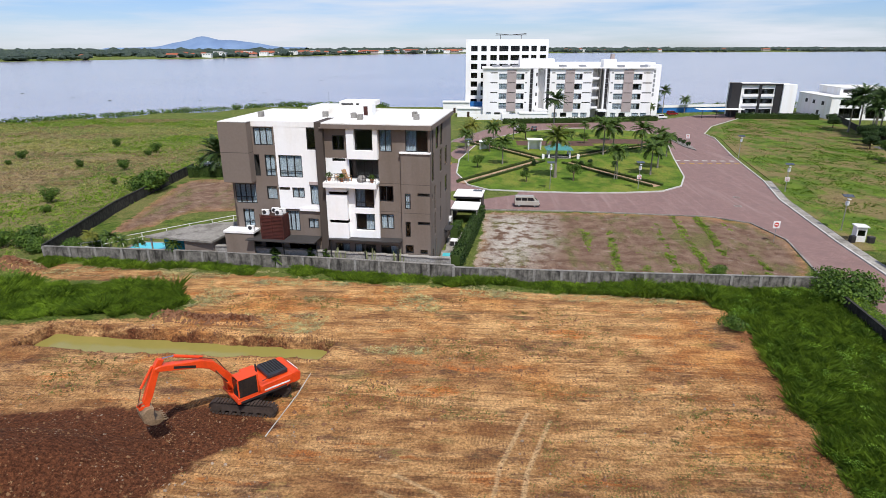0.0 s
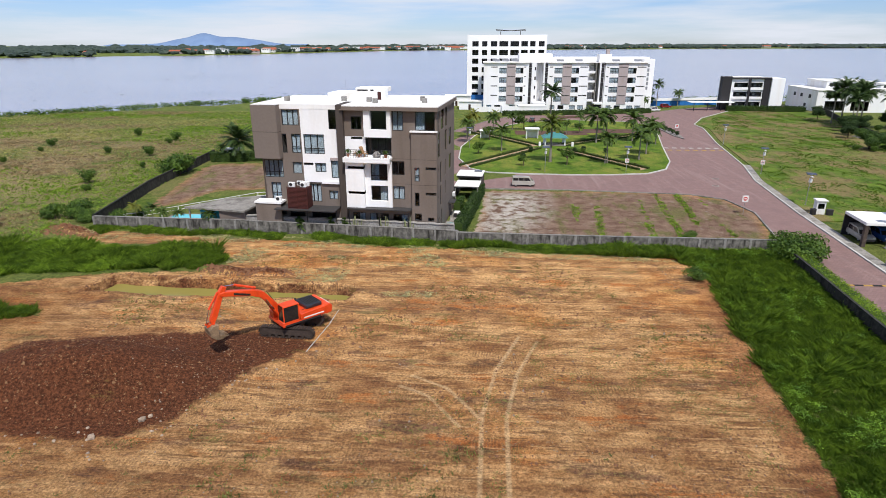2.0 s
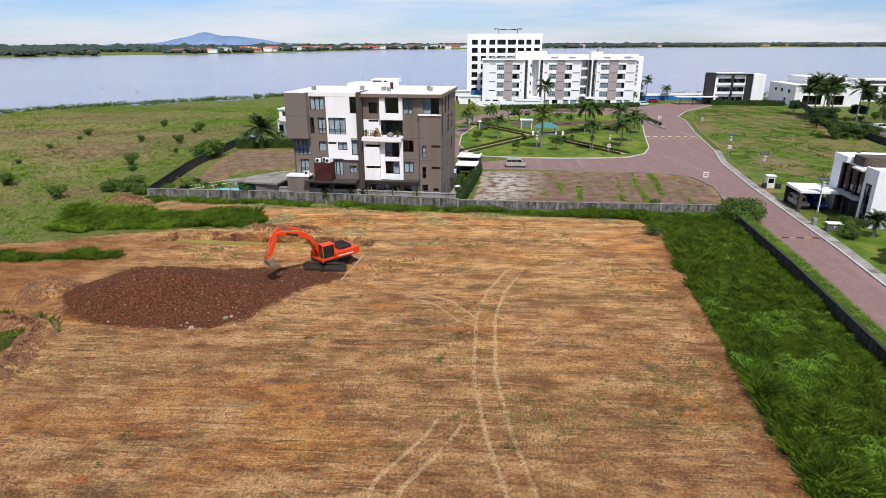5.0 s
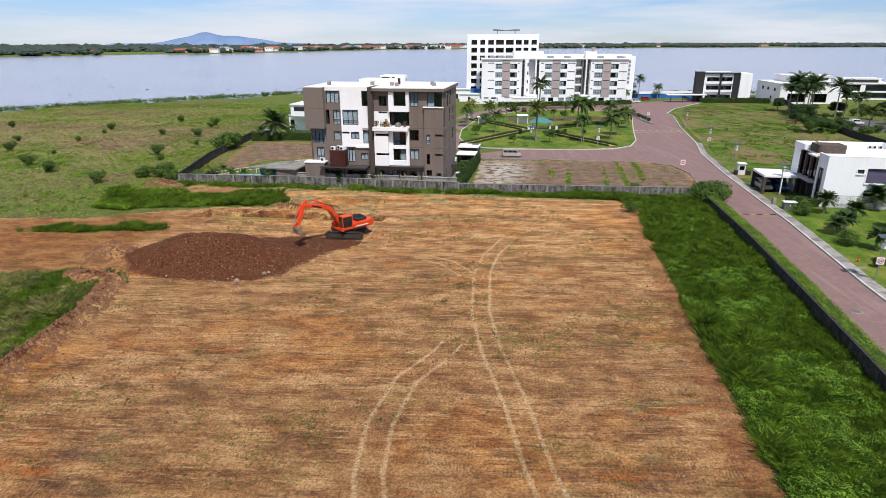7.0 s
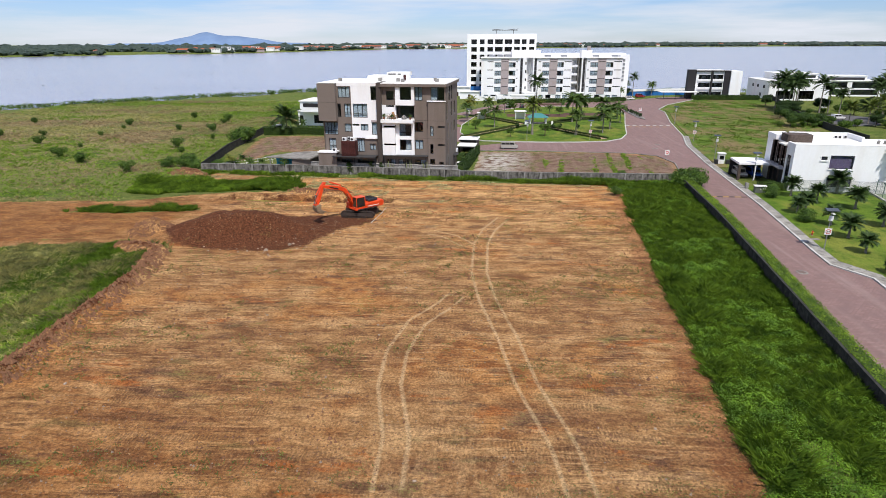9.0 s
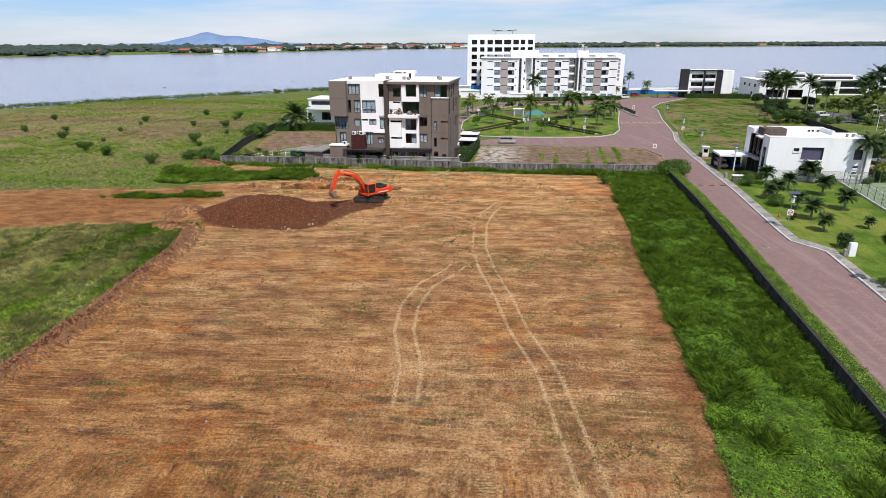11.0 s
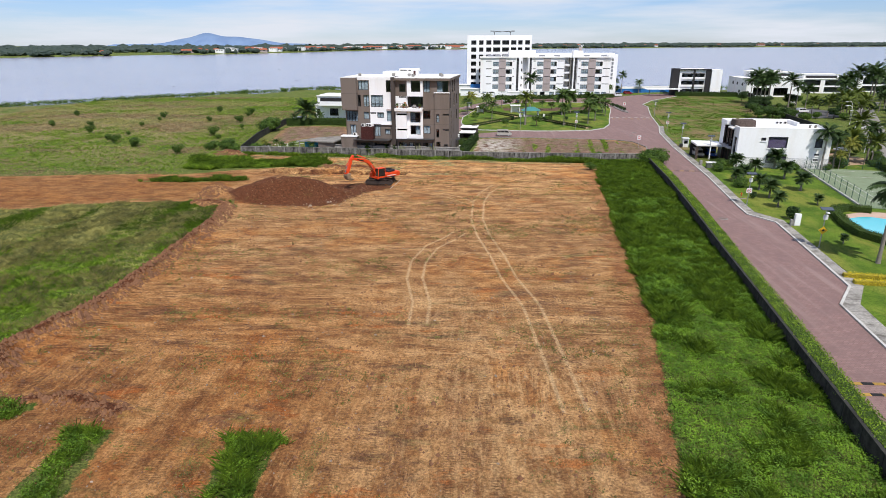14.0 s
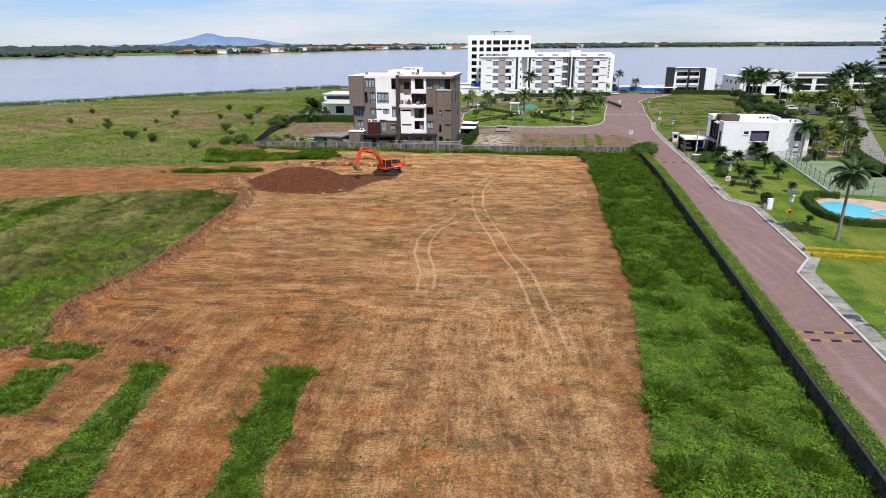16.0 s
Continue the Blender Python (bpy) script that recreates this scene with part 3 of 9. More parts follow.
    drymask = math_node(nt, "MULTIPLY", ramp(nt, math_node(nt, "ADD", math_node(nt, "MULTIPLY", big, 0.6), math_node(nt, "MULTIPLY", mid, 0.4)), 0.40, 0.52), math_node(nt, "ADD", math_node(nt, "MULTIPLY", zb[0], 0.8), 0.2))
    grass = mixc(nt, drymask, grass, dry)
    grass = mixc(nt, 0.85, grass, mixc(nt, ramp(nt, fine, 0.38, 0.62), (0.36, 0.38, 0.34), (1.35, 1.33, 1.25)), "MULTIPLY")
    edge_n = math_node(nt, "MULTIPLY", math_node(nt, "SUBTRACT", math_node(nt, "ADD", math_node(nt, "MULTIPLY", mid, 0.6), math_node(nt, "MULTIPLY", fine, 0.4)), 0.5), 1.3)
    mask = ramp(nt, math_node(nt, "ADD", za[0], edge_n), 0.46, 0.58)
    # weeds that come up in the bare soil
    weed = math_node(nt, "MULTIPLY", ramp(nt, noise_of(nt, 0.2, 8, 0.7, stretch=(0.6, 1.5, 1)), 0.58, 0.70), ramp(nt, fine, 0.44, 0.56))
    mask = math_node(nt, "MULTIPLY", mask, math_node(nt, "SUBTRACT", 1.0, math_node(nt, "MULTIPLY", weed, 0.75)))
    nt.links.new(mixc(nt, mask, grass, soil), b.inputs["Base Color"])
    b.inputs["Roughness"].default_value = 0.95
    b.inputs["Specular IOR Level"].default_value = 0.15
    rough = math_node(nt, "ADD", math_node(nt, "MULTIPLY", fine, 0.7), math_node(nt, "ADD", math_node(nt, "MULTIPLY", line_b, -0.35), math_node(nt, "ADD", math_node(nt, "MULTIPLY", crumb, -0.5), math_node(nt, "MULTIPLY", prints, -0.2))))
    bump(nt, b, rough, 1.0, 0.30)
    return m


ground_me.materials.append(ground_material())
tagged(new("ground", ground_me), "bare tan soil, soil heap, pit and grass land", "ground", kind="structure")


def water_material(name, base, rough, wave, strength, dist):
    m, nt, b = tree_of(name)
    n = noise_of(nt, wave, 4, 0.6)
    big = noise_of(nt, 0.006, 4, 0.6, stretch=(1, 2.5, 1))
    nt.links.new(mixc(nt, ramp(nt, big, 0.35, 0.65), tuple(c * 0.85 for c in base), base), b.inputs["Base Color"])
    b.inputs["Roughness"].default_value = rough
    b.inputs["Specular IOR Level"].default_value = 0.5
    bump(nt, b, n, strength, dist)
    return m


bm = bmesh.new()
quad = [bm.verts.new(p) for p in ((-4900, -1500, -0.9), (4900, -1500, -0.9), (4900, 4000, -0.9), (-4900, 4000, -0.9))]
bm.faces.new(quad)
solid("water", bm, water_material("lake_water", (0.32, 0.305, 0.35), 0.16, 0.6, 0.25, 0.3), "wide calm grey lake with faint ripples", "lake", kind="structure")
bm = bmesh.new()
prism(bm, [(-42, 43), (-12.5, 42), (-12, 47.2), (-42, 49)], -0.87, -0.85)
solid("pit_water", bm, water_material("muddy_water", (0.27, 0.235, 0.062), 0.1, 2.0, 0.12, 0.05), "muddy olive water standing in the dug pit", "water", kind="structure")


# ---- roads, kerbs and pavements ----
def road_material():
    m, nt, b = tree_of("red_block_paving")
    br = nt.nodes.new("ShaderNodeTexBrick")
    br.inputs["Scale"].default_value = 1.0
    br.inputs["Brick Width"].default_value = 0.42
    br.inputs["Row Height"].default_value = 0.24
    br.inputs["Mortar Size"].default_value = 0.02
    br.inputs["Color1"].default_value = (0.205, 0.118, 0.103, 1)
    br.inputs["Color2"].default_value = (0.25, 0.152, 0.135, 1)
    br.inputs["Mortar"].default_value = (0.14, 0.09, 0.08, 1)
    nt.links.new(where(nt), br.inputs["Vector"])
    mid = noise_of(nt, 0.5, 8, 0.68)
    wear = noise_of(nt, 0.5, 5, 0.6, stretch=(1.6, 0.08, 1), turn=7.5)
    c = mixc(nt, ramp(nt, mid, 0.4, 0.72), br.outputs[0], (0.17, 0.105, 0.095))
    c = mixc(nt, math_node(nt, "MULTIPLY", ramp(nt, wear, 0.5, 0.75), 0.55), c, (0.30, 0.215, 0.19))
    nt.links.new(c, b.inputs["Base Color"])
    b.inputs["Roughness"].default_value = 0.85
    bump(nt, b, noise_of(nt, 5.0, 4, 0.6), 0.25, 0.02)
    return m


def lawn_material(name, a, c, d, bare=0.52):
    m, nt, b = tree_of(name)
    fine, mid = noise_of(nt, 6.0, 6, 0.7), noise_of(nt, 0.3, 5, 0.6)
    col = mixc(nt, ramp(nt, mid, 0.35, 0.68), a, c)
    col = mixc(nt, math_node(nt, "MULTIPLY", ramp(nt, noise_of(nt, 0.10, 9, 0.70, stretch=(1.3, 0.55, 1), turn=8), bare - 0.06, bare + 0.08), 0.8), col, d)
    col = mixc(nt, 0.8, col, mixc(nt, ramp(nt, fine, 0.33, 0.67), (0.45, 0.48, 0.45), (1.3, 1.3, 1.2)), "MULTIPLY")
    nt.links.new(col, b.inputs["Base Color"])
    b.inputs["Roughness"].default_value = 0.95
    b.inputs["Specular IOR Level"].default_value = 0.15
    bump(nt, b, fine, 0.6, 0.08)
    return m


M_road = road_material()
M_lawn = lawn_material("mown_lawn", (0.060, 0.112, 0.011), (0.118, 0.185, 0.019), (0.20, 0.21, 0.04))
M_lot_lawn = lawn_material("rough_lot_grass", (0.060, 0.108, 0.013), (0.125, 0.185, 0.020), (0.22, 0.15, 0.08), 0.50)

KERB_R = ((24.9, -95), (29.8, -58), (34.1, -28.5), (36.0, -13.8), (39.5, -9.1), (42.8, 14.2), (40.5, 18.2), (41.0, 23), (44.1, 44.7), (47.7, 78.2), (50.9, 100.3), (54.9, 115.4), (60.0, 143.8), (66.5, 172), (66.8, 181), (75, 198), (92, 220), (110, 229), (135, 236))
KERB_L = ((19.6, -95), (24.3, -58), (28.3, -28.8), (33.4, 5.7), (36.3, 25.6), (38.0, 44.4), (39.2, 66), (41.6, 78), (40.2, 86), (35.5, 89.2), (15.8, 91.4), (1.0, 91.8))
FAR_EDGE = ((-9, 92), (-13, 120), (-7, 165), (2, 186), (14, 205), (40, 209), (62, 214), (80, 229), (100, 238), (135, 243))
outline = list(KERB_L) + list(FAR_EDGE) + [p for p in reversed(KERB_R)]
bm = bmesh.new()
prism(bm, outline[::-1], -0.4, 0.05)
solid("road", bm, M_road, "red-brown block paved street, worn along the wheel lines", "road", kind="structure")

bm = bmesh.new()
strip_along(bm, KERB_R, 0.13, -0.2, 0.2, shift=-0.13)
solid("kerb", bm, M_kerb, "white painted concrete kerb along the street", "kerb", kind="structure")
bm = bmesh.new()
inner = [(30.05, -58), (34.35, -28.5), (36.2, -13.95), (39.75, -9.2), (43.05, 14.25), (40.75, 18.3), (41.25, 23), (44.35, 44.7), (47.95, 78.2), (51.15, 100.3), (55.15, 115.4)]
outer = [(31.5, -57.9), (35.9, -28.3), (37.9, -13.9), (41.0, -9.2), (44.3, 15.2), (42.1, 19.2), (42.5, 23), (45.6, 44.5), (49.2, 78.1), (52.3, 100.1), (56.3, 115.1)]
prism(bm, inner[::-1] + outer, -0.2, 0.15)
walkway = solid("pavement", bm, M_side, "pale concrete slab pavement beside the kerb", "pavement", kind="structure")
M_slab = surface("worn_concrete_slab", (0.34, 0.32, 0.285), 0.9, 0.6, 4.0, 0.7, 0.5, relief=0.2, vary=0.4)
for (ax, ay), (bx, by), (cx_, cy_), (dx_, dy_) in zip(inner, inner[1:], outer, outer[1:]):
    n = max(1, round(math.hypot(bx - ax, by - ay) / 1.6))
    for i in range(n):
        u0, u1 = (i + 0.015) / n, (i + 0.985) / n
        sb_ = bmesh.new()
        prism(sb_, [(ax + (bx - ax) * u0, ay + (by - ay) * u0), (cx_ + (dx_ - cx_) * u0, cy_ + (dy_ - cy_) * u0), (cx_ + (dx_ - cx_) * u1, cy_ + (dy_ - cy_) * u1), (ax + (bx - ax) * u1, ay + (by - ay) * u1)], 0.1, 0.19 + 0.012 * (i * 7 % 3))
        part("slab", sb_, M_slab, walkway)
bm = bmesh.new()
strip_along(bm, KERB_L[5:], 0.12, -0.2, 0.16, shift=0.12)
strip_along(bm, FAR_EDGE, 0.12, -0.2, 0.16, shift=0.12)
solid("kerb", bm, M_side, "grey concrete kerb round the vacant lot", "kerb", kind="structure")

# right side lawns and rough lot, behind the kerb
bm = bmesh.new()
prism(bm, [(26.4, -95), (31.2, -58), (35.6, -28.5), (37.7, -14.2), (40.7, -9.6), (41.7, -5.5), (44.0, 14.8), (41.9, 19.0), (43.9, 36), (46.6, 57), (80, 57), (140, 50), (140, -95)], -0.3, 0.14)
solid("lawn", bm, M_lawn, "mown green lawn behind the pavement", "lawn", kind="structure")
bm = bmesh.new()
prism(bm, [(48.6, 74), (49.4, 78.2), (52.4, 100), (56.4, 115.1), (61.5, 143.5), (68.2, 172), (68.5, 180), (77, 197), (93, 218), (112, 227), (124, 229), (124, 214), (112, 180), (104, 150), (99, 128), (96, 100), (86, 74)], -0.3, 0.13)
solid("vacant_lot", bm, M_lot_lawn, "vacant lot with patchy rough grass", "lot", kind="structure")

# the planted island
ISLAND = ((1.6, 105.3), (9, 104.2), (17.5, 103.7), (26, 104.2), (32.8, 105.6), (37.5, 110), (40.7, 118.2), (44.9, 138.5), (51, 165.4), (51.5, 178), (47.2, 186), (29.1, 190), (15, 184), (5, 170), (-1, 155), (-4.5, 135), (-4.6, 119.7), (-2, 109))
bm = bmesh.new()
prism(bm, ISLAND, -0.3, 0.2)
solid("island_lawn", bm, M_lawn, "lawn of the planted traffic island", "lawn", kind="structure")
bm = bmesh.new()
strip_along(bm, ISLAND + ISLAND[:1], 0.14, -0.2, 0.26, shift=-0.1)
solid("kerb", bm, M_kerb, "white kerb round the planted island", "kerb", kind="structure")

# ---- perimeter walls ----
WALL_A = ((-54.2, 66.0), (-33.6, 65.2), (-14.5, 63.2), (-3.0, 61.9))
WALL_B = ((-3.0, 61.7), (15.0, 61.0), (36.4, 60.6))
WALL_R = ((36.5, 60.6), (36.2, 56), (34.5, 36.5), (32.2, 18), (29.5, -2.5), (28.0, -14.5), (26.3, -27.3), (25.6, -32.8), (24.2, -43.5), (21.8, -62), (17.5, -95))
WALL_L = ((-54.2, 66.0), (-57.8, 87), (-59.8, 119))


def wall_posts(line, step, half, top, parent, mesh):
    k = 0
    for (x0, y0), (x1, y1) in zip(line, line[1:]):
        n = max(1, round(math.hypot(x1 - x0, y1 - y0) / step))
        for i in range(n + 1 if (x1, y1) == line[-1] else n):
            x, y = x0 + (x1 - x0) * i / n, y0 + (y1 - y0) * i / n
            ob = new("post", mesh)
            ob.parent = parent
            ob.matrix_local = pose(x, y, 0, 0, 0, math.degrees(math.atan2(y1 - y0, x1 - x0))) @ Matrix.Diagonal((half / 0.15, half / 0.15, top, 1))
            k += 1


pb = boxes((-0.15, 0.15, -0.15, 0.15, -0.3, 1.0))
POST_MESH = bpy.data.meshes.new("post")
pb.to_mesh(POST_MESH)
pb.free()
POST_MESH.materials.append(M_concrete)
POST_DARK = POST_MESH.copy()
POST_DARK.materials.clear()
POST_DARK.materials.append(M_darkwall)


def perimeter_wall(name, line, top, mat_face, label, step=3.2):
    bm = bmesh.new()
    strip_along(bm, line, 0.09, -0.5, top)
    ob = solid(name, bm, mat_face, label, "wall", kind="structure")
    cb = bmesh.new()
    strip_along(cb, line, 0.13, top, top + 0.09)
    part("coping", cb, M_darkwall if mat_face is M_mouldwall else M_concrete, ob)
    wall_posts(line, step, 0.115 if mat_face is M_mouldwall else 0.14, top + 0.02, ob, POST_DARK if mat_face is M_mouldwall else POST_MESH)
    return ob


perimeter_wall("wall_north", WALL_A, 1.55, M_wallface, "grey block wall with stained plaster and concrete posts")
cb = bmesh.new()
strip_along(cb, [(x, y + 0.85) for x, y in ((-33.0, 65.15), (-14.5, 63.2), (-3.4, 62.0))], 0.2, -0.3, 2.02)
M_palestone = surface("pale_rough_blocks", (0.40, 0.38, 0.35), 0.95, 0.55, 6.0, 0.7, 0.6, relief=0.5)
inner = solid("wall_inner", cb, M_palestone, "rough grey stacked block wall behind the boundary wall", "wall", kind="structure")
slab_bm = boxes((-0.42, 0.42, -0.3, 0.3, 0, 0.09))
SLAB_MESH = bpy.data.meshes.new("coping_stone")
slab_bm.to_mesh(SLAB_MESH)
slab_bm.free()
SLAB_MESH.materials.append(M_palestone)
for k in range(36):
    x = -32.6 + k * 0.82
    o = new("coping_stone", SLAB_MESH)
    o.parent = inner
    o.matrix_world = pose(x, float(np.interp(x, [-33.0, -14.5, -3.4], [66.0, 64.05, 62.85])), 2.025 + 0.03 * (k * 7 % 3), 0, 0, -6 + (k * 5 % 4) - 2)
perimeter_wall("wall_lot", WALL_B, 1.4, M_wallface, "weathered grey block wall below the vacant lot")
perimeter_wall("wall_east", WALL_R, 1.36, M_mouldwall, "mouldy grey-black concrete boundary wall beside the street hedge", 2.6)
perimeter_wall("wall_west", WALL_L, 1.7, M_mouldwall, "dark mouldy block wall along the grass field")

# ---- the five-storey apartment house ----
HOUSE = pose(-5.7, 64.0, 0, 0, 0, -6)


def wall_with_holes(bm, x0, x1, z0, z1, y0, y1, holes):
    """An upright wall from y0 to y1 with rectangular openings (x0, x1, z0, z1) right through."""
    xs = sorted({x0, x1, *[min(max(v, x0), x1) for h in holes for v in h[:2]]})
    zs = sorted({z0, z1, *[min(max(v, z0), z1) for h in holes for v in h[2:]]})
    nx_, nz_ = len(xs) - 1, len(zs) - 1
    full = {(i, k) for i in range(nx_) for k in range(nz_) if not any(h[0] < (xs[i] + xs[i + 1]) / 2 < h[1] and h[2] < (zs[k] + zs[k + 1]) / 2 < h[3] for h in holes)}
    made = {}

    def at(i, k, back):
        key = (i, k, back)
        if key not in made:
            made[key] = bm.verts.new((xs[i], y1 if back else y0, zs[k]))
        return made[key]

    for i, k in full:
        bm.faces.new((at(i, k, 0), at(i + 1, k, 0), at(i + 1, k + 1, 0), at(i, k + 1, 0)))
        bm.faces.new((at(i, k, 1), at(i, k + 1, 1), at(i + 1, k + 1, 1), at(i + 1, k, 1)))
        if (i - 1, k) not in full:
            bm.faces.new((at(i, k, 1), at(i, k, 0), at(i, k + 1, 0), at(i, k + 1, 1)))
        if (i + 1, k) not in full:
            bm.faces.new((at(i + 1, k, 0), at(i + 1, k, 1), at(i + 1, k + 1, 1), at(i + 1, k + 1, 0)))
        if (i, k - 1) not in full:
            bm.faces.new((at(i, k, 0), at(i, k, 1), at(i + 1, k, 1), at(i + 1, k, 0)))
        if (i, k + 1) not in full:
            bm.faces.new((at(i, k + 1, 1), at(i, k + 1, 0), at(i + 1, k + 1, 0), at(i + 1, k + 1, 1)))
    return bm


def window(parent, x0, x1, z0, z1, y, panes=2, rail=None, curtain=(), frame_mat=None, glass_mat=None, bar=0.085):
    """A framed window in the opening: frame bars, panes, and pale curtains behind the panes named."""
    frame_mat, glass_mat = frame_mat or M_black, glass_mat or M_glass
    w = part("window", boxes((x0, x1, y + 0.05, y + 0.13, z0, z0 + bar), (x0, x1, y + 0.05, y + 0.13, z1 - bar, z1), (x0, x0 + bar, y + 0.05, y + 0.13, z0 + bar, z1 - bar), (x1 - bar, x1, y + 0.05, y + 0.13, z0 + bar, z1 - bar)), frame_mat, parent)
    step = (x1 - x0 - bar) / panes
    bars = bmesh.new()
    for i in range(1, panes):
        c = x0 + bar / 2 + i * step
        quad_box(bars, c - bar / 2, c + bar / 2, y + 0.055, y + 0.125, z0 + bar, z1 - bar)
    if rail:
        quad_box(bars, x0 + bar, x1 - bar, y + 0.06, y + 0.12, rail - bar / 2, rail + bar / 2)
    if panes > 1 or rail:
        part("mullion", bars, frame_mat, w)
    else:
        bars.free()
    for i in range(panes):
        a, b = x0 + bar + i * step, x0 + i * step + step
        p = part("pane", boxes((a, b, y + 0.085, y + 0.095, z0 + bar, z1 - bar)), glass_mat, w)
        p.visible_shadow = False
        if i in curtain:
            cb = bmesh.new()
            n = max(3, round((b - a) / 0.09))
            cols = [(a + (b - a) * k / n, y + 0.24 + (0.03 if k % 2 else -0.03)) for k in range(n + 1)]
            vs = [(cb.verts.new((cx, cy, z0 + 0.02)), cb.verts.new((cx, cy, z1 - 0.05))) for cx, cy in cols]
            for (a0, a1), (b0, b1) in zip(vs, vs[1:]):
                cb.faces.new((a0, b0, b1, a1))
            part("curtain", cb, M_curtain, w, "pale curtain")
    return w


def apartment_house():
    root = thing("apartment_house", "five-storey taupe and white modern apartment house behind a wall", "house", HOUSE)
    T = 0.25
    # bays, by their front plane: (name, x0, x1, z0, z1, y, material, windows)
    # each window: x0, x1, z0, z1, panes, rail, curtains
    bays = [
        ("wall", -20.75, -18.05, 3.7, 16.45, 0.0, M_taupe, [(-20.55, -18.25, 14.3, 16.3, 3, None, (0, 1, 2)), (-20.75, -20.1, 10.7, 13.2, 1, None, ()), (-19.45, -18.2, 10.7, 13.2, 2, 11.5, (0, 1)), (-19.55, -18.25, 7.95, 9.5, 1, None, (0,)), (-20.3, -18.6, 4.2, 6.6, 2, None, (0,))]),
        ("wall", -23.8, -20.75, 3.7, 10.05, 0.0, M_taupe, [(-23.65, -20.9, 7.35, 9.7, 4, 8.1, (0, 1, 2, 3)), (-22.85, -21.45, 4.2, 6.65, 2, 5.2, (0, 1))]),
        ("wall", -18.05, -13.0, 6.85, 16.45, 0.0, M_white, [(-17.75, -14.95, 10.65, 13.2, 3, 11.35, (0, 1, 2)), (-18.0, -16.65, 9.12, 9.45, 1, None, ()), (-16.4, -14.9, 8.25, 9.45, 2, None, (0, 1)), (-14.2, -13.15, 13.9, 16.4, 1, 15.7, ()), (-14.2, -13.1, 7.5, 9.8, 1, None, (0,))]),
        ("wall", -18.05, -13.0, 0.0, 6.85, 0.12, M_taupe, [(-17.55, -15.8, 4.15, 6.6, 3, None, (0, 1, 2)), (-14.75, -13.5, 4.55, 5.75, 2, None, (0, 1)), (-17.4, -14.0, 0.3, 2.7, 3, None, ())]),
        ("wall", -23.8, -18.05, 0.0, 3.7, 0.12, M_taupe, [(-23.2, -21.0, 2.2, 2.6, 1, None, ()), (-20.5, -18.4, 0.3, 2.6, 2, None, ())]),
        ("wall", -12.1, -5.9, 13.05, 16.4, 0.0, M_taupe, [(-11.2, -9.8, 13.95, 15.6, 2, None, ()), (-8.55, -6.4, 14.0, 16.35, 1, None, ())]),
        ("wall", -12.1, -9.4, 10.3, 13.05, 0.0, M_white, [(-11.3, -9.75, 12.7, 13.02, 1, None, ())]),
        ("wall", -9.4, -5.9, 10.3, 13.05, 1.4, M_taupe_dark, [(-9.0, -6.1, 10.5, 12.9, 3, None, ())]),
        ("wall", -9.5, -5.95, 3.7, 10.3, 0.0, M_white, [(-8.8, -6.5, 7.4, 9.6, 2, 8.0, (0,)), (-8.85, -6.5, 4.7, 6.7, 2, None, (1,))]),
        ("wall", -5.95, -3.3, 3.7, 16.4, 0.0, M_taupe, [(-5.75, -4.35, 13.9, 16.35, 2, None, (0, 1)), (-5.93, -4.3, 8.2, 10.0, 2, None, ()), (-5.85, -4.3, 4.95, 6.7, 2, None, (0, 1))]),
        ("wall", -3.3, 0.0, 13.85, 16.4, 0.0, M_taupe, [(-2.8, -0.25, 13.95, 16.35, 2, None, (0,))]),
        ("wall", -3.3, 0.0, 0.0, 13.8, -0.35, M_taupe, [(-2.9, -2.25, 7.5, 9.3, 1, 8.3, (0,)), (-2.9, -2.3, 4.2, 6.0, 1, 5.0, ()), (-1.45, -0.06, 9.02, 9.38, 1, None, ()), (-1.45, -0.06, 5.69, 6.05, 1, None, ()), (-2.95, -2.0, 2.2, 3.2, 1, None, ()), (-1.2, -0.35, 2.2, 2.7, 1, None, ())]),
        ("wall", -12.1, -3.3, 0.0, 3.7, 0.1, M_taupe, [(-11.6, -9.8, 0.2, 2.9, 2, None, (1,)), (-9.2, -6.6, 0.2, 2.9, 3, None, (0,)), (-6.0, -3.8, 0.2, 2.9, 2, None, (1,))]),
    ]
    for nm, x0, x1, z0, z1, y, mat, wins in bays:
        bm = bmesh.new()
        wall_with_holes(bm, x0, x1, z0, z1, y, y + T, [w[:4] for w in wins])
        wall = part(nm, bm, mat, root)
        for wx0, wx1, wz0, wz1, panes, rail, cur in wins:
            window(root, wx0, wx1, wz0, wz1, y, panes, rail, cur)
    # the closed grey box bay at the corner
    part("bay_box", bevelled(boxes((-24.2, -20.75, -1.2, 3.0, 10.05, 16.9)), 0.02), M_taupe, root, "closed taupe box bay")
    part("groove", boxes((-24.205, -20.745, -1.205, 0.0, 13.5, 13.56)), M_taupe_dark, root)
    # dark fin between the two halves, and the white block below the terrace
    part("fin", boxes((-13.0, -12.1, -0.55, 4.0, 0.0, 17.05)), M_taupe_dark, root, "dark taupe upright fin")
    bm = bmesh.new()
    wall_with_holes(bm, -11.95, -9.5, 3.7, 10.3, -1.0, -0.75, [(-11.65, -9.45, 9.02, 9.38), (-11.7, -9.45, 5.68, 6.04)])
    quad_box(bm, -9.75, -9.5, -0.75, 0.0, 3.7, 5.6), quad_box(bm, -9.75, -9.5, -0.75, 0.0, 6.1, 8.95), quad_box(bm, -9.75, -9.5, -0.75, 0.0, 9.45, 10.3)
    quad_box(bm, -11.95, -11.7, -0.75, 0.0, 3.7, 10.3)
    part("white_block", bm, M_white, root)
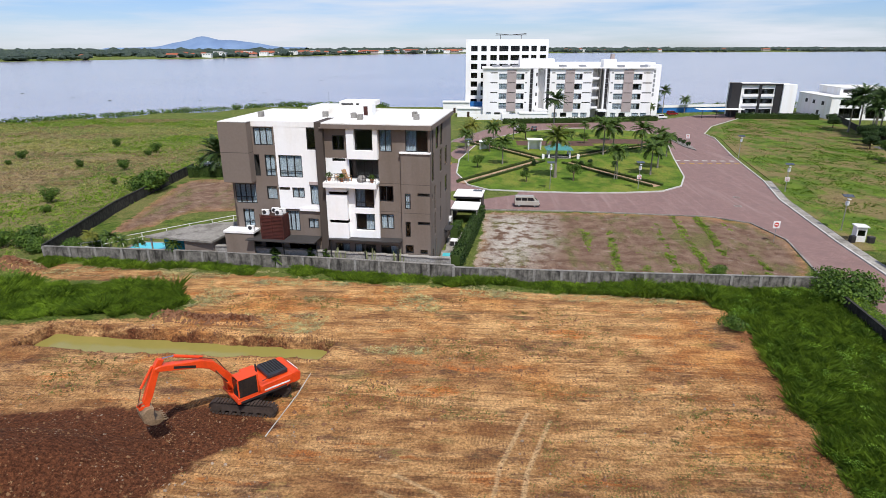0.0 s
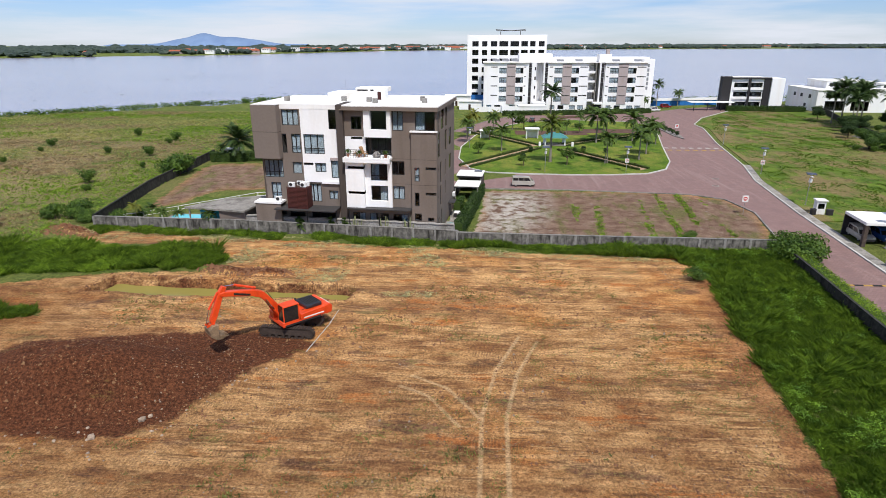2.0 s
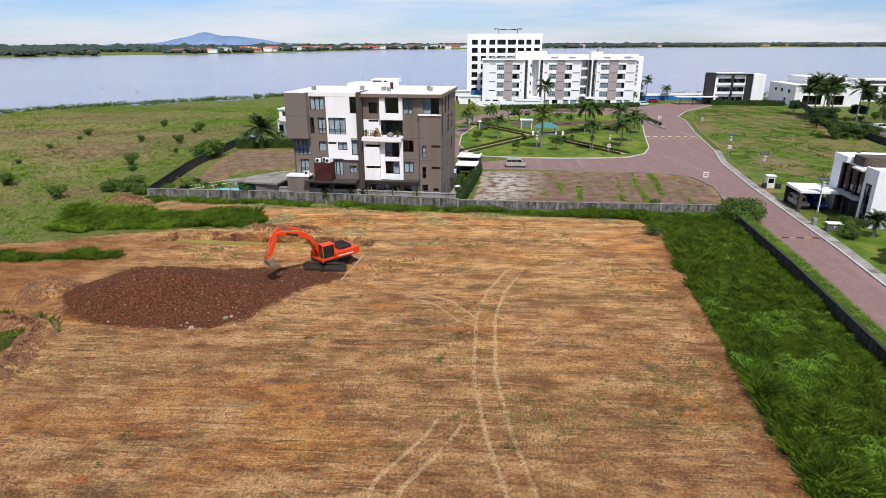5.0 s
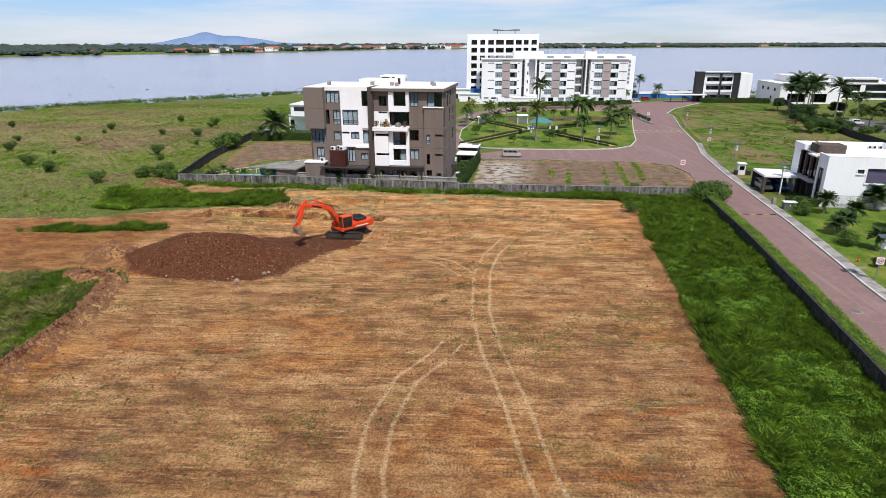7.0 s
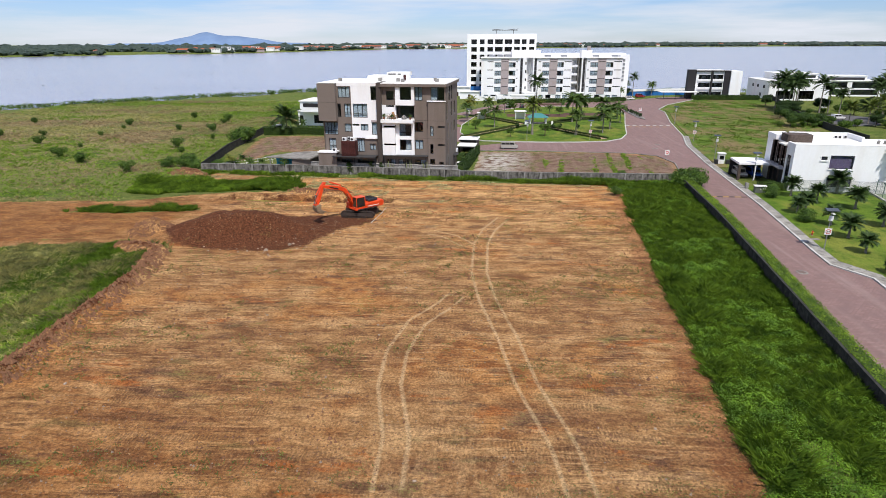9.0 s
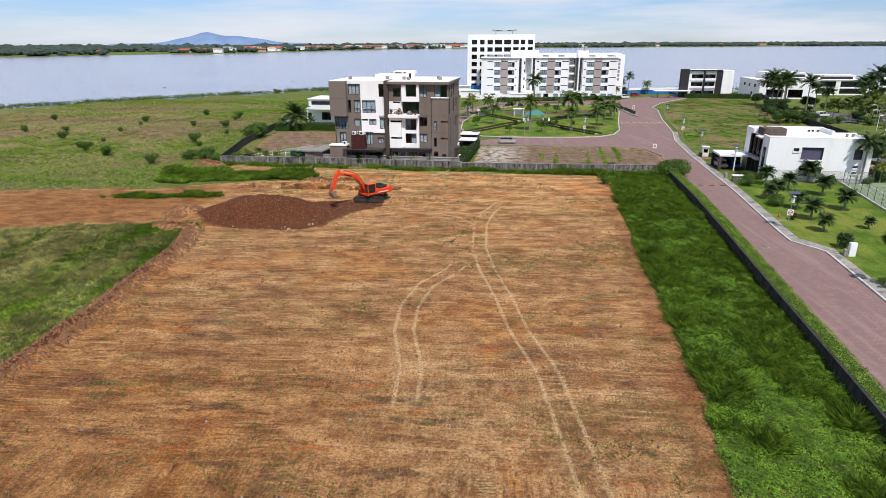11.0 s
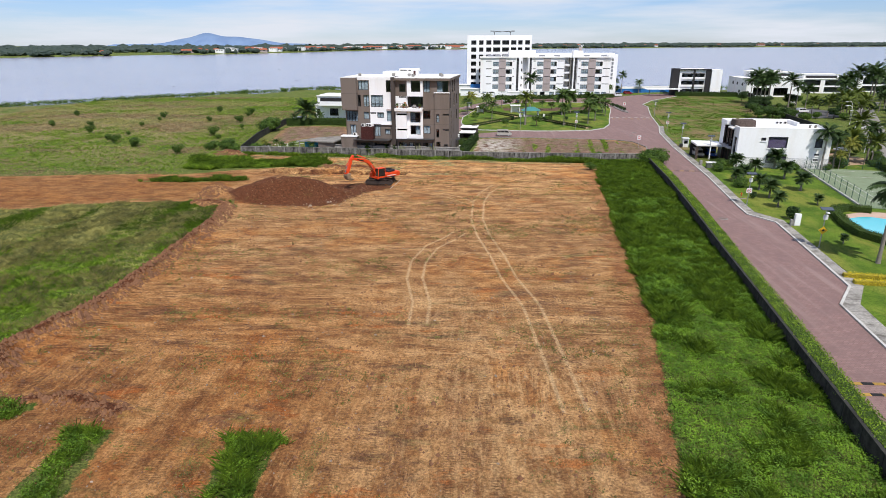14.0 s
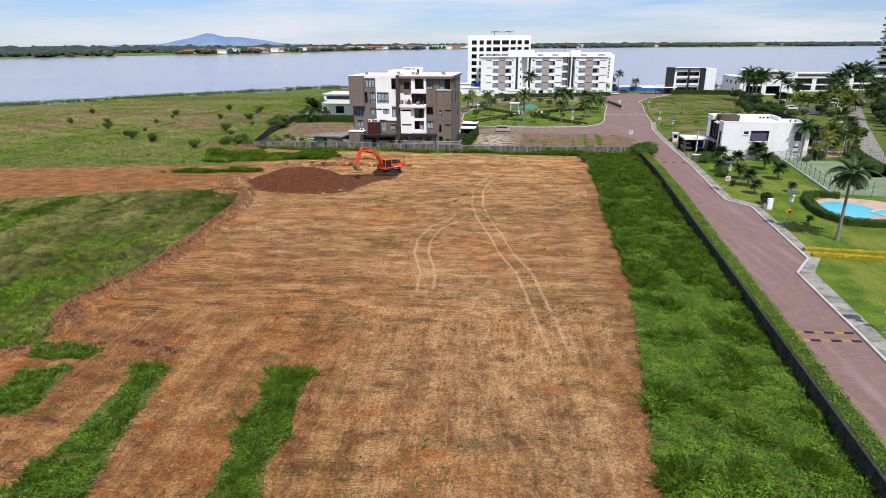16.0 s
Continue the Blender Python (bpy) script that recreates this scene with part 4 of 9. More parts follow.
    for z in (9.02, 5.68):
        part("slot_window", boxes((-11.65, -9.5, -0.85, -0.8, z, z + 0.36)), M_glass_dark, root)
        part("slot_backing", boxes((-11.65, -9.8, -0.6, -0.56, z - 0.1, z + 0.46)), M_dark, root)
    # white frame round the tall top window, and terrace slab
    part("white_frame", boxes((-9.4, -8.55, -0.5, 0.0, 13.05, 16.35), (-6.4, -5.85, -0.5, 0.0, 13.05, 16.35), (-8.55, -6.4, -0.5, 0.0, 13.05, 14.0)), M_white, root)
    part("white_frame", boxes((-9.5, -8.8, -0.35, 0.0, 3.7, 9.9), (-6.5, -5.95, -0.35, 0.0, 3.7, 9.9), (-8.8, -6.5, -0.35, 0.0, 3.7, 4.7), (-8.8, -6.5, -0.35, 0.0, 6.75, 7.35), (-8.8, -6.5, -0.35, 0.0, 9.62, 9.9)), M_white, root)
    part("balcony", bevelled(boxes((-12.05, -5.85, -1.55, 1.4, 10.3, 10.55)), 0.02), M_white, root, "white balcony slab with a worn edge")
    part("parapet", boxes((-12.05, -5.85, -1.55, -1.43, 9.95, 10.3)), M_white, root)
    for x0, x1 in ((-11.95, -9.3), (-7.4, -5.95)):
        rail = part("railing", tubes(((x0, -1.45, 11.6), (x1, -1.45, 11.6), 0.024, 0.024), n=6), M_black, root, "thin black balcony railing")
        for z in (10.8, 11.1):
            part("rail", tubes(((x0, -1.45, z), (x1, -1.45, z), 0.02, 0.02), n=5), M_black, rail)
        n = round((x1 - x0) / 0.35)
        for i in range(n + 1):
            x = x0 + (x1 - x0) * i / n
            part("baluster", tubes(((x, -1.45, 10.55), (x, -1.45, 11.58), 0.018, 0.018), n=5), M_black, rail)
    # white bands and ledges
    part("band", boxes((-20.75, -13.0, -0.02, 0.3, 16.4, 17.02)), M_white, root)
    part("ledge", boxes((-3.42, 0.06, -0.5, 0.1, 13.78, 13.95)), M_white, root)
    part("ledge", boxes((-15.6, -13.0, -0.14, 0.0, 6.7, 7.05)), M_white, root)
    part("ledge", boxes((-14.25, -13.05, -0.12, 0.0, 9.85, 10.2)), M_beige_panel, root)
    part("groove", boxes((-5.94, -3.31, -0.004, 0.02, 10.28, 10.33), (-3.29, 0.0, -0.356, -0.3, 10.3, 10.34), (-3.29, 0.0, -0.356, -0.3, 7.0, 7.04), (-5.94, -3.31, -0.004, 0.02, 7.0, 7.04)), M_taupe_dark, root)
    # right flank with its windows, left flank, back
    wins = [(1.2, 2.0, 13.4, 16.2), (3.4, 5.4, 13.6, 16.3), (6.6, 8.2, 13.6, 16.3), (0.9, 2.4, 10.3, 13.6), (6.2, 8.0, 10.4, 13.2), (1.0, 1.6, 8.3, 9.0), (2.4, 3.4, 6.7, 9.6), (6.4, 7.2, 7.0, 9.2), (1.0, 1.6, 4.7, 5.4), (2.4, 3.4, 3.6, 6.4), (6.4, 7.2, 4.2, 6.2), (3.0, 3.8, 0.6, 3.0), (1.0, 2.0, 0.4, 2.3), (10.0, 12.0, 10.5, 13.0), (10.0, 12.0, 7.0, 9.2)]
    bm = bmesh.new()
    wall_with_holes(bm, -0.25, 15.0, 0.0, 16.4, 0.0, T, wins)
    bm.transform(Matrix(((0, -1, 0, 0.0), (1, 0, 0, 0), (0, 0, 1, 0), (0, 0, 0, 1))))
    part("side_wall", bm, M_taupe, root)
    for y0, y1, z0, z1 in wins:
        part("side_window", boxes((-0.14, -0.08, y0, y1, z0, z0 + 0.06), (-0.14, -0.08, y0, y1, z1 - 0.06, z1), (-0.14, -0.08, y0, y0 + 0.06, z0, z1), (-0.14, -0.08, y1 - 0.06, y1, z0, z1)), M_black, root)
        p = part("side_pane", boxes((-0.12, -0.11, y0, y1, z0, z1)), M_glass_dark, root)
        p.visible_shadow = False
    part("side_wall", boxes((-23.8, -23.55, 0.0, 13, 0, 10.05), (-23.8, -23.55, 3, 13, 10.05, 16.4)), M_taupe, root)
    part("back_wall", boxes((-23.8, -14.0, 13.0, 13.25, 0, 16.4), (-14.0, -13.75, 13.0, 15.0, 0, 16.4), (-14.0, 0.0, 14.75, 15.0, 0, 16.4)), M_taupe, root)
    for i in range(5):
        z = 3.4 + 3.25 * i if i < 4 else 16.1
        part("floor_slab", boxes((-23.5, -0.3, 0.4, 12.95, z, z + 0.25)), M_room, root)
    part("inner_wall", boxes((-23.5, -0.3, 4.5, 4.6, 0.0, 16.0), (-18.1, -18.0, 0.5, 4.5, 0.0, 16.0), (-12.7, -12.6, 0.5, 4.5, 0, 16), (-5.9, -5.8, 1.7, 4.5, 0, 16)), M_room, root)
    # roof
    part("roof", boxes((-12.4, 0.22, -0.75, 15.2, 16.4, 16.52)), M_taupe, root)
    part("roof", bevelled(boxes((-12.1, 0.26, -0.8, 15.25, 16.52, 17.05)), 0.03), M_roofwhite, root, "white coated flat roof")
    part("roof", boxes((-24.15, -20.7, -1.15, 13.2, 16.95, 17.04), (-20.7, -12.1, 0.31, 13.2, 16.45, 17.04)), M_roofwhite, root)
    part("roof_edge", boxes((-12.14, 0.3, -0.84, -0.78, 16.42, 16.9), (0.24, 0.3, -0.84, 15.3, 16.42, 16.9)), M_taupe, root)
    part("roof_room", bevelled(boxes((-17.0, -9.9, 8.0, 12.8, 17.0, 17.85)), 0.03), M_roofwhite, root, "low white roof room")
    part("roof_room", bevelled(boxes((-13.4, -9.0, 9.6, 12.9, 17.85, 18.45)), 0.03), M_roofwhite, root)
    part("roof_slit", boxes((-13.1, -11.6, 9.57, 9.6, 18.0, 18.2), (-11.2, -10.0, 9.57, 9.6, 18.0, 18.2)), M_dark, root)
    part("chimney_box", bevelled(boxes((-9.9, -8.3, 6.6, 8.2, 17.05, 18.45)), 0.03), M_white, root)
    part("chimney_door", boxes((-9.35, -8.85, 6.56, 6.6, 17.1, 18.15)), M_brownwood, root)
    part("aerial", tubes(((-15.4, 11.5, 17.85), (-15.4, 11.5, 19.4), 0.03, 0.02), n=6), M_steel, root)
    for x, y in ((-8.6, 2.6), (-3.0, 6.2), (-9.8, 4.0), (-13.6, 5.0), (-21.2, 3.8), (-2.2, 3.4)):
        part("roof_vent", bevelled(boxes((x - 0.3, x + 0.3, y - 0.3, y + 0.3, 17.0, 17.65)), 0.04), M_concrete, root)
    # canopies, planter wall and the slatted screen with its cooling units
    part("canopy", boxes((-21.6, -13.2, -2.6, 0.1, 3.5, 3.62)), M_roofdark, root, "dark sheet canopy")
    part("canopy", boxes((-11.9, -3.3, -1.5, 0.1, 3.72, 3.86)), M_roofdark, root, "dark sheet canopy")
    for x in (-21.4, -17.5, -13.4, -11.6, -7.5, -3.6):
        part("canopy_post", boxes((x - 0.05, x + 0.05, -1.4, -1.3, 0.0, 3.5)), M_black, root)
    part("garden_wall", boxes((-24.6, -21.0, -1.7, -1.5, 0.0, 4.1)), M_taupe, root)
    part("garden_wall_cap", boxes((-24.7, -20.9, -1.8, 0.0, 4.1, 4.35)), M_white, root)
    scr = bmesh.new()
    quad_box(scr, -19.75, -17.1, -1.95, -0.1, 3.62, 3.75)
    for k in range(16):
        quad_box(scr, -19.8, -17.05, -2.0, -1.95, 3.8 + k * 0.17, 3.92 + k * 0.17)
        quad_box(scr, -17.1, -17.05, -1.95, -0.1, 3.8 + k * 0.17, 3.92 + k * 0.17)
    for x in (-19.8, -18.45, -17.1):
        quad_box(scr, x, x + 0.07, -2.05, -1.93, 3.6, 6.6)
    part("slat_screen", scr, M_brownwood, root, "red-brown slatted screen")
    part("screen_floor", boxes((-19.7, -17.1, -1.93, -0.1, 6.35, 6.45), (-19.7, -17.15, -1.9, -0.1, 3.8, 6.35)), M_browndoor, root)
    return root


apartment_house()


def cooling_unit(m):
    u = thing("cooling_unit", "white outdoor cooling unit with a round fan grille", "air conditioner", m, "cooling units on the screen")
    part("casing", bevelled(boxes((-0.42, 0.42, -0.16, 0.16, 0.0, 0.62)), 0.03), M_whiteplastic, u)
    fb = bmesh.new()
    for r in (0.24, 0.16, 0.08):
        bmesh.ops.create_circle(fb, segments=16, radius=r, cap_ends=(r == 0.24), matrix=Matrix.Translation((-0.1, -0.17, 0.32)) @ Matrix.Rotation(radians(90), 4, "X"))
    part("fan_grille", fb, M_dark, u)
    return u


for x, y, z in ((-19.3, -1.4, 6.45), (-17.7, -1.4, 6.45), (-18.5, -0.5, 6.45), (-17.6, -0.6, 6.45), (-21.4, -1.2, 4.37)):
    cooling_unit(HOUSE @ pose(x, y, z))


# ---- things on the terrace, and cactus plants below ----
M_terracotta = surface("terracotta_pot", (0.36, 0.15, 0.08), 0.85, 0.7, 8.0, relief=0.15)
M_chairwood = surface("pale_chair_wood", (0.42, 0.25, 0.13), 0.7, 0.7, 9.0, relief=0.1)
M_sack = surface("grey_sack_cloth", (0.38, 0.36, 0.34), 0.9, 0.55, 5.0, 0.7, 0.5, relief=0.4)
M_cactus = surface("pale_cactus_skin", (0.30, 0.33, 0.17), 0.8, 0.6, 5.0, 0.6, 0.6, relief=0.3)


def deck_chair(m):
    root = thing("deck_chair", "pale wooden deck chair on the terrace", "chair", m)
    part("seat", bevelled(boxes((-0.3, 0.3, -0.3, 0.35, 0.38, 0.44)), 0.01), M_chairwood, root)
    back = part("backrest", boxes((-0.3, 0.3, 0.0, 0.05, 0.0, 0.95)), M_chairwood, root)
    back.matrix_local = pose(0, 0.32, 0.42, -25, 0, 0)
    for x in (-0.27, 0.27):
        for y in (-0.27, 0.3):
            part("leg", boxes((x - 0.03, x + 0.03, y - 0.03, y + 0.03, 0, 0.38)), M_chairwood, root)
        part("armrest", boxes((x - 0.04, x + 0.04, -0.3, 0.4, 0.62, 0.66)), M_chairwood, root)
    return root


def flower_pot(m, seed):
    root = thing("flower_pot", "terracotta pot with a leafy plant on the terrace", "flower pot", m)
    bm = bmesh.new()
    tube(bm, (0, 0, 0), (0, 0, 0.38), 0.16, 0.24, 12)
    part("pot", bm, M_terracotta, root)
    rng = np.random.default_rng(seed)
    lv = bmesh.new()
    for i in range(70):
        a, e, q = rng.uniform(0, 6.28), rng.uniform(0.3, 1.4), rng.uniform(0.25, 0.6)
        c = Vector((math.cos(a) * math.cos(e), math.sin(a) * math.cos(e), math.sin(e))) * q + Vector((0, 0, 0.36))
        w = Vector((-math.sin(a), math.cos(a), 0.2)) * 0.06
        lv.faces.new([lv.verts.new(p) for p in (c - w, c + Vector((0, 0, 0.1)), c + w, c * 0.8)])
    part("leaves", lv, M_leaf, root)
    return root


def sack(m, seed):
    rng = np.random.default_rng(seed)
    bm = bmesh.new()
    bmesh.ops.create_icosphere(bm, subdivisions=2, radius=0.5)
    for v in bm.verts:
        v.co *= 1 + rng.normal(0, 0.08)
        v.co.z = max(v.co.z, -0.3)
    return solid("sack", bm, M_sack, "pale grey covered bundle on the terrace", "sack", m=m)


def cactus(m, seed):
    root = thing("cactus", "tall branching cactus in front of the house", "cactus", m, "cactus plants")
    rng = np.random.default_rng(seed)
    for i in range(6):
        a = i * 1.05 + rng.uniform(-0.3, 0.3)
        bm = bmesh.new()
        b0 = Vector((0, 0, 0.2 + 0.12 * i))
        b1 = b0 + Vector((math.cos(a) * 0.45, math.sin(a) * 0.3, 0.6))
        b2 = b1 + Vector((math.cos(a) * 0.18, math.sin(a) * 0.1, rng.uniform(0.8, 1.7)))
        tube(bm, b0[:], b1[:], 0.09, 0.1, 7)
        tube(bm, b1[:], b2[:], 0.1, 0.06, 7)
        part("arm", bm, M_cactus, root)
    part("stem", tubes(((0, 0, -0.1), (0, 0, 1.3), 0.14, 0.11), n=8), M_cactus, root)
    return root


deck_chair(HOUSE @ pose(-9.35, -0.6, 10.55, 0, 0, 60))
deck_chair(HOUSE @ pose(-10.6, -0.3, 10.55, 0, 0, -20))
sack(HOUSE @ pose(-7.7, -0.8, 10.85), 3)
flower_pot(HOUSE @ pose(-6.5, -0.9, 10.55), 5)
flower_pot(HOUSE @ pose(-11.6, -0.6, 10.55), 6)
flower_pot(HOUSE @ pose(-10.0, -1.0, 10.55), 7)
for i, x in enumerate((-10.6, -7.0, -3.6)):
    cactus(HOUSE @ pose(x, -1.2, 0), 40 + i)

# ---- white apartment block and the tower by the lake ----
def lettering(root, x, y, z0, n, size, step, mat):
    """Upright row of plain bars in place of lettering."""
    for i in range(n):
        part("letter", boxes((x, x + size * 0.8, y - 0.08, y, z0 - i * step, z0 - i * step + size)), mat, root)


def apartment_block():
    root = thing("apartment_block", "long white five-storey apartment block with mauve panels", "building", pose(0, 220, 0))
    rows = [(13.5, 15.5), (10.1, 12.1), (6.7, 8.7), (3.3, 5.3)]
    tops = [16.0, 12.6, 9.2, 5.8]
    for x0, x1, wins, slots, mauve in (
        (1.3, 17.4, ((7.0, 9.7), (13.1, 15.9)), ((3.9, 6.4), (16.2, 16.9)), (9.8, 13.05)),
        (25.1, 40.0, ((27.4, 30.3), (33.75, 36.4)), ((25.7, 26.8), (36.7, 39.7)), (30.4, 33.7)),
        (46.0, 61.2, ((47.7, 50.85), (54.3, 57.3)), ((46.5, 47.3), (57.6, 60.8)), (50.9, 54.25)),
    ):
        holes, made = [], []
        for (z0, z1), zt in zip(rows, tops):
            for a, b in wins:
                holes.append((a, b, z0, z1))
                made.append((a, b, z0, z1, 3, z0 + 0.75))
            for a, b in slots:
                holes.append((a, b, zt - 0.4, zt - 0.05))
                made.append((a, b, zt - 0.4, zt - 0.05, 1, None))
        for a, b in ((x0 + 1.2, x0 + 3.0), (x0 + 4.2, x0 + 6.4), (x1 - 6.4, x1 - 4.2), (x1 - 3.4, x1 - 1.2)):
            holes.append((a, b, 0.5, 2.0))
            made.append((a, b, 0.5, 2.0, 2, None))
        bm = bmesh.new()
        wall_with_holes(bm, x0, x1, 0.0, 17.2, 0.0, 0.3, holes)
        part("front_wall", bm, M_white_clean, root)
        part("side_wall", boxes((x0, x0 + 0.3, 0.3, 16, 0, 17.2)), M_white_clean, root)
        part("side_wall", boxes((x1 - 0.3, x1, 0.3, 16, 0, 17.2)), M_white_clean, root)
        part("room_wall", boxes((x0 + 0.3, x1 - 0.3, 3.0, 3.1, 0, 17.0)), M_room, root)
        for k in range(5):
            part("floor_slab", boxes((x0 + 0.3, x1 - 0.3, 0.3, 3.0, 2.5 + 3.4 * k, 2.8 + 3.4 * k)), M_room, root)
        part("mauve_panel", boxes((mauve[0], mauve[1], -0.18, 0.0, 2.4, 16.9)), M_beige_panel, root, "mauve rendered panel")
        for zt in tops:
            part("panel_slot", boxes((mauve[0] + 0.3, mauve[1] - 0.3, -0.2, -0.17, zt - 0.35, zt - 0.1)), M_dark, root)
        for i, (a, b, z0, z1, n, rail) in enumerate(made):
            window(root, a, b, z0, z1, 0.0, n, rail, (((i * 7) % 3, (i * 5 + 1) % 3) if i % 4 else (0, 1, 2)) if n > 1 else (), glass_mat=M_glass, bar=0.07)
        part("roof", bevelled(boxes((x0 - 0.4, x1 + 0.4, -0.6, 16.3, 17.2, 17.5)), 0.05), M_roofwhite, root)
    # recesses with stair glazing, balconies and entrances
    for x0, x1, strips in ((17.4, 25.1, (18.0, 24.0)), (40.0, 46.0, (44.6,))):
        part("recess_wall", boxes((x0, x1, 5.0, 5.3, 0, 17.2)), M_white_clean, root)
        for s in strips:
            part("stair_glazing", boxes((s, s + 0.95, -0.15, 0.2, 1.0, 17.0)), M_dark, root, "dark glazed stair strip")
            for k in range(9):
                part("glazing_bar", boxes((s - 0.02, s + 0.97, -0.2, -0.15, 1.6 + 1.75 * k, 1.7 + 1.75 * k)), M_steel, root)
            part("pier", boxes((s - 0.6, s, 0.0, 5.0, 0, 17.2), (s + 0.95, s + 1.1, 0.0, 5.0, 0, 17.2)), M_white_clean, root)
        part("recess_roof", boxes((x0 - 0.4, x1 + 0.4, 1.0, 16.3, 17.25, 17.45)), M_roofwhite, root)
        part("entrance_roof", bevelled(boxes((x0 + 2.2, x1 - 0.6, -3.0, 4.9, 2.6, 3.2)), 0.05), M_white_clean, root)
        part("entrance_gate", boxes((x0 + 2.6, x1 - 1.2, -0.4, -0.3, 0, 2.5)), M_dark, root)
    for k in range(4):
        z = 3.4 + 3.4 * k
        part("stair_window", boxes((20.1, 20.6, -0.03, 0.05, z + 1.0, z + 2.2)), M_dark, root)
        part("balcony", boxes((40.2, 42.6, 1.0, 5.0, z - 0.15, z + 0.1), (40.2, 42.6, 0.9, 1.05, z + 0.1, z + 0.8)), M_white_clean, root)
    part("pier", boxes((19.0, 20.75, 0.0, 4.9, 0, 17.2)), M_white_clean, root)
    # wall plane in shade, its darkness given by the grey concrete colour
    part("shaded_fin", boxes((42.7, 43.0, 0.5, 4.9, 0, 17.2)), M_concrete, root)
    # back wing with the lettered flank, penthouses and roof plant
    part("back_wing", boxes((30, 66.0, 16.3, 26.0, 0, 18.9)), M_white_clean, root)
    part("end_wing", bevelled(boxes((61.3, 65.4, 6.0, 16.3, 0, 18.4)), 0.05), M_white_clean, root)
    lettering(root, 62.6, 5.99, 15.6, 6, 1.15, 1.65, M_steel)
    for x in (62.9, 64.2):
        for k in range(5):
            part("end_window", boxes((65.4, 65.5, 8.0 if x < 64 else 12.0, 9.5 if x < 64 else 13.5, 1.4 + 3.4 * k, 2.9 + 3.4 * k)), M_dark, root)
    part("penthouse", bevelled(boxes((14.5, 27.0, 5.0, 14.0, 17.5, 20.4)), 0.05), M_white_clean, root)
    part("penthouse", bevelled(boxes((44.5, 49.0, 5.0, 11.0, 17.5, 20.2)), 0.05), M_white_clean, root)
    part("parapet", boxes((27.5, 44.0, 14.5, 14.8, 17.5, 19.0), (49.5, 61.0, 12.0, 12.3, 17.5, 19.0)), M_white_clean, root)
    part("stair_head", boxes((47.2, 48.4, 6, 8, 20.2, 22.0)), M_beige_panel, root)
    for x, y in ((4.5, 3), (8.0, 3), (11.5, 3), (28.5, 4), (35.5, 4), (49.0, 3), (57.0, 3)):
        panel = part("solar_panel", boxes((0, 2.8, 0, 1.6, 0, 0.08)), M_steel, root, "tilted solar collector")
        panel.matrix_local = pose(x, y, 17.7, 24)
    # forecourt walls and ramp
    part("forecourt_wall", boxes((8.0, 24.0, -9.0, -8.7, 0, 2.4), (8.0, 8.3, -8.7, 0, 0, 2.4), (14.0, 24.0, -9.2, -4.0, 2.4, 2.7)), M_white_clean, root)
    part("ramp_wall", boxes((-3.0, 8.0, -6.2, -5.9, 0, 1.9)), M_white_clean, root)
    return root


apartment_block()


def tower():
    root = thing("tower", "white nine-storey tower block with square dark windows", "building", pose(0, 240, 0))
    cols = ((-3.4, -0.9), (0.5, 2.6), (4.0, 6.5), (7.4, 10.9), (11.8, 15.2), (16.1, 18.7), (19.6, 21.7), (23.0, 25.3))
    rows = [22.9 - 3.3 * k for k in range(7)]
    bm = bmesh.new()
    wall_with_holes(bm, -5.4, 26.2, 0, 27.3, 0, 0.35, [(a, b, z, z + 2.0) for a, b in cols for z in rows])
    part("front_wall", bm, M_white_clean, root)
    part("side_wall", boxes((-5.4, -5.05, 0.35, 14, 0, 27.3)), M_white_clean, root)
    part("side_wall", boxes((25.85, 26.2, 0.35, 14, 0, 27.3)), M_white_clean, root)
    part("back_wall", boxes((-5.05, 25.85, 13.65, 14, 0, 27.3)), M_white_clean, root)
    part("room_wall", boxes((-5.0, 25.8, 2.5, 2.6, 0, 26.6)), M_room, root)
    for k in range(8):
        part("floor_slab", boxes((-5.05, 25.85, 0.35, 2.5, 2.4 + 3.3 * k, 2.7 + 3.3 * k)), M_room, root)
    for z in rows:
        for a, b in cols:
            window(root, a, b, z, z + 2.0, 0.05, 2, z + 0.6, (), glass_mat=M_glass_dark, bar=0.1)
        for y in (2.0, 5.5, 9.0):
            part("side_window", boxes((-5.46, -5.4, y, y + 1.6, z, z + 1.8)), M_dark, root)
    part("pilaster", boxes((4.0 - 0.5, 4.0 - 0.3, -0.12, 0, 0, 27.3)), M_white, root)
    part("roof", boxes((-5.0, 25.8, 0.4, 13.6, 26.5, 26.7)), M_roofwhite, root)
    part("roof_frame", tubes(((6, 6, 28.9), (18, 6, 28.9), 0.12, 0.12), ((8, 6, 26.7), (8, 6, 28.9), 0.12, 0.12), ((16, 6, 26.7), (16, 6, 28.9), 0.12, 0.12), ((6, 6, 29.4), (12, 6, 28.9), 0.1, 0.1), ((18, 6, 29.4), (12, 6, 28.9), 0.1, 0.1)), M_dark, root)
    part("hoarding", boxes((-3.5, 4.0, -6.0, -5.8, 0, 4.6)), M_blue, root, "bright blue hoarding")
    return root


tower()


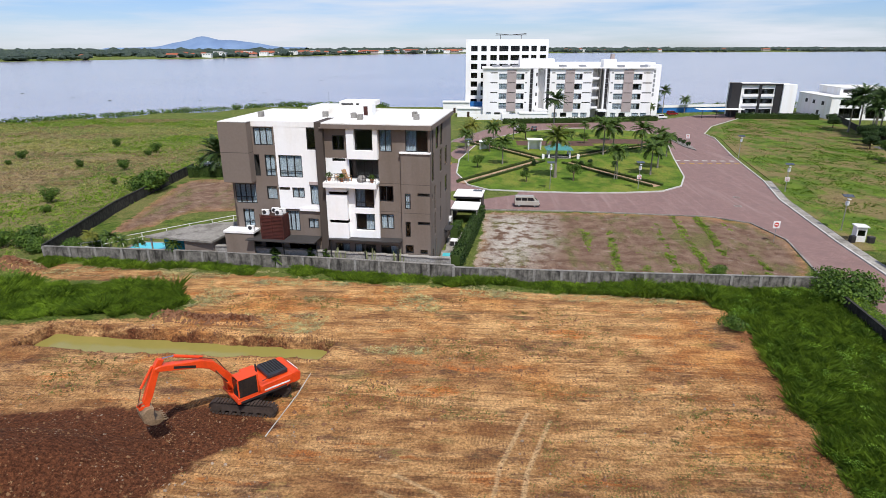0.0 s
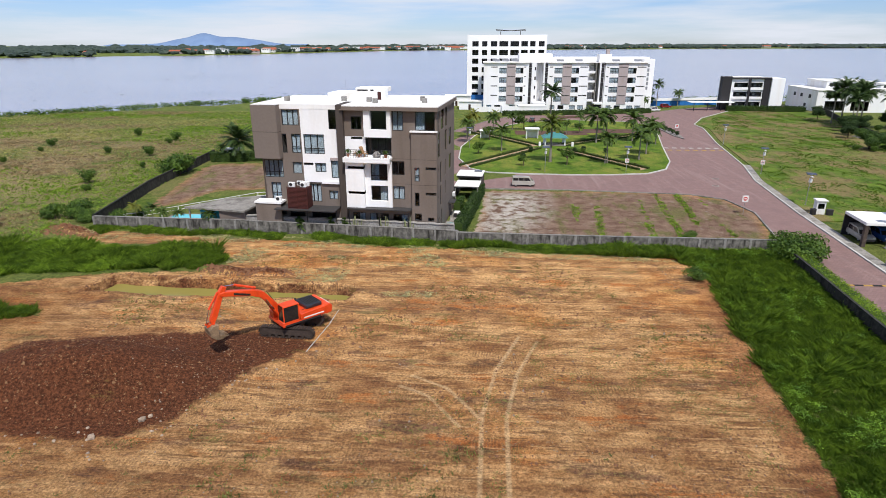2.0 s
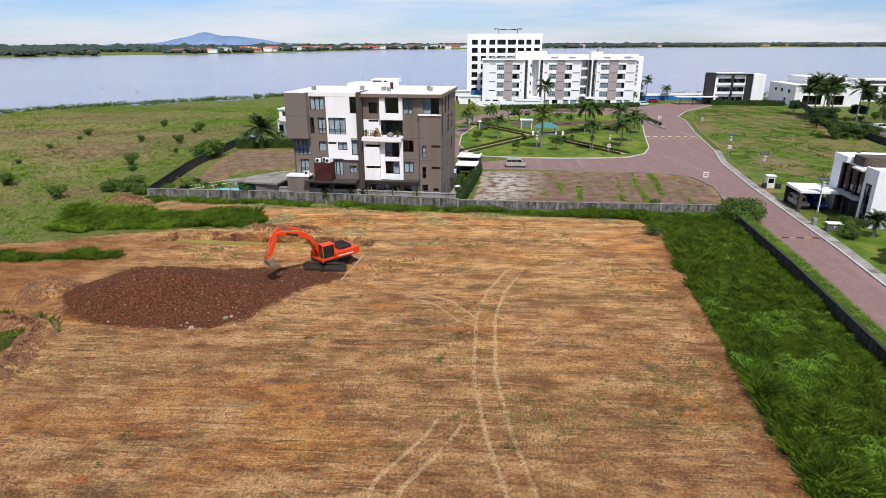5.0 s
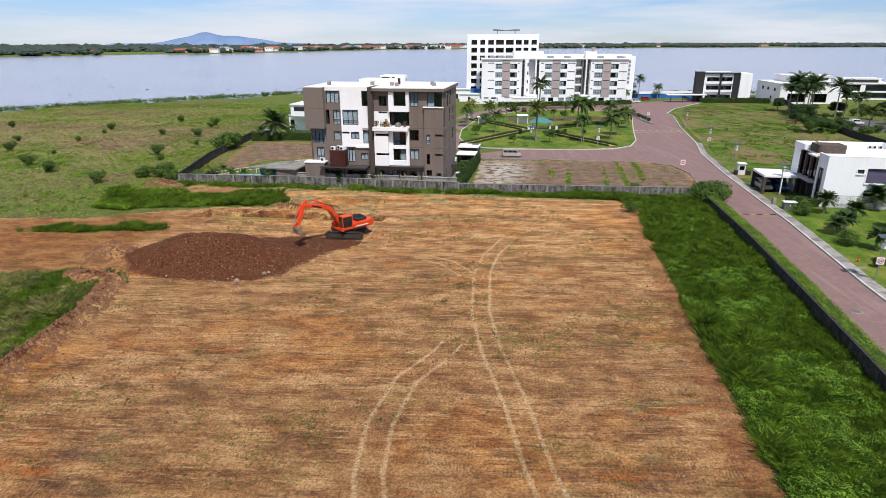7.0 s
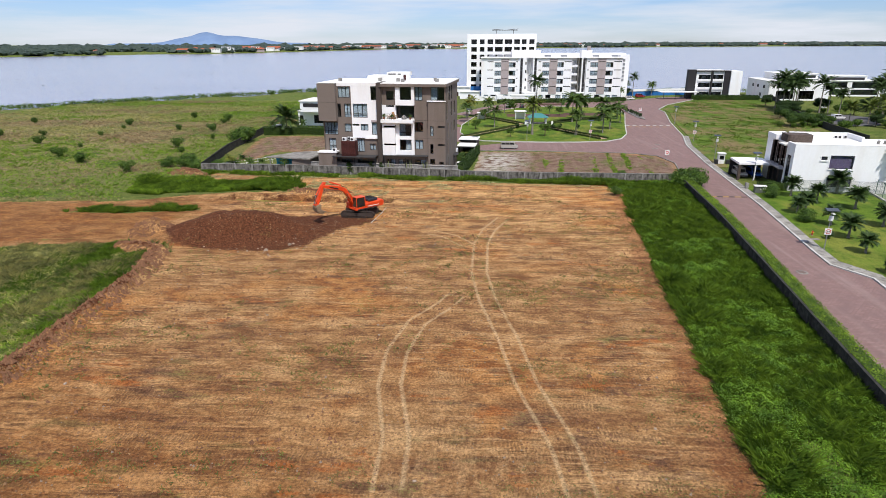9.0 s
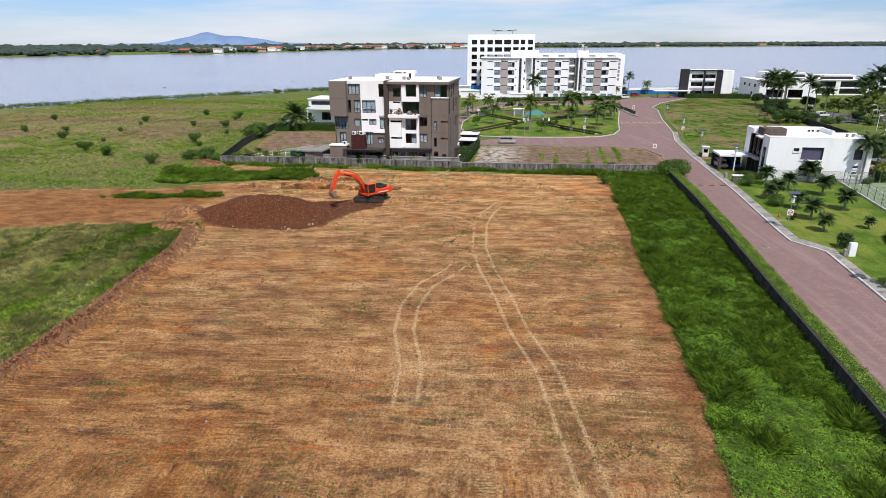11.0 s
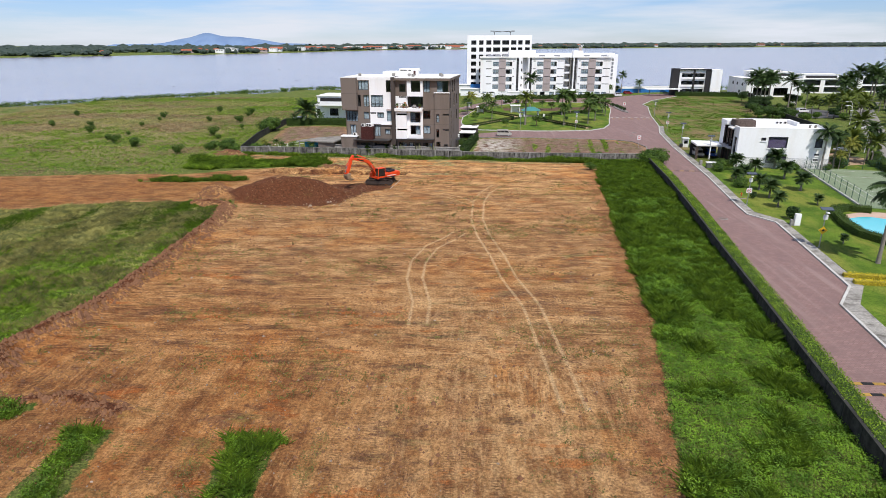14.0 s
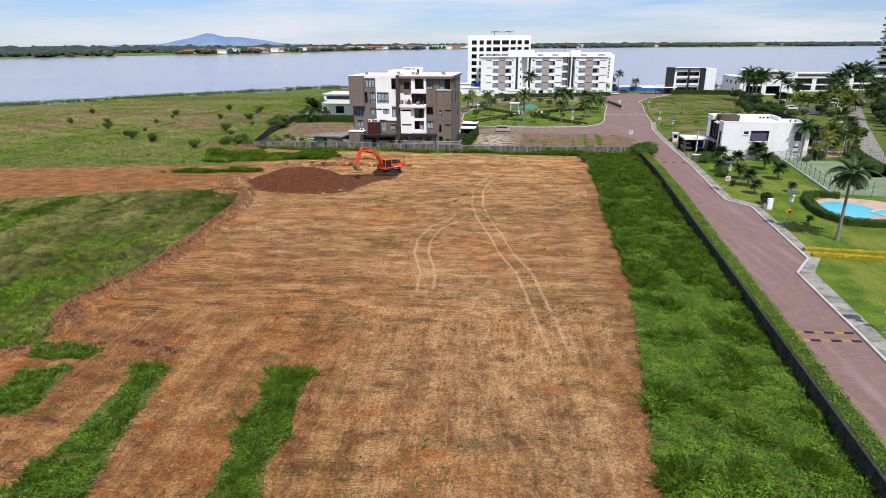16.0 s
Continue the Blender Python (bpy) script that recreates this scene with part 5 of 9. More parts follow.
# ---- other houses ----
def dark_house():
    root = thing("dark_house", "three-storey dark and white modern villa by the lake", "house", pose(91.2, 226, 0))
    part("dark_pylon", boxes((0, 3.4, 0, 2.5, 0, 12.2)), M_dark, root)
    bm = bmesh.new()
    wins = [(4.6, 9.6, 1.0, 3.0), (10.6, 15.0, 1.0, 3.0), (4.6, 9.6, 4.6, 6.6), (10.6, 15.0, 4.6, 6.6), (4.6, 9.6, 8.0, 10.0), (10.6, 15.0, 8.0, 10.0)]
    wall_with_holes(bm, 3.4, 17.8, 0, 11.6, 0.4, 0.7, wins)
    part("wall", bm, M_white_clean, root)
    for w in wins:
        window(root, *w, 0.4, 4, None, (1,), glass_mat=M_glass_dark)
        part("balcony_front", boxes((w[0] - 0.3, w[1] + 0.3, 0.0, 0.12, w[2] - 0.7, w[2] + 0.3)), M_white_clean, root)
    part("dark_pier", boxes((9.7, 10.5, -0.2, 0.4, 0, 11.6)), M_dark, root)
    part("dark_frame", boxes((3.4, 17.8, -0.3, 0.4, 11.4, 11.9), (15.4, 17.8, -0.1, 0.4, 0, 11.4)), M_dark, root)
    part("white_slab", bevelled(boxes((17.8, 22.6, -0.8, 9.0, 0, 11.6)), 0.03), M_white_clean, root)
    part("back", boxes((3.4, 17.8, 4.0, 12, 0, 11.5)), M_white_clean, root)
    part("roof", boxes((3.4, 17.8, 0.7, 12.0, 11.6, 11.75)), M_roofwhite, root)
    part("carport_roof", bevelled(boxes((-12, 4, -4.0, 1.0, 2.9, 3.15)), 0.04), M_white_clean, root)
    for x in (-11, -6, -1, 3.5):
        part("carport_post", boxes((x - 0.1, x + 0.1, -4.6, -4.4, 0, 2.9)), M_dark, root)
    return root


dark_house()


def plain_villa(m, label, w, d, h, upper=None, wins=(), glass_mat=None):
    """A white flat-roofed villa: walls with openings in front, roof slab, upper storey block."""
    root = thing("villa", label, "house", m)
    bm = bmesh.new()
    wall_with_holes(bm, 0, w, 0, h, 0, 0.3, [q[:4] for q in wins])
    part("front_wall", bm, M_white_clean, root)
    part("side_wall", boxes((0, 0.3, 0.3, d, 0, h)), M_white_clean, root)
    part("side_wall", boxes((w - 0.3, w, 0.3, d, 0, h)), M_white_clean, root)
    part("back_wall", boxes((0.3, w - 0.3, d - 0.3, d, 0, h)), M_white_clean, root)
    part("room_wall", boxes((0.3, w - 0.3, 3.0, 3.1, 0, h - 0.4)), M_room, root)
    part("roof", bevelled(boxes((-0.2, w + 0.2, -0.3, d + 0.2, h, h + 0.3)), 0.04), M_roofwhite, root)
    for q in wins:
        window(root, *q[:4], 0.0, q[4], None, q[5] if len(q) > 5 else (), glass_mat=glass_mat or M_glass_dark)
    if upper:
        part("upper_storey", bevelled(boxes(upper), 0.05), M_white_clean, root)
        part("upper_roof", boxes((upper[0] - 0.3, upper[1] + 0.3, upper[2] - 0.3, upper[3] + 0.2, upper[5], upper[5] + 0.25)), M_roofwhite, root)
        part("upper_window", boxes((upper[0] + 1.0, upper[1] - 1.0, upper[2] - 0.03, upper[2] + 0.02, upper[5] - 1.6, upper[5] - 0.5)), M_dark, root)
    return root


# long white villa beyond the vacant lot: its flank and front
v = plain_villa(pose(123, 219, 0, 0, 0, -4), "long white villa with a dark glazed front and flat roofs", 24, 26, 7.6, (6, 22, 8, 24, 7.9, 10.4), ((3, 10, 0.6, 4.0, 4), (12, 18, 0.6, 4.0, 4), (3, 10, 5.0, 7.0, 3)))
for y, z in ((5, 4.6), (12, 4.6), (18, 4.6), (8, 1.2)):
    part("flank_window", boxes((-0.06, 0.02, y, y + 1.8, z, z + 1.3)), M_dark, v)
plain_villa(pose(153, 240, 0, 0, 0, -6), "white glazed villa behind the palms", 28, 14, 6.6, (6, 22, 3, 12, 6.9, 8.6), ((2, 13, 0.6, 3.0, 5), (15, 26, 0.6, 3.0, 6), (2, 13, 3.7, 6.2, 5), (15, 26, 3.7, 6.2, 6)), M_glass)
plain_villa(pose(188, 246, 0, 0, 0, -6), "white flat-roofed villa with a wide glazed front", 30, 14, 6.6, None, ((2, 12, 0.6, 3.0, 5), (14, 28, 0.6, 3.0, 6), (2, 28, 3.8, 6.2, 9)), M_glass)
plain_villa(pose(-54.6, 134, 0, 0, 0, -6), "white flat-roofed house behind the hedge", 13.5, 12, 4.2, (2.0, 13.5, -3.0, 8, 4.3, 7.4), ((0.4, 1.6, 0.8, 3.0, 2), (5, 8, 0.8, 3.2, 3, (0, 2))))


def far_tower():
    root = thing("far_tower", "pale high-rise with blue-tinted balconies beyond the palms", "building", pose(223, 284, 0, 0, 0, -33))
    part("core", boxes((0, 26, 0.8, 18, 0, 52)), M_white_clean, root)
    for k in range(14):
        z = 3 + 3.5 * k
        part("balcony", boxes((-1.2, 26, -1.2, 0.8, z, z + 0.35)), M_white_clean, root)
        part("glazing", boxes((1.0, 25, 0.5, 0.78, z + 1.3, z + 2.6)), M_glass_dark, root)
        part("balcony_wall", boxes((-1.2, 26, -1.1, -0.9, z + 0.35, z + 1.3)), M_white_clean, root)
        part("balustrade", boxes((-1.2, 9, -1.15, -1.1, z + 0.4, z + 1.4)), M_glass, root)
    return root


far_tower()


GARDEN = pose(52.8, 54.0, 0, 0, 0, -6)


def garden_house():
    """The white two-storey house beside the street."""
    root = thing("garden_house", "white two-storey flat-roofed house with purple-lit windows", "house", GARDEN)
    wins = ((4.25, 5.2, 5.5, 6.1, 1), (5.62, 9.25, 4.08, 6.28, 1), (5.7, 9.5, 1.05, 2.9, 2), (14.3, 15.7, 4.3, 6.1, 1), (14.5, 15.4, 2.75, 3.15, 1), (14.5, 15.4, 1.7, 2.1, 1))
    bm = bmesh.new()
    wall_with_holes(bm, 0, 17.3, 0, 7.95, 0, 0.3, [q[:4] for q in wins])
    part("front_wall", bm, M_white_clean, root)
    bm = bmesh.new()
    wall_with_holes(bm, -3.3, -0.3, 0, 7.95, 0, 0.3, [(-2.7, -1.0, 0.5, 5.9)])
    bm.transform(Matrix(((0, 1, 0, 0), (-1, 0, 0, 0), (0, 0, 1, 0), (0, 0, 0, 1))))
    part("side_wall", bm, M_white_clean, root)
    part("side_wall", boxes((0, 0.3, 10.2, 12.9, 0, 7.95)), M_white_clean, root)
    part("side_window", boxes((0.12, 0.16, 1.0, 2.7, 0.5, 5.9)), M_glass_dark, root)
    part("side_mullion", boxes((0.05, 0.12, 1.0, 2.7, 2.9, 3.05), (0.05, 0.12, 1.8, 1.88, 0.5, 5.9)), M_black, root)
    part("side_wall", boxes((17.0, 17.3, 0.3, 7.4, 0, 7.95), (13.2, 17.0, 7.1, 7.4, 0, 7.95), (13.2, 13.5, 7.4, 12.9, 0, 7.95)), M_white_clean, root)
    part("back_wall", boxes((0.3, 13.2, 12.6, 12.9, 0, 7.95)), M_white_clean, root)
    part("room_wall", boxes((0.3, 13.2, 3.4, 3.5, 0, 7.3)), M_room, root)
    for q in wins:
        window(root, *q[:4], 0.0, q[4], None, (), glass_mat=M_glass)
        # added sheet: its plum colour stands in for the purple light of the rooms
        part("interior_tint", boxes((q[0], q[1], 0.32, 0.34, q[2], q[3])), M_plum, root, "plum sheet behind the glass for the purple-lit interior")
        part("window_surround", boxes((q[0] - 0.14, q[1] + 0.14, -0.14, -0.003, q[2] - 0.2, q[2]), (q[0] - 0.14, q[0], -0.08, -0.003, q[2], q[3] + 0.1), (q[1], q[1] + 0.14, -0.08, -0.003, q[2], q[3] + 0.1)), M_white_clean, root)
    part("roof", boxes((0.3, 13.2, 0.3, 12.6, 7.35, 7.5), (13.2, 17.0, 0.3, 7.1, 7.35, 7.5)), M_roofwhite, root)
    part("parapet", boxes((-0.02, 17.32, -0.02, 0.32, 7.95, 8.02), (-0.02, 0.3, 0.32, 3.3, 7.95, 8.02), (3.4, 13.5, 12.6, 12.92, 7.95, 8.35), (13.2, 13.52, 7.1, 12.6, 7.95, 8.35), (13.52, 17.32, 7.1, 7.42, 7.95, 8.02)), M_white_clean, root)
    for x in (10.6, 11.3, 12.2):
        part("roof_fan_unit", bevelled(boxes((x - 0.26, x + 0.26, 10.9, 11.3, 7.5, 8.05)), 0.03), M_whiteplastic, root)
        part("fan", tubes(((x, 10.86, 7.8), (x, 10.9, 7.8), 0.2, 0.2), n=12), M_dark, root)
    for x in (4.8, 15.0, 16.0):
        part("roof_vent", tubes(((x, 9.8 if x < 9 else 5.4, 7.5), (x, 9.8 if x < 9 else 5.4, 8.1), 0.22, 0.22), n=10), M_concrete, root)
    # glazed stair bay in the flank
    part("bay_wall", boxes((0.9, 1.1, 3.3, 10.2, 0, 7.2), (0.0, 0.9, 10.0, 10.2, 0, 7.2)), M_dark, root, "dark recessed stair bay")
    for y in (3.4, 5.6, 7.8, 9.8):
        part("bay_pillar", boxes((0.0, 0.22, y, y + 0.2, 0, 7.2)), M_stonegrey, root)
    g = part("bay_glazing", boxes((0.3, 0.33, 3.6, 9.8, 3.5, 7.1)), M_glass_dark, root)
    g.visible_shadow = False
    part("bay_roof", bevelled(boxes((-0.5, 1.1, 3.32, 6.2, 7.2, 7.45)), 0.03), M_roofwhite, root)
    part("bay_roof", bevelled(boxes((-0.2, 2.6, 8.6, 12.58, 7.5, 8.4)), 0.03), M_white_clean, root)
    part("balcony", bevelled(boxes((-0.7, 0.9, 3.4, 9.9, 3.1, 3.45)), 0.03), M_greywall, root)
    part("stone_panel", bevelled(boxes((0.6, 4.6, 5.4, 8.4, 7.5, 8.8)), 0.02), M_stonegrey, root, "dark stone-clad roof block")
    # carport
    part("carport_roof", bevelled(boxes((-5.8, -0.2, 8.0, 13.6, 2.85, 3.25)), 0.04), M_white_clean, root)
    part("carport_wall", boxes((-5.8, -0.2, 13.4, 13.6, 0, 2.85)), M_dark, root)
    part("carport_post", boxes((-5.75, -5.3, 8.1, 8.6, 0, 2.85)), M_stonegrey, root)
    part("carport_post", boxes((-2.9, -2.75, 8.15, 8.3, 0, 2.85)), M_white_clean, root)
    return root


def wire_fence(m, length, h, step):
    """A fine pale wire fence with a top rail."""
    root = thing("fence", "fine pale wire fence before the white house", "fence", m)
    n = round(length / 3.1)
    for i in range(n + 1):
        part("post", tubes(((i * length / n, 0, 0), (i * length / n, 0, h), 0.035, 0.035), n=6), M_steel, root)
    part("rail", boxes((0, length, -0.02, 0.02, h - 0.03, h + 0.02)), M_steel, root)
    wires = bmesh.new()
    for k in range(int(length / step)):
        quad_box(wires, k * step, k * step + 0.016, -0.008, 0.008, 0.02, h - 0.03)
    tagged(part("wire", wires, M_steel, root), kind="stuff")
    return root


M_stonegrey = surface("stone_cladding", (0.12, 0.09, 0.075), 0.9, 0.6, 3.0, 0.6, 0.6, relief=0.3)
M_greywall = surface("grey_ribbed_wall", (0.42, 0.40, 0.40), 0.9, 0.75, 5.0, relief=0.2)
M_plum = surface("plum_interior_tint", (0.21, 0.14, 0.24), 0.8, 0.9, 4.0, relief=0.0)
garden_house()
wire_fence(GARDEN @ pose(0.4, -0.9, 0.05), 16.6, 2.2, 0.075)


# ---- beside the apartment house: garage wing, pool house ----
def annex():
    root = thing("garage_wing", "low open carport with two white flat roofs and dark walls", "carport", pose(-0.3, 82.35, 0, 0, 0, -6))
    part("roof", bevelled(boxes((-4.0, 0.0, 0.0, 4.4, 2.44, 2.60)), 0.03), M_roofwhite, root)
    part("roof", bevelled(boxes((-4.4, 0.05, 5.4, 10.0, 3.02, 3.20)), 0.03), M_roofwhite, root)
    part("skylight", boxes((-1.7, -0.3, 8.6, 9.6, 3.2, 3.26)), M_glass_dark, root, "dark roof opening")
    part("fascia", boxes((-4.3, -0.05, 5.55, 5.70, 2.72, 3.02)), M_dark, root)
    part("beam", boxes((-3.9, -0.1, 0.12, 0.24, 2.26, 2.44)), M_side, root)
    part("wall", boxes((-4.2, -0.2, 9.6, 9.8, 0, 3.02)), M_taupe_dark, root)
    part("wall", boxes((-4.1, -3.95, 0.4, 9.6, 0, 2.44)), M_taupe_dark, root)
    part("wall", boxes((-0.22, -0.05, 6.2, 9.6, 0, 3.02)), M_taupe_dark, root)
    for x, y, z in ((-0.28, 0.12, 2.44), (-0.28, 4.1, 2.44), (-0.3, 5.5, 2.72), (-3.9, 0.12, 2.26)):
        part("post", boxes((x, x + 0.18, y, y + 0.18, 0, z)), M_concrete, root)
    return root


annex()


def air_conditioner(m):
    root = thing("air_conditioner", "white outdoor air conditioner on brackets on the taupe wall", "air conditioner", m)
    part("casing", bevelled(boxes((0.05, 0.40, -0.45, 0.45, 0.0, 0.62)), 0.03), M_whiteplastic, root)
    part("fan_grille", tubes(((0.40, 0.12, 0.31), (0.415, 0.12, 0.31), 0.24, 0.24), n=18), M_dark, root)
    for y in (-0.3, 0.3):
        part("bracket", boxes((-0.01, 0.4, y - 0.02, y + 0.02, -0.04, 0.0), (-0.01, 0.03, y - 0.02, y + 0.02, -0.3, 0.0)), M_steel, root)
    return root


def door_awning(m):
    root = thing("door_awning", "dark metal awning over the side door", "awning", m)
    part("sheet", bevelled(boxes((0.0, 0.95, -1.1, 1.1, 0.12, 0.19)), 0.01), M_roofdark, root)
    for y in (-0.9, 0.9):
        part("arm", tubes(((0.0, y, -0.35), (0.8, y, 0.13), 0.025, 0.025)), M_black, root)
    return root


def garden_cabinet(m):
    root = thing("garden_cabinet", "low white cabinet with a dark front beside the side pool", "cabinet", m)
    part("body", bevelled(boxes((-0.6, 0.6, -0.35, 0.9, 0.0, 0.75)), 0.03), M_whiteplastic, root)
    for x in (-0.3, 0.3):
        part("door", boxes((x - 0.27, x + 0.27, -0.38, -0.352, 0.06, 0.66)), M_dark, root, "dark door")
    return root


air_conditioner(HOUSE @ pose(0.0, 13.4, 2.3))
door_awning(HOUSE @ pose(0.0, 10.2, 2.15))
garden_cabinet(pose(-3.3, 73.4, 0.05, 0, 0, -6))
M_pool = water_material("pool_water", (0.10, 0.58, 0.66), 0.06, 3.0, 0.1, 0.03)
bm = boxes((-4.95, -3.5, 65.2, 71.2, -0.2, 0.12))
solid("pool_surround", bm, M_side, "pale stone edge of the narrow side pool", "pool", kind="structure")
bm = boxes((-4.7, -3.75, 65.6, 70.2, 0.12, 0.13))
solid("pool_water", bm, M_pool, "clear turquoise water in the side pool", "pool", kind="structure")
bm = boxes((-4.45, -2.2, 71.25, 82.0, -0.1, 0.06))
solid("terrace", bm, M_side, "pale paved terrace between house and hedge", "terrace", kind="structure")


def pool_house():
    root = thing("pool_house", "low pool house with a pale flat roof", "building", pose(-41.5, 66.8, 0, 0, 0, -6))
    bm = bmesh.new()
    prism(bm, [(0.3, -0.2), (9.6, -1.0), (10.4, 8.4), (4.0, 5.4)], 2.7, 2.95)
    part("roof", bm, M_side, root, "pale grey flat roof")
    part("wall", boxes((5.6, 9.4, -0.4, -0.2, 0, 2.7), (9.2, 9.4, -0.2, 7.4, 0, 2.7)), M_taupe, root)
    part("blue_screen", boxes((1.4, 5.3, 1.8, 1.9, 0.2, 2.3)), M_pooltile, root, "turquoise tiled pool wall")
    for x in (0.8, 5.5):
        part("post", boxes((x, x + 0.15, 0.0, 0.15, 0, 2.7)), M_concrete, root)
    return root


M_pooltile = surface("turquoise_tile", (0.05, 0.36, 0.52), 0.3, 0.85, 4.0, relief=0.05)
pool_house()
bm = boxes((-45.5, -39.5, 68.2, 71.6, 0.0, 0.5))
solid("pool_deck", bm, M_side, "raised pale deck of the garden pool", "deck", kind="structure")
bm = boxes((-45.0, -40.0, 68.6, 71.2, 0.5, 0.512))
solid("pool_water", bm, M_pool, "turquoise garden pool water", "pool", kind="structure")

# ---- excavator ----
def slab(outline, y0, y1):
    """A plate cut to a side outline in x and z, from y0 to y1."""
    bm = bmesh.new()
    a = [bm.verts.new((x, y0, z)) for x, z in outline]
    b = [bm.verts.new((x, y1, z)) for x, z in outline]
    n = len(outline)
    f0, f1 = bm.faces.new(a), bm.faces.new(b[::-1])
    for i in range(n):
        bm.faces.new((a[i], b[i], b[(i + 1) % n], a[(i + 1) % n]))
    bmesh.ops.recalc_face_normals(bm, faces=bm.faces)
    bmesh.ops.triangulate(bm, faces=[f0, f1])
    return bm


M_orange = surface("orange_machine_paint", (0.76, 0.064, 0.008), 0.4, 0.85, 4.0, 0.8, 0.8, relief=0.03, spec=0.5)
M_steelworn = surface("worn_dusty_steel", (0.36, 0.25, 0.15), 0.6, 0.6, 6.0, 0.8, 0.6, metal=0.3, relief=0.2)
M_rubber = surface("black_rubber", (0.02, 0.019, 0.018), 0.75, 0.7, 6.0, relief=0.15)
M_chrome = surface("chrome_rod", (0.6, 0.6, 0.6), 0.2, 0.95, 6.0, metal=1.0, relief=0.0)
M_trackmud = surface("muddy_track_steel", (0.07, 0.05, 0.04), 0.8, 0.6, 6.0, 0.9, 0.7, relief=0.2)
M_hood = surface("black_hood_paint", (0.02, 0.022, 0.03), 0.35, 0.85, 4.0, relief=0.03, spec=0.5)


M_cabglass = surface("smoked_cab_glass", (0.012, 0.014, 0.018), 0.08, 0.95, 2.0, relief=0.0, spec=0.6)


def excavator():
    root = thing("excavator", "orange crawler excavator with raised boom standing on bare soil", "excavator", pose(-16.9, 36.2, 0.05, 0, 0, -4))
    for y in (-1.3, 1.3):
        # one crawler: frame, rollers, and the chain of shoes
        track = part("track", slab([(-2.1, 0.25), (2.1, 0.25), (2.35, 0.5), (2.1, 0.75), (-2.1, 0.75), (-2.35, 0.5)], y - 0.2, y + 0.2), M_trackmud, root, "muddy steel crawler track")
        path = []
        for i in range(44):
            u = i / 44 * (2 * 4.0 + 2 * math.pi * 0.47)
            if u < 4.0:
                path.append((-2.0 + u, 0.97, 0))
            elif u < 4.0 + math.pi * 0.47:
                a = (u - 4.0) / 0.47
                path.append((2.0 + 0.47 * math.sin(a), 0.5 + 0.47 * math.cos(a), math.degrees(a)))
            elif u < 8.0 + math.pi * 0.47:
                path.append((2.0 - (u - 4.0 - math.pi * 0.47), 0.03, 180))
            else:
                a = (u - 8.0 - math.pi * 0.47) / 0.47
                path.append((-2.0 - 0.47 * math.sin(a), 0.5 - 0.47 * math.cos(a), 180 + math.degrees(a)))
        for x, z, a in path:
            s = new("shoe", SHOE)
            s.parent = track
            s.matrix_local = pose(x, y, z, 0, a, 0)
        for x in (-2.0, 2.0):
            part("sprocket", tubes(((x, y - 0.22, 0.5), (x, y + 0.22, 0.5), 0.4, 0.4), n=14), M_trackmud, track)
        for k in range(6):
            part("roller", tubes(((-1.5 + k * 0.6, y - 0.24, 0.2), (-1.5 + k * 0.6, y + 0.24, 0.2), 0.13, 0.13), n=8), M_trackmud, track)
    part("undercarriage", bevelled(boxes((-1.0, 1.0, -1.15, 1.15, 0.45, 0.95)), 0.05), M_trackmud, root)
    part("turntable", tubes(((0, 0, 0.95), (0, 0, 1.2), 0.75, 0.75), n=20), M_dark, root)
    # the upper machine, boom towards the heap
    T = pose(0, 0, 0, 0, 0, 229)

    def up(name, bm, mat, label="", parent=None, flat=False):
        if name.split("_")[0] in ("boom", "stick", "bucket", "name", "tooth", "linkage", "hose"):
            bm.transform(Matrix.Translation((0.0, 0, 0.14)) @ Matrix.Diagonal((0.98, 1, 0.83, 1)))
        bm.transform(T)
        return part(name, bm, mat, parent or root, label)

    up("deck", bevelled(boxes((-2.3, 1.5, -1.4, 1.4, 1.18, 1.42)), 0.03), M_orange)
    hull = slab([(-3.05, 1.35), (-2.4, 1.25), (-0.4, 1.35), (-0.2, 1.45), (-0.2, 1.98), (-2.9, 2.1), (-3.15, 1.85)], -1.4, 1.4)
    up("engine_body", bevelled(hull, 0.06), M_orange)
    cw = slab([(-3.35, 1.3), (-2.7, 1.2), (-2.65, 2.12), (-3.1, 2.18), (-3.42, 1.95)], -1.42, 1.42)
    up("counterweight", bevelled(cw, 0.1, 2), M_orange)
    hood = up("engine_hood", bevelled(boxes((-2.6, -1.0, -1.0, 1.0, 2.02, 2.42)), 0.1), M_hood, "black louvred engine hood")
    for k in range(7):
        up("louvre", boxes((-2.5 + k * 0.2, -2.4 + k * 0.2, -0.82, 0.82, 2.42, 2.45)), M_rubber, parent=hood)
    up("exhaust", tubes(((-0.8, -0.6, 2.0), (-0.8, -0.6, 2.7), 0.07, 0.07)), M_dark)
    up("side_box", bevelled(boxes((-0.2, 1.4, -1.4, -0.55, 1.4, 2.0)), 0.04), M_orange)
    up("tank", bevelled(boxes((-0.9, 0.2, -1.35, -0.6, 1.9, 2.3)), 0.04), M_orange)
    # cab with pillars and glass
    cab = up("cab", bevelled(slab([(-0.1, 1.4), (1.45, 1.4), (1.5, 1.6), (1.3, 1.66), (-0.1, 1.66)], 0.35, 1.4), 0.03), M_orange)
    up("cab_roof", bevelled(boxes((-0.15, 1.35, 0.33, 1.42, 3.0, 3.1)), 0.03), M_orange, parent=cab)
    for x0, x1, y in ((-0.1, -0.02, 0.36), (-0.1, -0.02, 1.33), (1.34, 1.38, 0.36), (1.34, 1.38, 1.33)):
        up("pillar", boxes((x0, x1 + 0.04, y, y + 0.09, 1.7, 3.02)), M_orange, parent=cab)
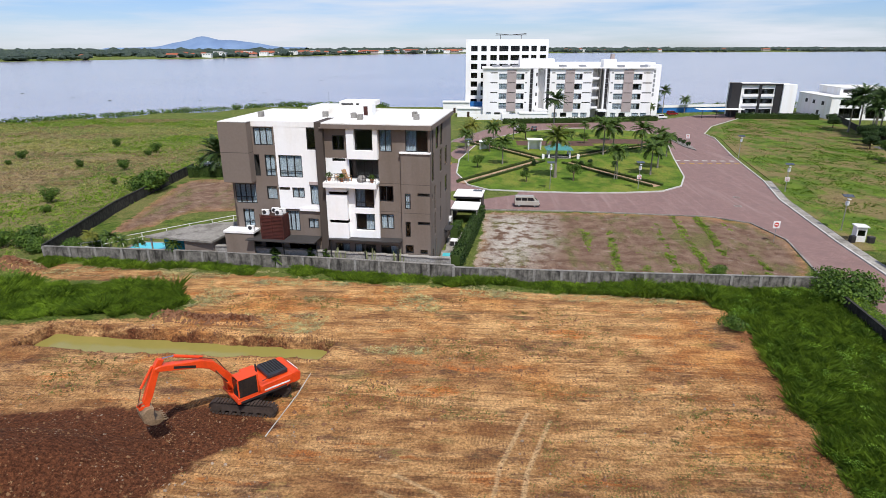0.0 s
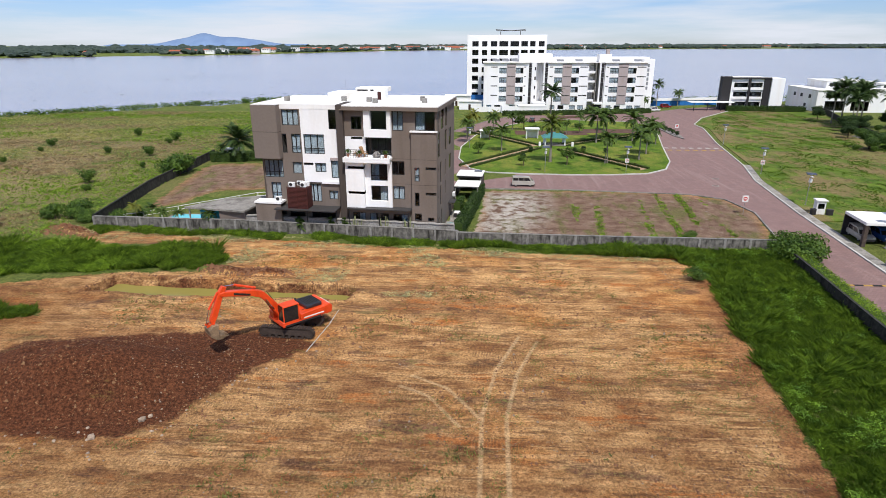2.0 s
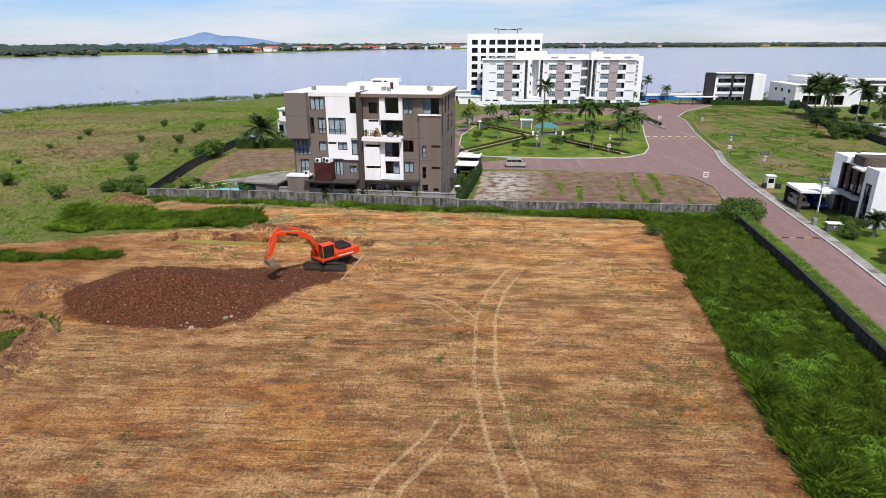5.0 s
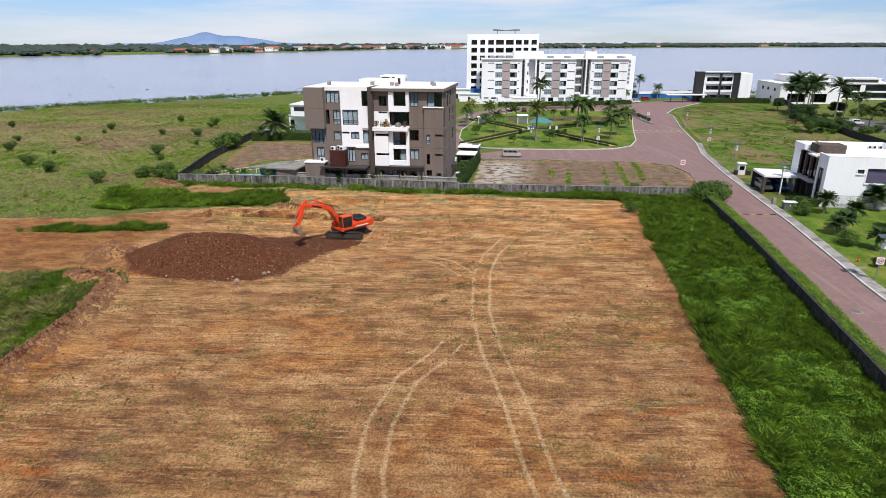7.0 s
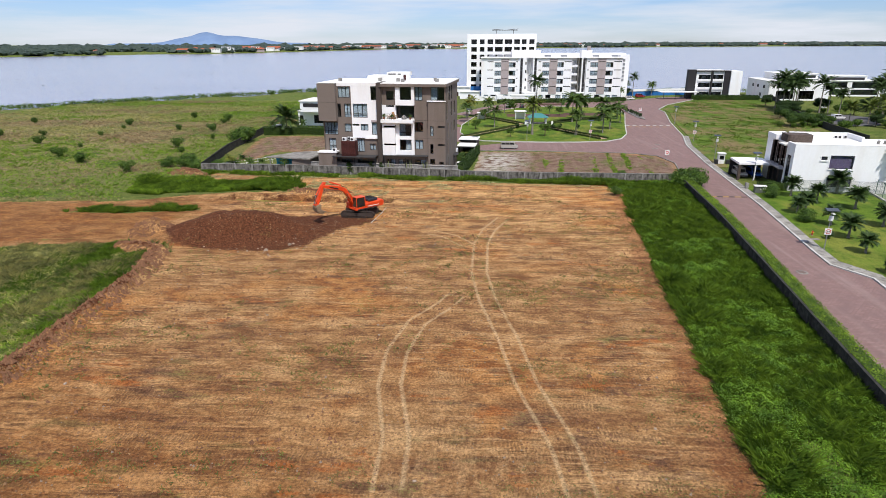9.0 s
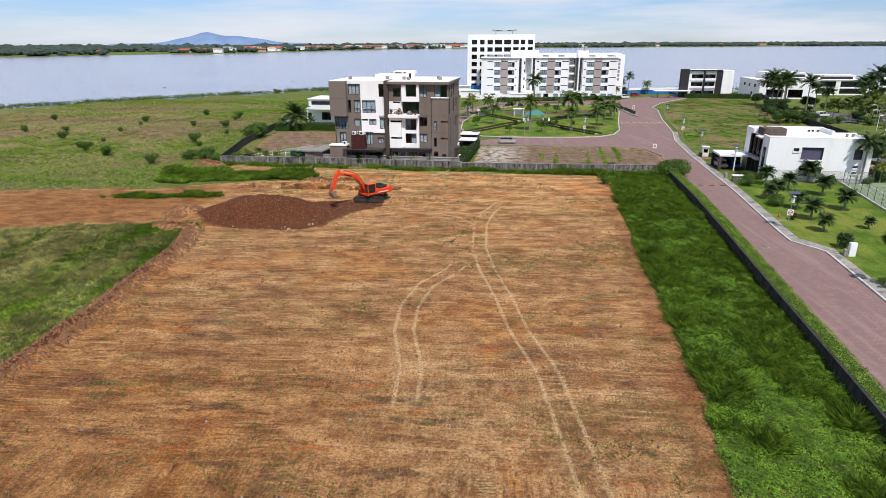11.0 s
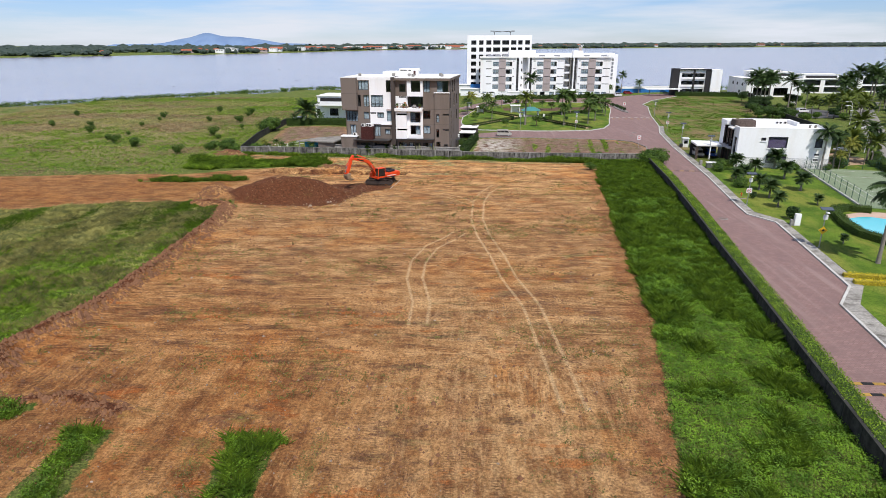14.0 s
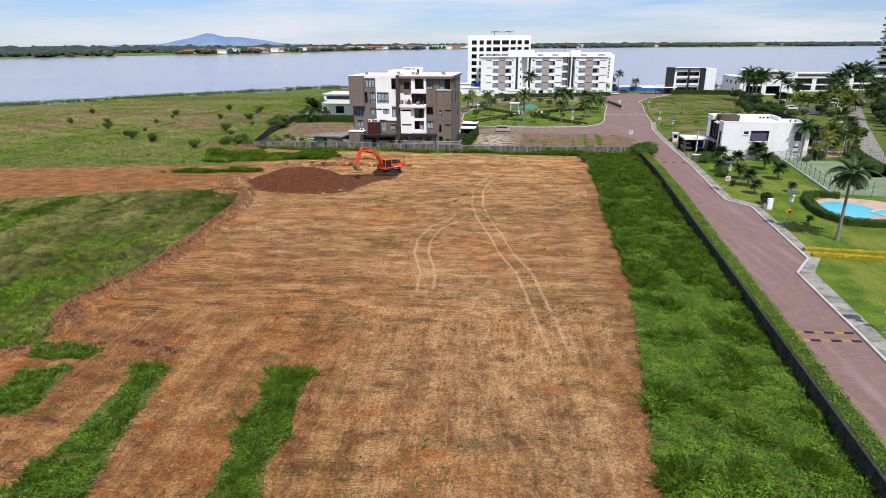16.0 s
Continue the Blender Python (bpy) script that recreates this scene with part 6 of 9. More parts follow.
    up("cab_glass", boxes((1.385, 1.4, 0.42, 1.34, 1.66, 3.0), (0.0, 1.34, 1.395, 1.41, 1.66, 2.98), (0.0, 1.34, 0.345, 0.36, 1.66, 2.98), (-0.115, -0.1, 0.42, 1.34, 1.66, 2.98)), M_cabglass, parent=cab)
    up("seat", bevelled(boxes((0.2, 0.75, 0.6, 1.15, 1.5, 2.0), (0.15, 0.3, 0.6, 1.15, 2.0, 2.7)), 0.05), M_rubber, parent=cab)
    up("handrail", tubes(((-0.4, 1.3, 2.3), (-2.4, 1.3, 2.6), 0.025, 0.025), ((-0.4, -1.3, 2.1), (1.2, -1.3, 2.4), 0.025, 0.025)), M_black)
    # boom, stick, bucket
    boom = slab([(0.55, 1.55), (0.95, 1.6), (1.85, 3.4), (2.8, 4.72), (3.5, 5.12), (6.2, 6.0), (6.25, 6.3), (5.9, 6.38), (3.2, 5.72), (2.4, 5.22), (1.42, 3.72), (0.5, 1.95)], -0.3, 0.28)
    b = up("boom", bevelled(boom, 0.04), M_orange)
    up("name_plate", slab([(3.7, 5.28), (5.1, 5.82), (5.05, 6.02), (3.65, 5.48)], 0.285, 0.3), M_rubber, parent=b)
    up("name_plate", slab([(3.7, 5.28), (5.1, 5.82), (5.05, 6.02), (3.65, 5.48)], -0.32, -0.302), M_rubber, parent=b)
    stick = slab([(5.55, 6.75), (5.9, 6.95), (6.3, 6.3), (7.25, 3.75), (7.15, 3.3), (6.95, 3.3), (6.6, 4.0), (6.0, 5.8)], -0.2, 0.18)
    st = up("stick", bevelled(stick, 0.03), M_orange)
    bk = slab([(6.75, 3.3), (7.25, 3.35), (7.55, 2.9), (7.5, 2.3), (7.1, 1.85), (6.6, 1.75), (6.25, 2.0), (6.45, 2.15), (6.8, 2.2), (6.85, 2.8)], -0.65, 0.63)
    bucket = up("bucket", bevelled(bk, 0.02), M_steelworn, "worn dusty steel bucket")
    for k in range(5):
        up("tooth", slab([(6.3, 2.05), (6.0, 1.98), (6.3, 1.93)], -0.6 + k * 0.28, -0.48 + k * 0.28), M_steelworn, parent=bucket)
    for y in (-0.48, 0.44):
        up("boom_cylinder", tubes(((0.95, y, 1.5), (1.75, y, 3.1), 0.11, 0.11), n=10), M_orange)
        up("boom_rod", tubes(((1.75, y, 3.1), (2.45, y, 4.5), 0.06, 0.06), n=8), M_chrome)
    up("stick_cylinder", tubes(((3.1, 0, 5.85), (4.9, 0, 6.75), 0.12, 0.12), n=10), M_orange)
    up("stick_rod", tubes(((4.9, 0, 6.75), (5.65, 0, 6.85), 0.06, 0.06), n=8), M_chrome)
    up("bucket_cylinder", tubes(((6.3, 0, 6.45), (7.2, 0, 4.9), 0.09, 0.09), n=10), M_orange)
    up("bucket_rod", tubes(((7.2, 0, 4.9), (7.55, 0, 3.5), 0.05, 0.05), n=8), M_chrome)
    up("linkage", boxes((6.9, 7.6, -0.25, -0.2, 3.2, 3.45), (6.9, 7.6, 0.18, 0.23, 3.2, 3.45)), M_orange)
    up("hose", tubes(((0.9, 0.1, 2.4), (2.2, 0.1, 5.3), 0.03, 0.03), ((2.2, 0.1, 5.3), (3.3, 0.1, 5.95), 0.03, 0.03)), M_rubber)
    for y0, y1 in ((1.402, 1.41), (-1.41, -1.402)):
        up("stripe", boxes((-2.5, -0.5, y0, y1, 1.5, 1.62)), M_whiteplastic, "white lettered stripe")
        up("grey_skirt", boxes((-2.2, 1.3, y0 * 0.998, y1 * 0.998, 1.2, 1.36)), M_dark)
    up("counterweight_sign", boxes((-3.46, -3.4, -0.8, 0.8, 1.7, 1.95)), M_whiteplastic)
    return root


sb = bevelled(boxes((-0.085, 0.085, -0.3, 0.3, -0.03, 0.03)), 0.01)
SHOE = bpy.data.meshes.new("shoe")
sb.to_mesh(SHOE)
sb.free()
SHOE.materials.append(M_trackmud)
excavator()


# ---- vehicles ----
def car_paint(name, c):
    return surface(name, c, 0.25, 0.95, 3.0, relief=0.0, spec=0.6)


M_silver = car_paint("silver_car_paint", (0.42, 0.40, 0.36))
M_carwhite = car_paint("white_car_paint", (0.75, 0.75, 0.75))
M_cardark = car_paint("black_car_paint", (0.015, 0.015, 0.02))
M_carred = car_paint("dark_red_car_paint", (0.22, 0.015, 0.02))
M_carblue = car_paint("blue_car_paint", (0.03, 0.09, 0.33))
M_lampglass = surface("head_lamp", (0.6, 0.6, 0.6), 0.15, 0.95, 4.0, relief=0.0)


def vehicle(name, label, category, m, paint, body, cabin, windows, length, width, wheels_x, r, group=""):
    """Body and cabin from side outlines, window glass, wheels with rims, lamps, bumpers."""
    root = thing(name, label, category, m, group)
    w = width / 2
    part("body", bevelled(slab(body, -w, w), 0.06, 2), paint, root)
    cb = slab(cabin, -w + 0.1, w - 0.1)
    part("cabin", bevelled(cb, 0.06, 2), paint, root)
    for q in windows:
        for y0, y1 in ((-w + 0.085, -w + 0.1), (w - 0.1, w - 0.085)):
            part("side_glass", slab(q, y0, y1), M_cardark, root)
    fr = sorted(cabin, key=lambda p: -p[1])[:2]
    front = max(fr)
    base = max(cabin)
    part("windscreen", slab([(front[0] + 0.02, front[1] - 0.1), (base[0] + 0.03, base[1] + 0.02), (base[0] + 0.06, base[1] + 0.02), (front[0] + 0.06, front[1] - 0.1)], -w + 0.2, w - 0.2), M_cardark, root)
    for x in wheels_x:
        for y in (-w + 0.02, w - 0.22):
            tyre = part("wheel", tubes(((x, y, r), (x, y + 0.2, r), r, r), n=16), M_rubber, root)
            part("rim", tubes(((x, y - 0.012, r), (x, y + 0.212, r), r * 0.6, r * 0.6), n=12), M_steel, tyre)
    xa, xb = min(p[0] for p in body), max(p[0] for p in body)
    for y in (-w + 0.12, w - 0.42):
        part("headlight", boxes((xb - 0.06, xb + 0.015, y, y + 0.3, 0.62, 0.8)), M_lampglass, root)
        part("tail_light", boxes((xa - 0.015, xa + 0.05, y, y + 0.2, 0.7, 1.0)), M_red, root)
    part("bumper", boxes((xb - 0.05, xb + 0.05, -w + 0.1, w - 0.1, 0.3, 0.5)), M_dark, root)
    part("bumper", boxes((xa - 0.05, xa + 0.05, -w + 0.1, w - 0.1, 0.3, 0.5)), M_dark, root)
    return root


VAN_BODY = [(-2.3, 0.35), (2.25, 0.35), (2.38, 0.6), (2.3, 1.0), (1.75, 1.2), (-2.36, 1.2)]
VAN_CAB = [(-2.33, 1.15), (1.95, 1.15), (1.25, 1.98), (-2.2, 2.05)]
VAN_WIN = [[(-2.1, 1.25), (-1.1, 1.25), (-1.1, 1.8), (-2.1, 1.8)], [(-1.0, 1.25), (0.05, 1.25), (0.05, 1.8), (-1.0, 1.8)], [(0.15, 1.25), (1.5, 1.22), (1.1, 1.8), (0.15, 1.8)]]
vehicle("van", "silver passenger van with dark windows parked on the street", "van", pose(7.7, 94.2, 0.06, 0, 0, -1) @ Matrix.Scale(0.86, 4), M_silver, VAN_BODY, VAN_CAB, VAN_WIN, 4.7, 1.75, (-1.5, 1.45), 0.33)
CAR_BODY = [(-2.05, 0.3), (2.0, 0.3), (2.12, 0.55), (2.0, 0.78), (0.95, 0.92), (-2.0, 0.95), (-2.1, 0.6)]
CAR_CAB = [(-1.85, 0.92), (1.05, 0.9), (0.35, 1.42), (-1.35, 1.45)]
CAR_WIN = [[(-1.5, 0.97), (-0.5, 0.97), (-0.5, 1.34), (-1.2, 1.34)], [(-0.42, 0.97), (0.8, 0.95), (0.25, 1.34), (-0.42, 1.34)]]
SUV_CAB = [(-2.0, 0.92), (1.05, 0.9), (0.45, 1.62), (-1.85, 1.66)]
SUV_WIN = [[(-1.8, 0.97), (-0.5, 0.97), (-0.5, 1.52), (-1.7, 1.52)], [(-0.42, 0.97), (0.85, 0.95), (0.35, 1.52), (-0.42, 1.52)]]
for x, y, z, a, paint, cab, win, lab in (
    (11.7, 185.5, 0.22, 92, M_carwhite, CAR_CAB, CAR_WIN, "white small car parked below the apartment block"),
    (16.8, 184.5, 0.22, 88, M_cardark, CAR_CAB, CAR_WIN, "black car parked below the apartment block"),
    (59.8, 215.5, 0.06, 20, M_cardark, SUV_CAB, SUV_WIN, "black car parked beside the street"),
    (65.2, 219.3, 0.06, 25, M_carwhite, SUV_CAB, SUV_WIN, "white car parked beside the street"),
    (72.7, 231.1, 0.06, 15, M_carred, SUV_CAB, SUV_WIN, "dark red car parked before the blue wall"),
    (49.6, 65.8, 0.15, 264, M_silver, SUV_CAB, SUV_WIN, "silver car under the white carport"),
    (52.2, 65.5, 0.15, 264, M_carblue, SUV_CAB, SUV_WIN, "blue car under the white carport"),
    (109.6, 151.0, 0.14, 10, M_carwhite, SUV_CAB, SUV_WIN, "white car on the car park between trees"),
    (115.5, 153.0, 0.14, 12, M_carwhite, SUV_CAB, SUV_WIN, "white car on the car park between trees"),
    (125.4, 180.0, 0.14, 60, M_carwhite, SUV_CAB, SUV_WIN, "white car on the far car park"),
    (104.0, 94.0, 0.14, 70, M_cardark, SUV_CAB, SUV_WIN, "dark car on the side street"),
    (-7.3, 126.5, 0.06, 80, M_yellow, CAR_CAB, CAR_WIN, "yellow car parked behind the apartment house"),
):
    vehicle("car", lab, "car", pose(x, y, z, 0, 0, a), paint, CAR_BODY, cab, win, 4.2, 1.75, (-1.3, 1.3), 0.31)

# ---- plants ----
PR = np.random.default_rng(21)


def palm_crown(radius, n, droop, seed, leaf=0.26):
    """Arching fronds with leaflets on both sides; the crown's base is at the origin."""
    rng = np.random.default_rng(seed)
    verts, faces = [], []
    for i in range(n):
        az = 2.4 * i + rng.uniform(-0.25, 0.25)
        lift = -0.35 + 1.65 * rng.random()
        L = radius * rng.uniform(0.85, 1.1)
        ca, sa = math.cos(az), math.sin(az)
        side = np.array((-sa, ca, 0))
        pts = []
        r = z = 0.0
        for k in range(9):
            pts.append(np.array((r * ca, r * sa, z)))
            tilt = lift - droop * 1.6 * (k / 8) ** 1.4
            r, z = r + L / 8 * math.cos(tilt), z + L / 8 * math.sin(tilt)
        w = 0.03 * radius / 2.5
        for k in range(8):
            p, q = pts[k], pts[k + 1]
            b = len(verts)
            verts += [tuple(p - side * w), tuple(p + side * w), tuple(q)]
            faces.append((b, b + 1, b + 2))
            if k == 0:
                continue
            for h in (0.0, 0.17, 0.34, 0.5, 0.67, 0.84):
                c = p + (q - p) * h
                for sgn in (-1, 1):
                    ln = leaf * radius * (0.35 + 0.65 * math.sin(math.pi * (k + h) / 8.6)) * rng.uniform(0.75, 1.1)
                    tip = c + side * sgn * ln * 0.8 + (q - p) * 0.8 + np.array((0, 0, -ln * rng.uniform(0.1, 0.55)))
                    b = len(verts)
                    verts += [tuple(c), tuple(c + (q - p) * 0.32), tuple(tip)]
                    faces.append((b, b + 1, b + 2))
    return verts, faces


def ring_trunk(bm, pts, radii, n=8):
    rings = []
    for (x, y, z), r in zip(pts, radii):
        rings.append([bm.verts.new((x + r * math.cos(2 * math.pi * i / n), y + r * math.sin(2 * math.pi * i / n), z)) for i in range(n)])
    for a, b in zip(rings, rings[1:]):
        for i in range(n):
            bm.faces.new((a[i], a[(i + 1) % n], b[(i + 1) % n], b[i]))
    bm.faces.new(rings[-1])
    return bm


def palm(label, h, radius, mat, seed, fronds=15, droop=0.75, trunk_r=0.16, lean=0.0, group="palms", leaf=0.26):
    root = thing("palm_tree", label, "palm", group=group)
    bm = bmesh.new()
    ks = [0, 0.04, 0.15, 0.4, 0.7, 0.92, 1.0]
    ring_trunk(bm, [(lean * k * k * h, 0, h * k - (0.4 if k == 0 else 0)) for k in ks], [trunk_r * f for f in (1.7, 1.35, 1.1, 1.0, 0.85, 0.7, 0.6)])
    part("trunk", bm, M_trunk, root, smooth=True)
    v, f = palm_crown(radius, fronds, droop, seed, leaf)
    me = bpy.data.meshes.new("crown")
    me.from_pydata([(x + lean * h, y, z + h) for x, y, z in v], [], f)
    me.materials.append(mat)
    c = new("crown", me)
    c.parent = root
    return root


def place(src, x, y, z=0.0, s=1.0, turn=0.0, label=""):
    c = copy_thing(src, pose(x, y, z, 0, 0, turn) @ Matrix.Scale(s, 4))
    if label:
        c["label"] = label
    return c


def leaf_cloud(lumps, count, size, seed):
    """Leaves on and inside several lumps (x, y, z, rx, ry, rz), each leaf a small bent quad."""
    rng = np.random.default_rng(seed)
    vol = np.array([l[3] * l[4] + l[4] * l[5] + l[3] * l[5] for l in lumps])
    pick = rng.choice(len(lumps), count, p=vol / vol.sum())
    L = np.array(lumps)[pick]
    d = rng.normal(size=(count, 3))
    d /= np.linalg.norm(d, axis=1)[:, None]
    r = rng.uniform(0.62, 1.06, count)[:, None]
    c = L[:, :3] + d * r * L[:, 3:]
    out = d + rng.normal(size=(count, 3)) * 0.55 + np.array((0, 0, 0.35))
    out /= np.linalg.norm(out, axis=1)[:, None]
    a = np.cross(out, rng.normal(size=(count, 3)))
    a /= np.linalg.norm(a, axis=1)[:, None]
    b = np.cross(out, a)
    s = size * rng.uniform(0.6, 1.35, count)[:, None]
    v = np.stack([c - a * s, c + b * s * 0.55, c + a * s + out * s * -0.25, c - b * s * 0.55], 1).reshape(-1, 3)
    f = np.arange(count * 4).reshape(-1, 4)
    return v.tolist(), f.tolist()


def leafy_mesh(name, lumps, count, size, seed, mat):
    v, f = leaf_cloud(lumps, count, size, seed)
    me = bpy.data.meshes.new(name)
    me.from_pydata(v, [], f)
    me.materials.append(mat)
    return me


def broad_tree(label, h, spread, mat, seed, leaves=1500, size=0.28, group="", name="tree"):
    root = thing(name, label, "tree", group=group)
    rng = np.random.default_rng(seed)
    lumps, limbs = [], []
    for i in range(9):
        a, r = rng.uniform(0, 6.28), spread * math.sqrt(rng.uniform(0.02, 0.5))
        z = h * rng.uniform(0.36, 0.80)
        k = spread * rng.uniform(0.32, 0.5)
        lumps.append((r * math.cos(a), r * math.sin(a), z, k, k, k * 0.62))
        limbs.append((r * math.cos(a) * 0.8, r * math.sin(a) * 0.8, z))
    bm = bmesh.new()
    tube(bm, (0, 0, -0.3), (0.05, 0.02, h * 0.42), spread * 0.07, spread * 0.045, 8)
    for p in limbs[:6]:
        tube(bm, (0.05, 0.02, h * 0.38), p, spread * 0.035, spread * 0.012, 5)
    part("trunk", bm, M_bark, root)
    c = new("crown", leafy_mesh("crown", lumps, leaves, size, seed, mat))
    c.parent = root
    return root


def bush(label, h, spread, mat, seed, leaves=420, size=0.16, cone=False, group="", name="bush"):
    root = thing(name, label, "bush", group=group)
    rng = np.random.default_rng(seed)
    lumps = []
    for i in range(5):
        a, r = rng.uniform(0, 6.28), spread * rng.uniform(0.0, 0.5)
        z = h * rng.uniform(0.3, 0.68)
        k = spread * rng.uniform(0.4, 0.62) * ((1.25 - z / h) if cone else 1)
        lumps.append((r * math.cos(a) * (0.4 if cone else 1), r * math.sin(a) * (0.4 if cone else 1), z, k, k, h * 0.3))
    bm = bmesh.new()
    tube(bm, (0, 0, -0.2), (0, 0, h * 0.6), 0.05 * spread + 0.02, 0.02, 6)
    part("stem", bm, M_bark, root)
    c = new("foliage", leafy_mesh("foliage", lumps, leaves, size, seed, mat))
    c.parent = root
    return root


def hedge(label, line, half, top, mat, seed, density=26, size=0.13, z0=0.0):
    """A clipped hedge along a polyline: solid green or yellow core and leaves all over it."""
    rng = np.random.default_rng(seed)
    root = thing("hedge", label, "hedge")
    bm = bmesh.new()
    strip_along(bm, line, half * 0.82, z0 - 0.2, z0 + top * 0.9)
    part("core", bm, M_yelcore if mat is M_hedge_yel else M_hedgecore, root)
    cs, ns = [], []
    for (x0, y0), (x1, y1) in zip(line, line[1:]):
        ln = math.hypot(x1 - x0, y1 - y0)
        n = int(ln * (2 * half + 2 * top) * density)
        u, k = rng.random(n), rng.random(n) * (2 * half + 2 * top)
        side = np.where(k < top, -half, np.where(k < 2 * top, half, rng.uniform(-half, half, n)))
        z = np.where(k < top, k, np.where(k < 2 * top, k - top, top)) + rng.normal(0, 0.06, n)
        dx, dy = (x1 - x0) / ln, (y1 - y0) / ln
        side = side + rng.normal(0, 0.06, n) * half * 2
        cs.append(np.stack([x0 + dx * ln * u - dy * side, y0 + dy * ln * u + dx * side, z0 + z], 1))
    c = np.concatenate(cs)
    n = len(c)
    a = rng.normal(size=(n, 3))
    a /= np.linalg.norm(a, axis=1)[:, None]
    b = np.cross(a, rng.normal(size=(n, 3)))
    b /= np.linalg.norm(b, axis=1)[:, None]
    s = size * rng.uniform(0.6, 1.3, n)[:, None]
    v = np.stack([c - a * s, c + b * s * 0.5, c + a * s, c - b * s * 0.5], 1).reshape(-1, 3)
    me = bpy.data.meshes.new("leaves")
    me.from_pydata(v.tolist(), [], np.arange(n * 4).reshape(-1, 4).tolist())
    me.materials.append(mat)
    o = new("leaves", me)
    o.parent = root
    return root


M_hedge_dk = leafy("dark_hedge_leaves", (0.035, 0.07, 0.010), (0.075, 0.125, 0.018))
M_path = surface("tan_path_paving", (0.40, 0.27, 0.17), 0.9, 0.8, 5.0, relief=0.1)
M_hedgebrown = leafy("bronze_hedge_leaves", (0.05, 0.045, 0.015), (0.07, 0.09, 0.02))
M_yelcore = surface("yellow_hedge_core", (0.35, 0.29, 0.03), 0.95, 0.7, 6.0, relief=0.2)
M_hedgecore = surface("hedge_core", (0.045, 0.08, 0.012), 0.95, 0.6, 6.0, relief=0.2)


def grass_field(name, label, pts, h, w, mat, seed, blades=4, lean=0.5):
    """Blades of grass: thin tapering blades in tufts at the given places."""
    rng = np.random.default_rng(seed)
    n = len(pts)
    c = np.repeat(pts, blades, 0) + np.concatenate([rng.normal(0, 0.09, (n * blades, 2)), np.zeros((n * blades, 1))], 1)
    m = n * blades
    lump = 0.35 + 1.15 * value_noise(c[:, 0], c[:, 1], 3.1) * (0.35 + value_noise(c[:, 0] + 50, c[:, 1], 1.1)) * 1.1
    az, ht = rng.uniform(0, 6.28, m), h * rng.uniform(0.45, 1.35, m) * lump * 1.25
    up = np.stack([np.cos(az) * lean * rng.uniform(0.1, 1.4, m), np.sin(az) * lean * rng.uniform(0.1, 1.4, m), np.ones(m)], 1) * ht[:, None]
    sd = np.stack([-np.sin(az), np.cos(az), np.zeros(m)], 1) * (w * rng.uniform(0.6, 1.4, m))[:, None]
    low = np.array((0, 0, 0.05))
    bend = np.stack([np.cos(az), np.sin(az), np.zeros(m)], 1) * (ht * 0.3)[:, None]
    v = np.stack([c - low - sd * 0.5, c - low + sd * 0.5, c + up * 0.55 + sd * 0.55, c + up + bend, c + up * 0.55 - sd * 0.55], 1).reshape(-1, 3)
    ob = mesh_from(name, v.tolist(), np.arange(m * 5).reshape(-1, 5).tolist(), mat)
    return tagged(ob, label, "grass", kind="stuff")


def leaf_field(name, label, pts, h, size, mat, seed, per=4, spread=0.16):
    """Low leafy weeds: small pointed leaves at all heights of uneven mounds."""
    rng = np.random.default_rng(seed)
    n = len(pts) * per
    c = np.repeat(pts, per, 0)
    c[:, :2] += rng.normal(0, spread, (n, 2))
    mound = 0.25 + 1.5 * value_noise(c[:, 0], c[:, 1], 1.3) * value_noise(c[:, 0] + 31, c[:, 1], 0.55) + 0.6 * value_noise(c[:, 0], c[:, 1] + 17, 4.2)
    c[:, 2] += h * mound * rng.random(n) ** 0.45
    a = rng.normal(size=(n, 3)) * (1, 1, 0.55)
    a /= np.linalg.norm(a, axis=1)[:, None]
    b = np.cross(a, rng.normal(size=(n, 3)) * 0.5 + np.array((0, 0, 1)))
    b /= np.linalg.norm(b, axis=1)[:, None]
    s = size * rng.uniform(0.6, 1.5, n)[:, None]
    v = np.stack([c - a * s, c + b * s * 0.42, c + a * s, c - b * s * 0.42], 1).reshape(-1, 3)
    ob = mesh_from(name, v.tolist(), np.arange(n * 4).reshape(-1, 4).tolist(), mat)
    return tagged(ob, label, "weeds", kind="stuff")


def scatter(x0, x1, y0, y1, per_m2, keep, seed):
    rng = np.random.default_rng(seed)
    n = int((x1 - x0) * (y1 - y0) * per_m2)
    x, y = rng.uniform(x0, x1, n), rng.uniform(y0, y1, n)
    k = keep(x, y)
    x, y = x[k], y[k]
    return np.stack([x, y, height(x, y)], 1)


def clumpy(x, y, seed, scale, level):
    return value_noise(x + seed * 13.7, y - seed * 7.1, scale) > level


wall_x = lambda y: np.interp(y, [q[1] for q in WALL_R[::-1]], [q[0] for q in WALL_R[::-1]])  # noqa: E731
in_dirt = lambda x, y: (sd_poly(x, y, DIRT) + (value_noise(x, y, 1.1) - 0.5) * 0.9 > 0) | (along(x, y, BERM_L) + (value_noise(x, y, 1.1) - 0.5) * 1.2 < 1.3)  # noqa: E731
edge_y = lambda x: np.interp(x, [-54.2, -33.6, -14.5, -3.0, 15, 36.4], [66.0, 65.2, 63.2, 61.8, 61.0, 60.6])  # noqa: E731

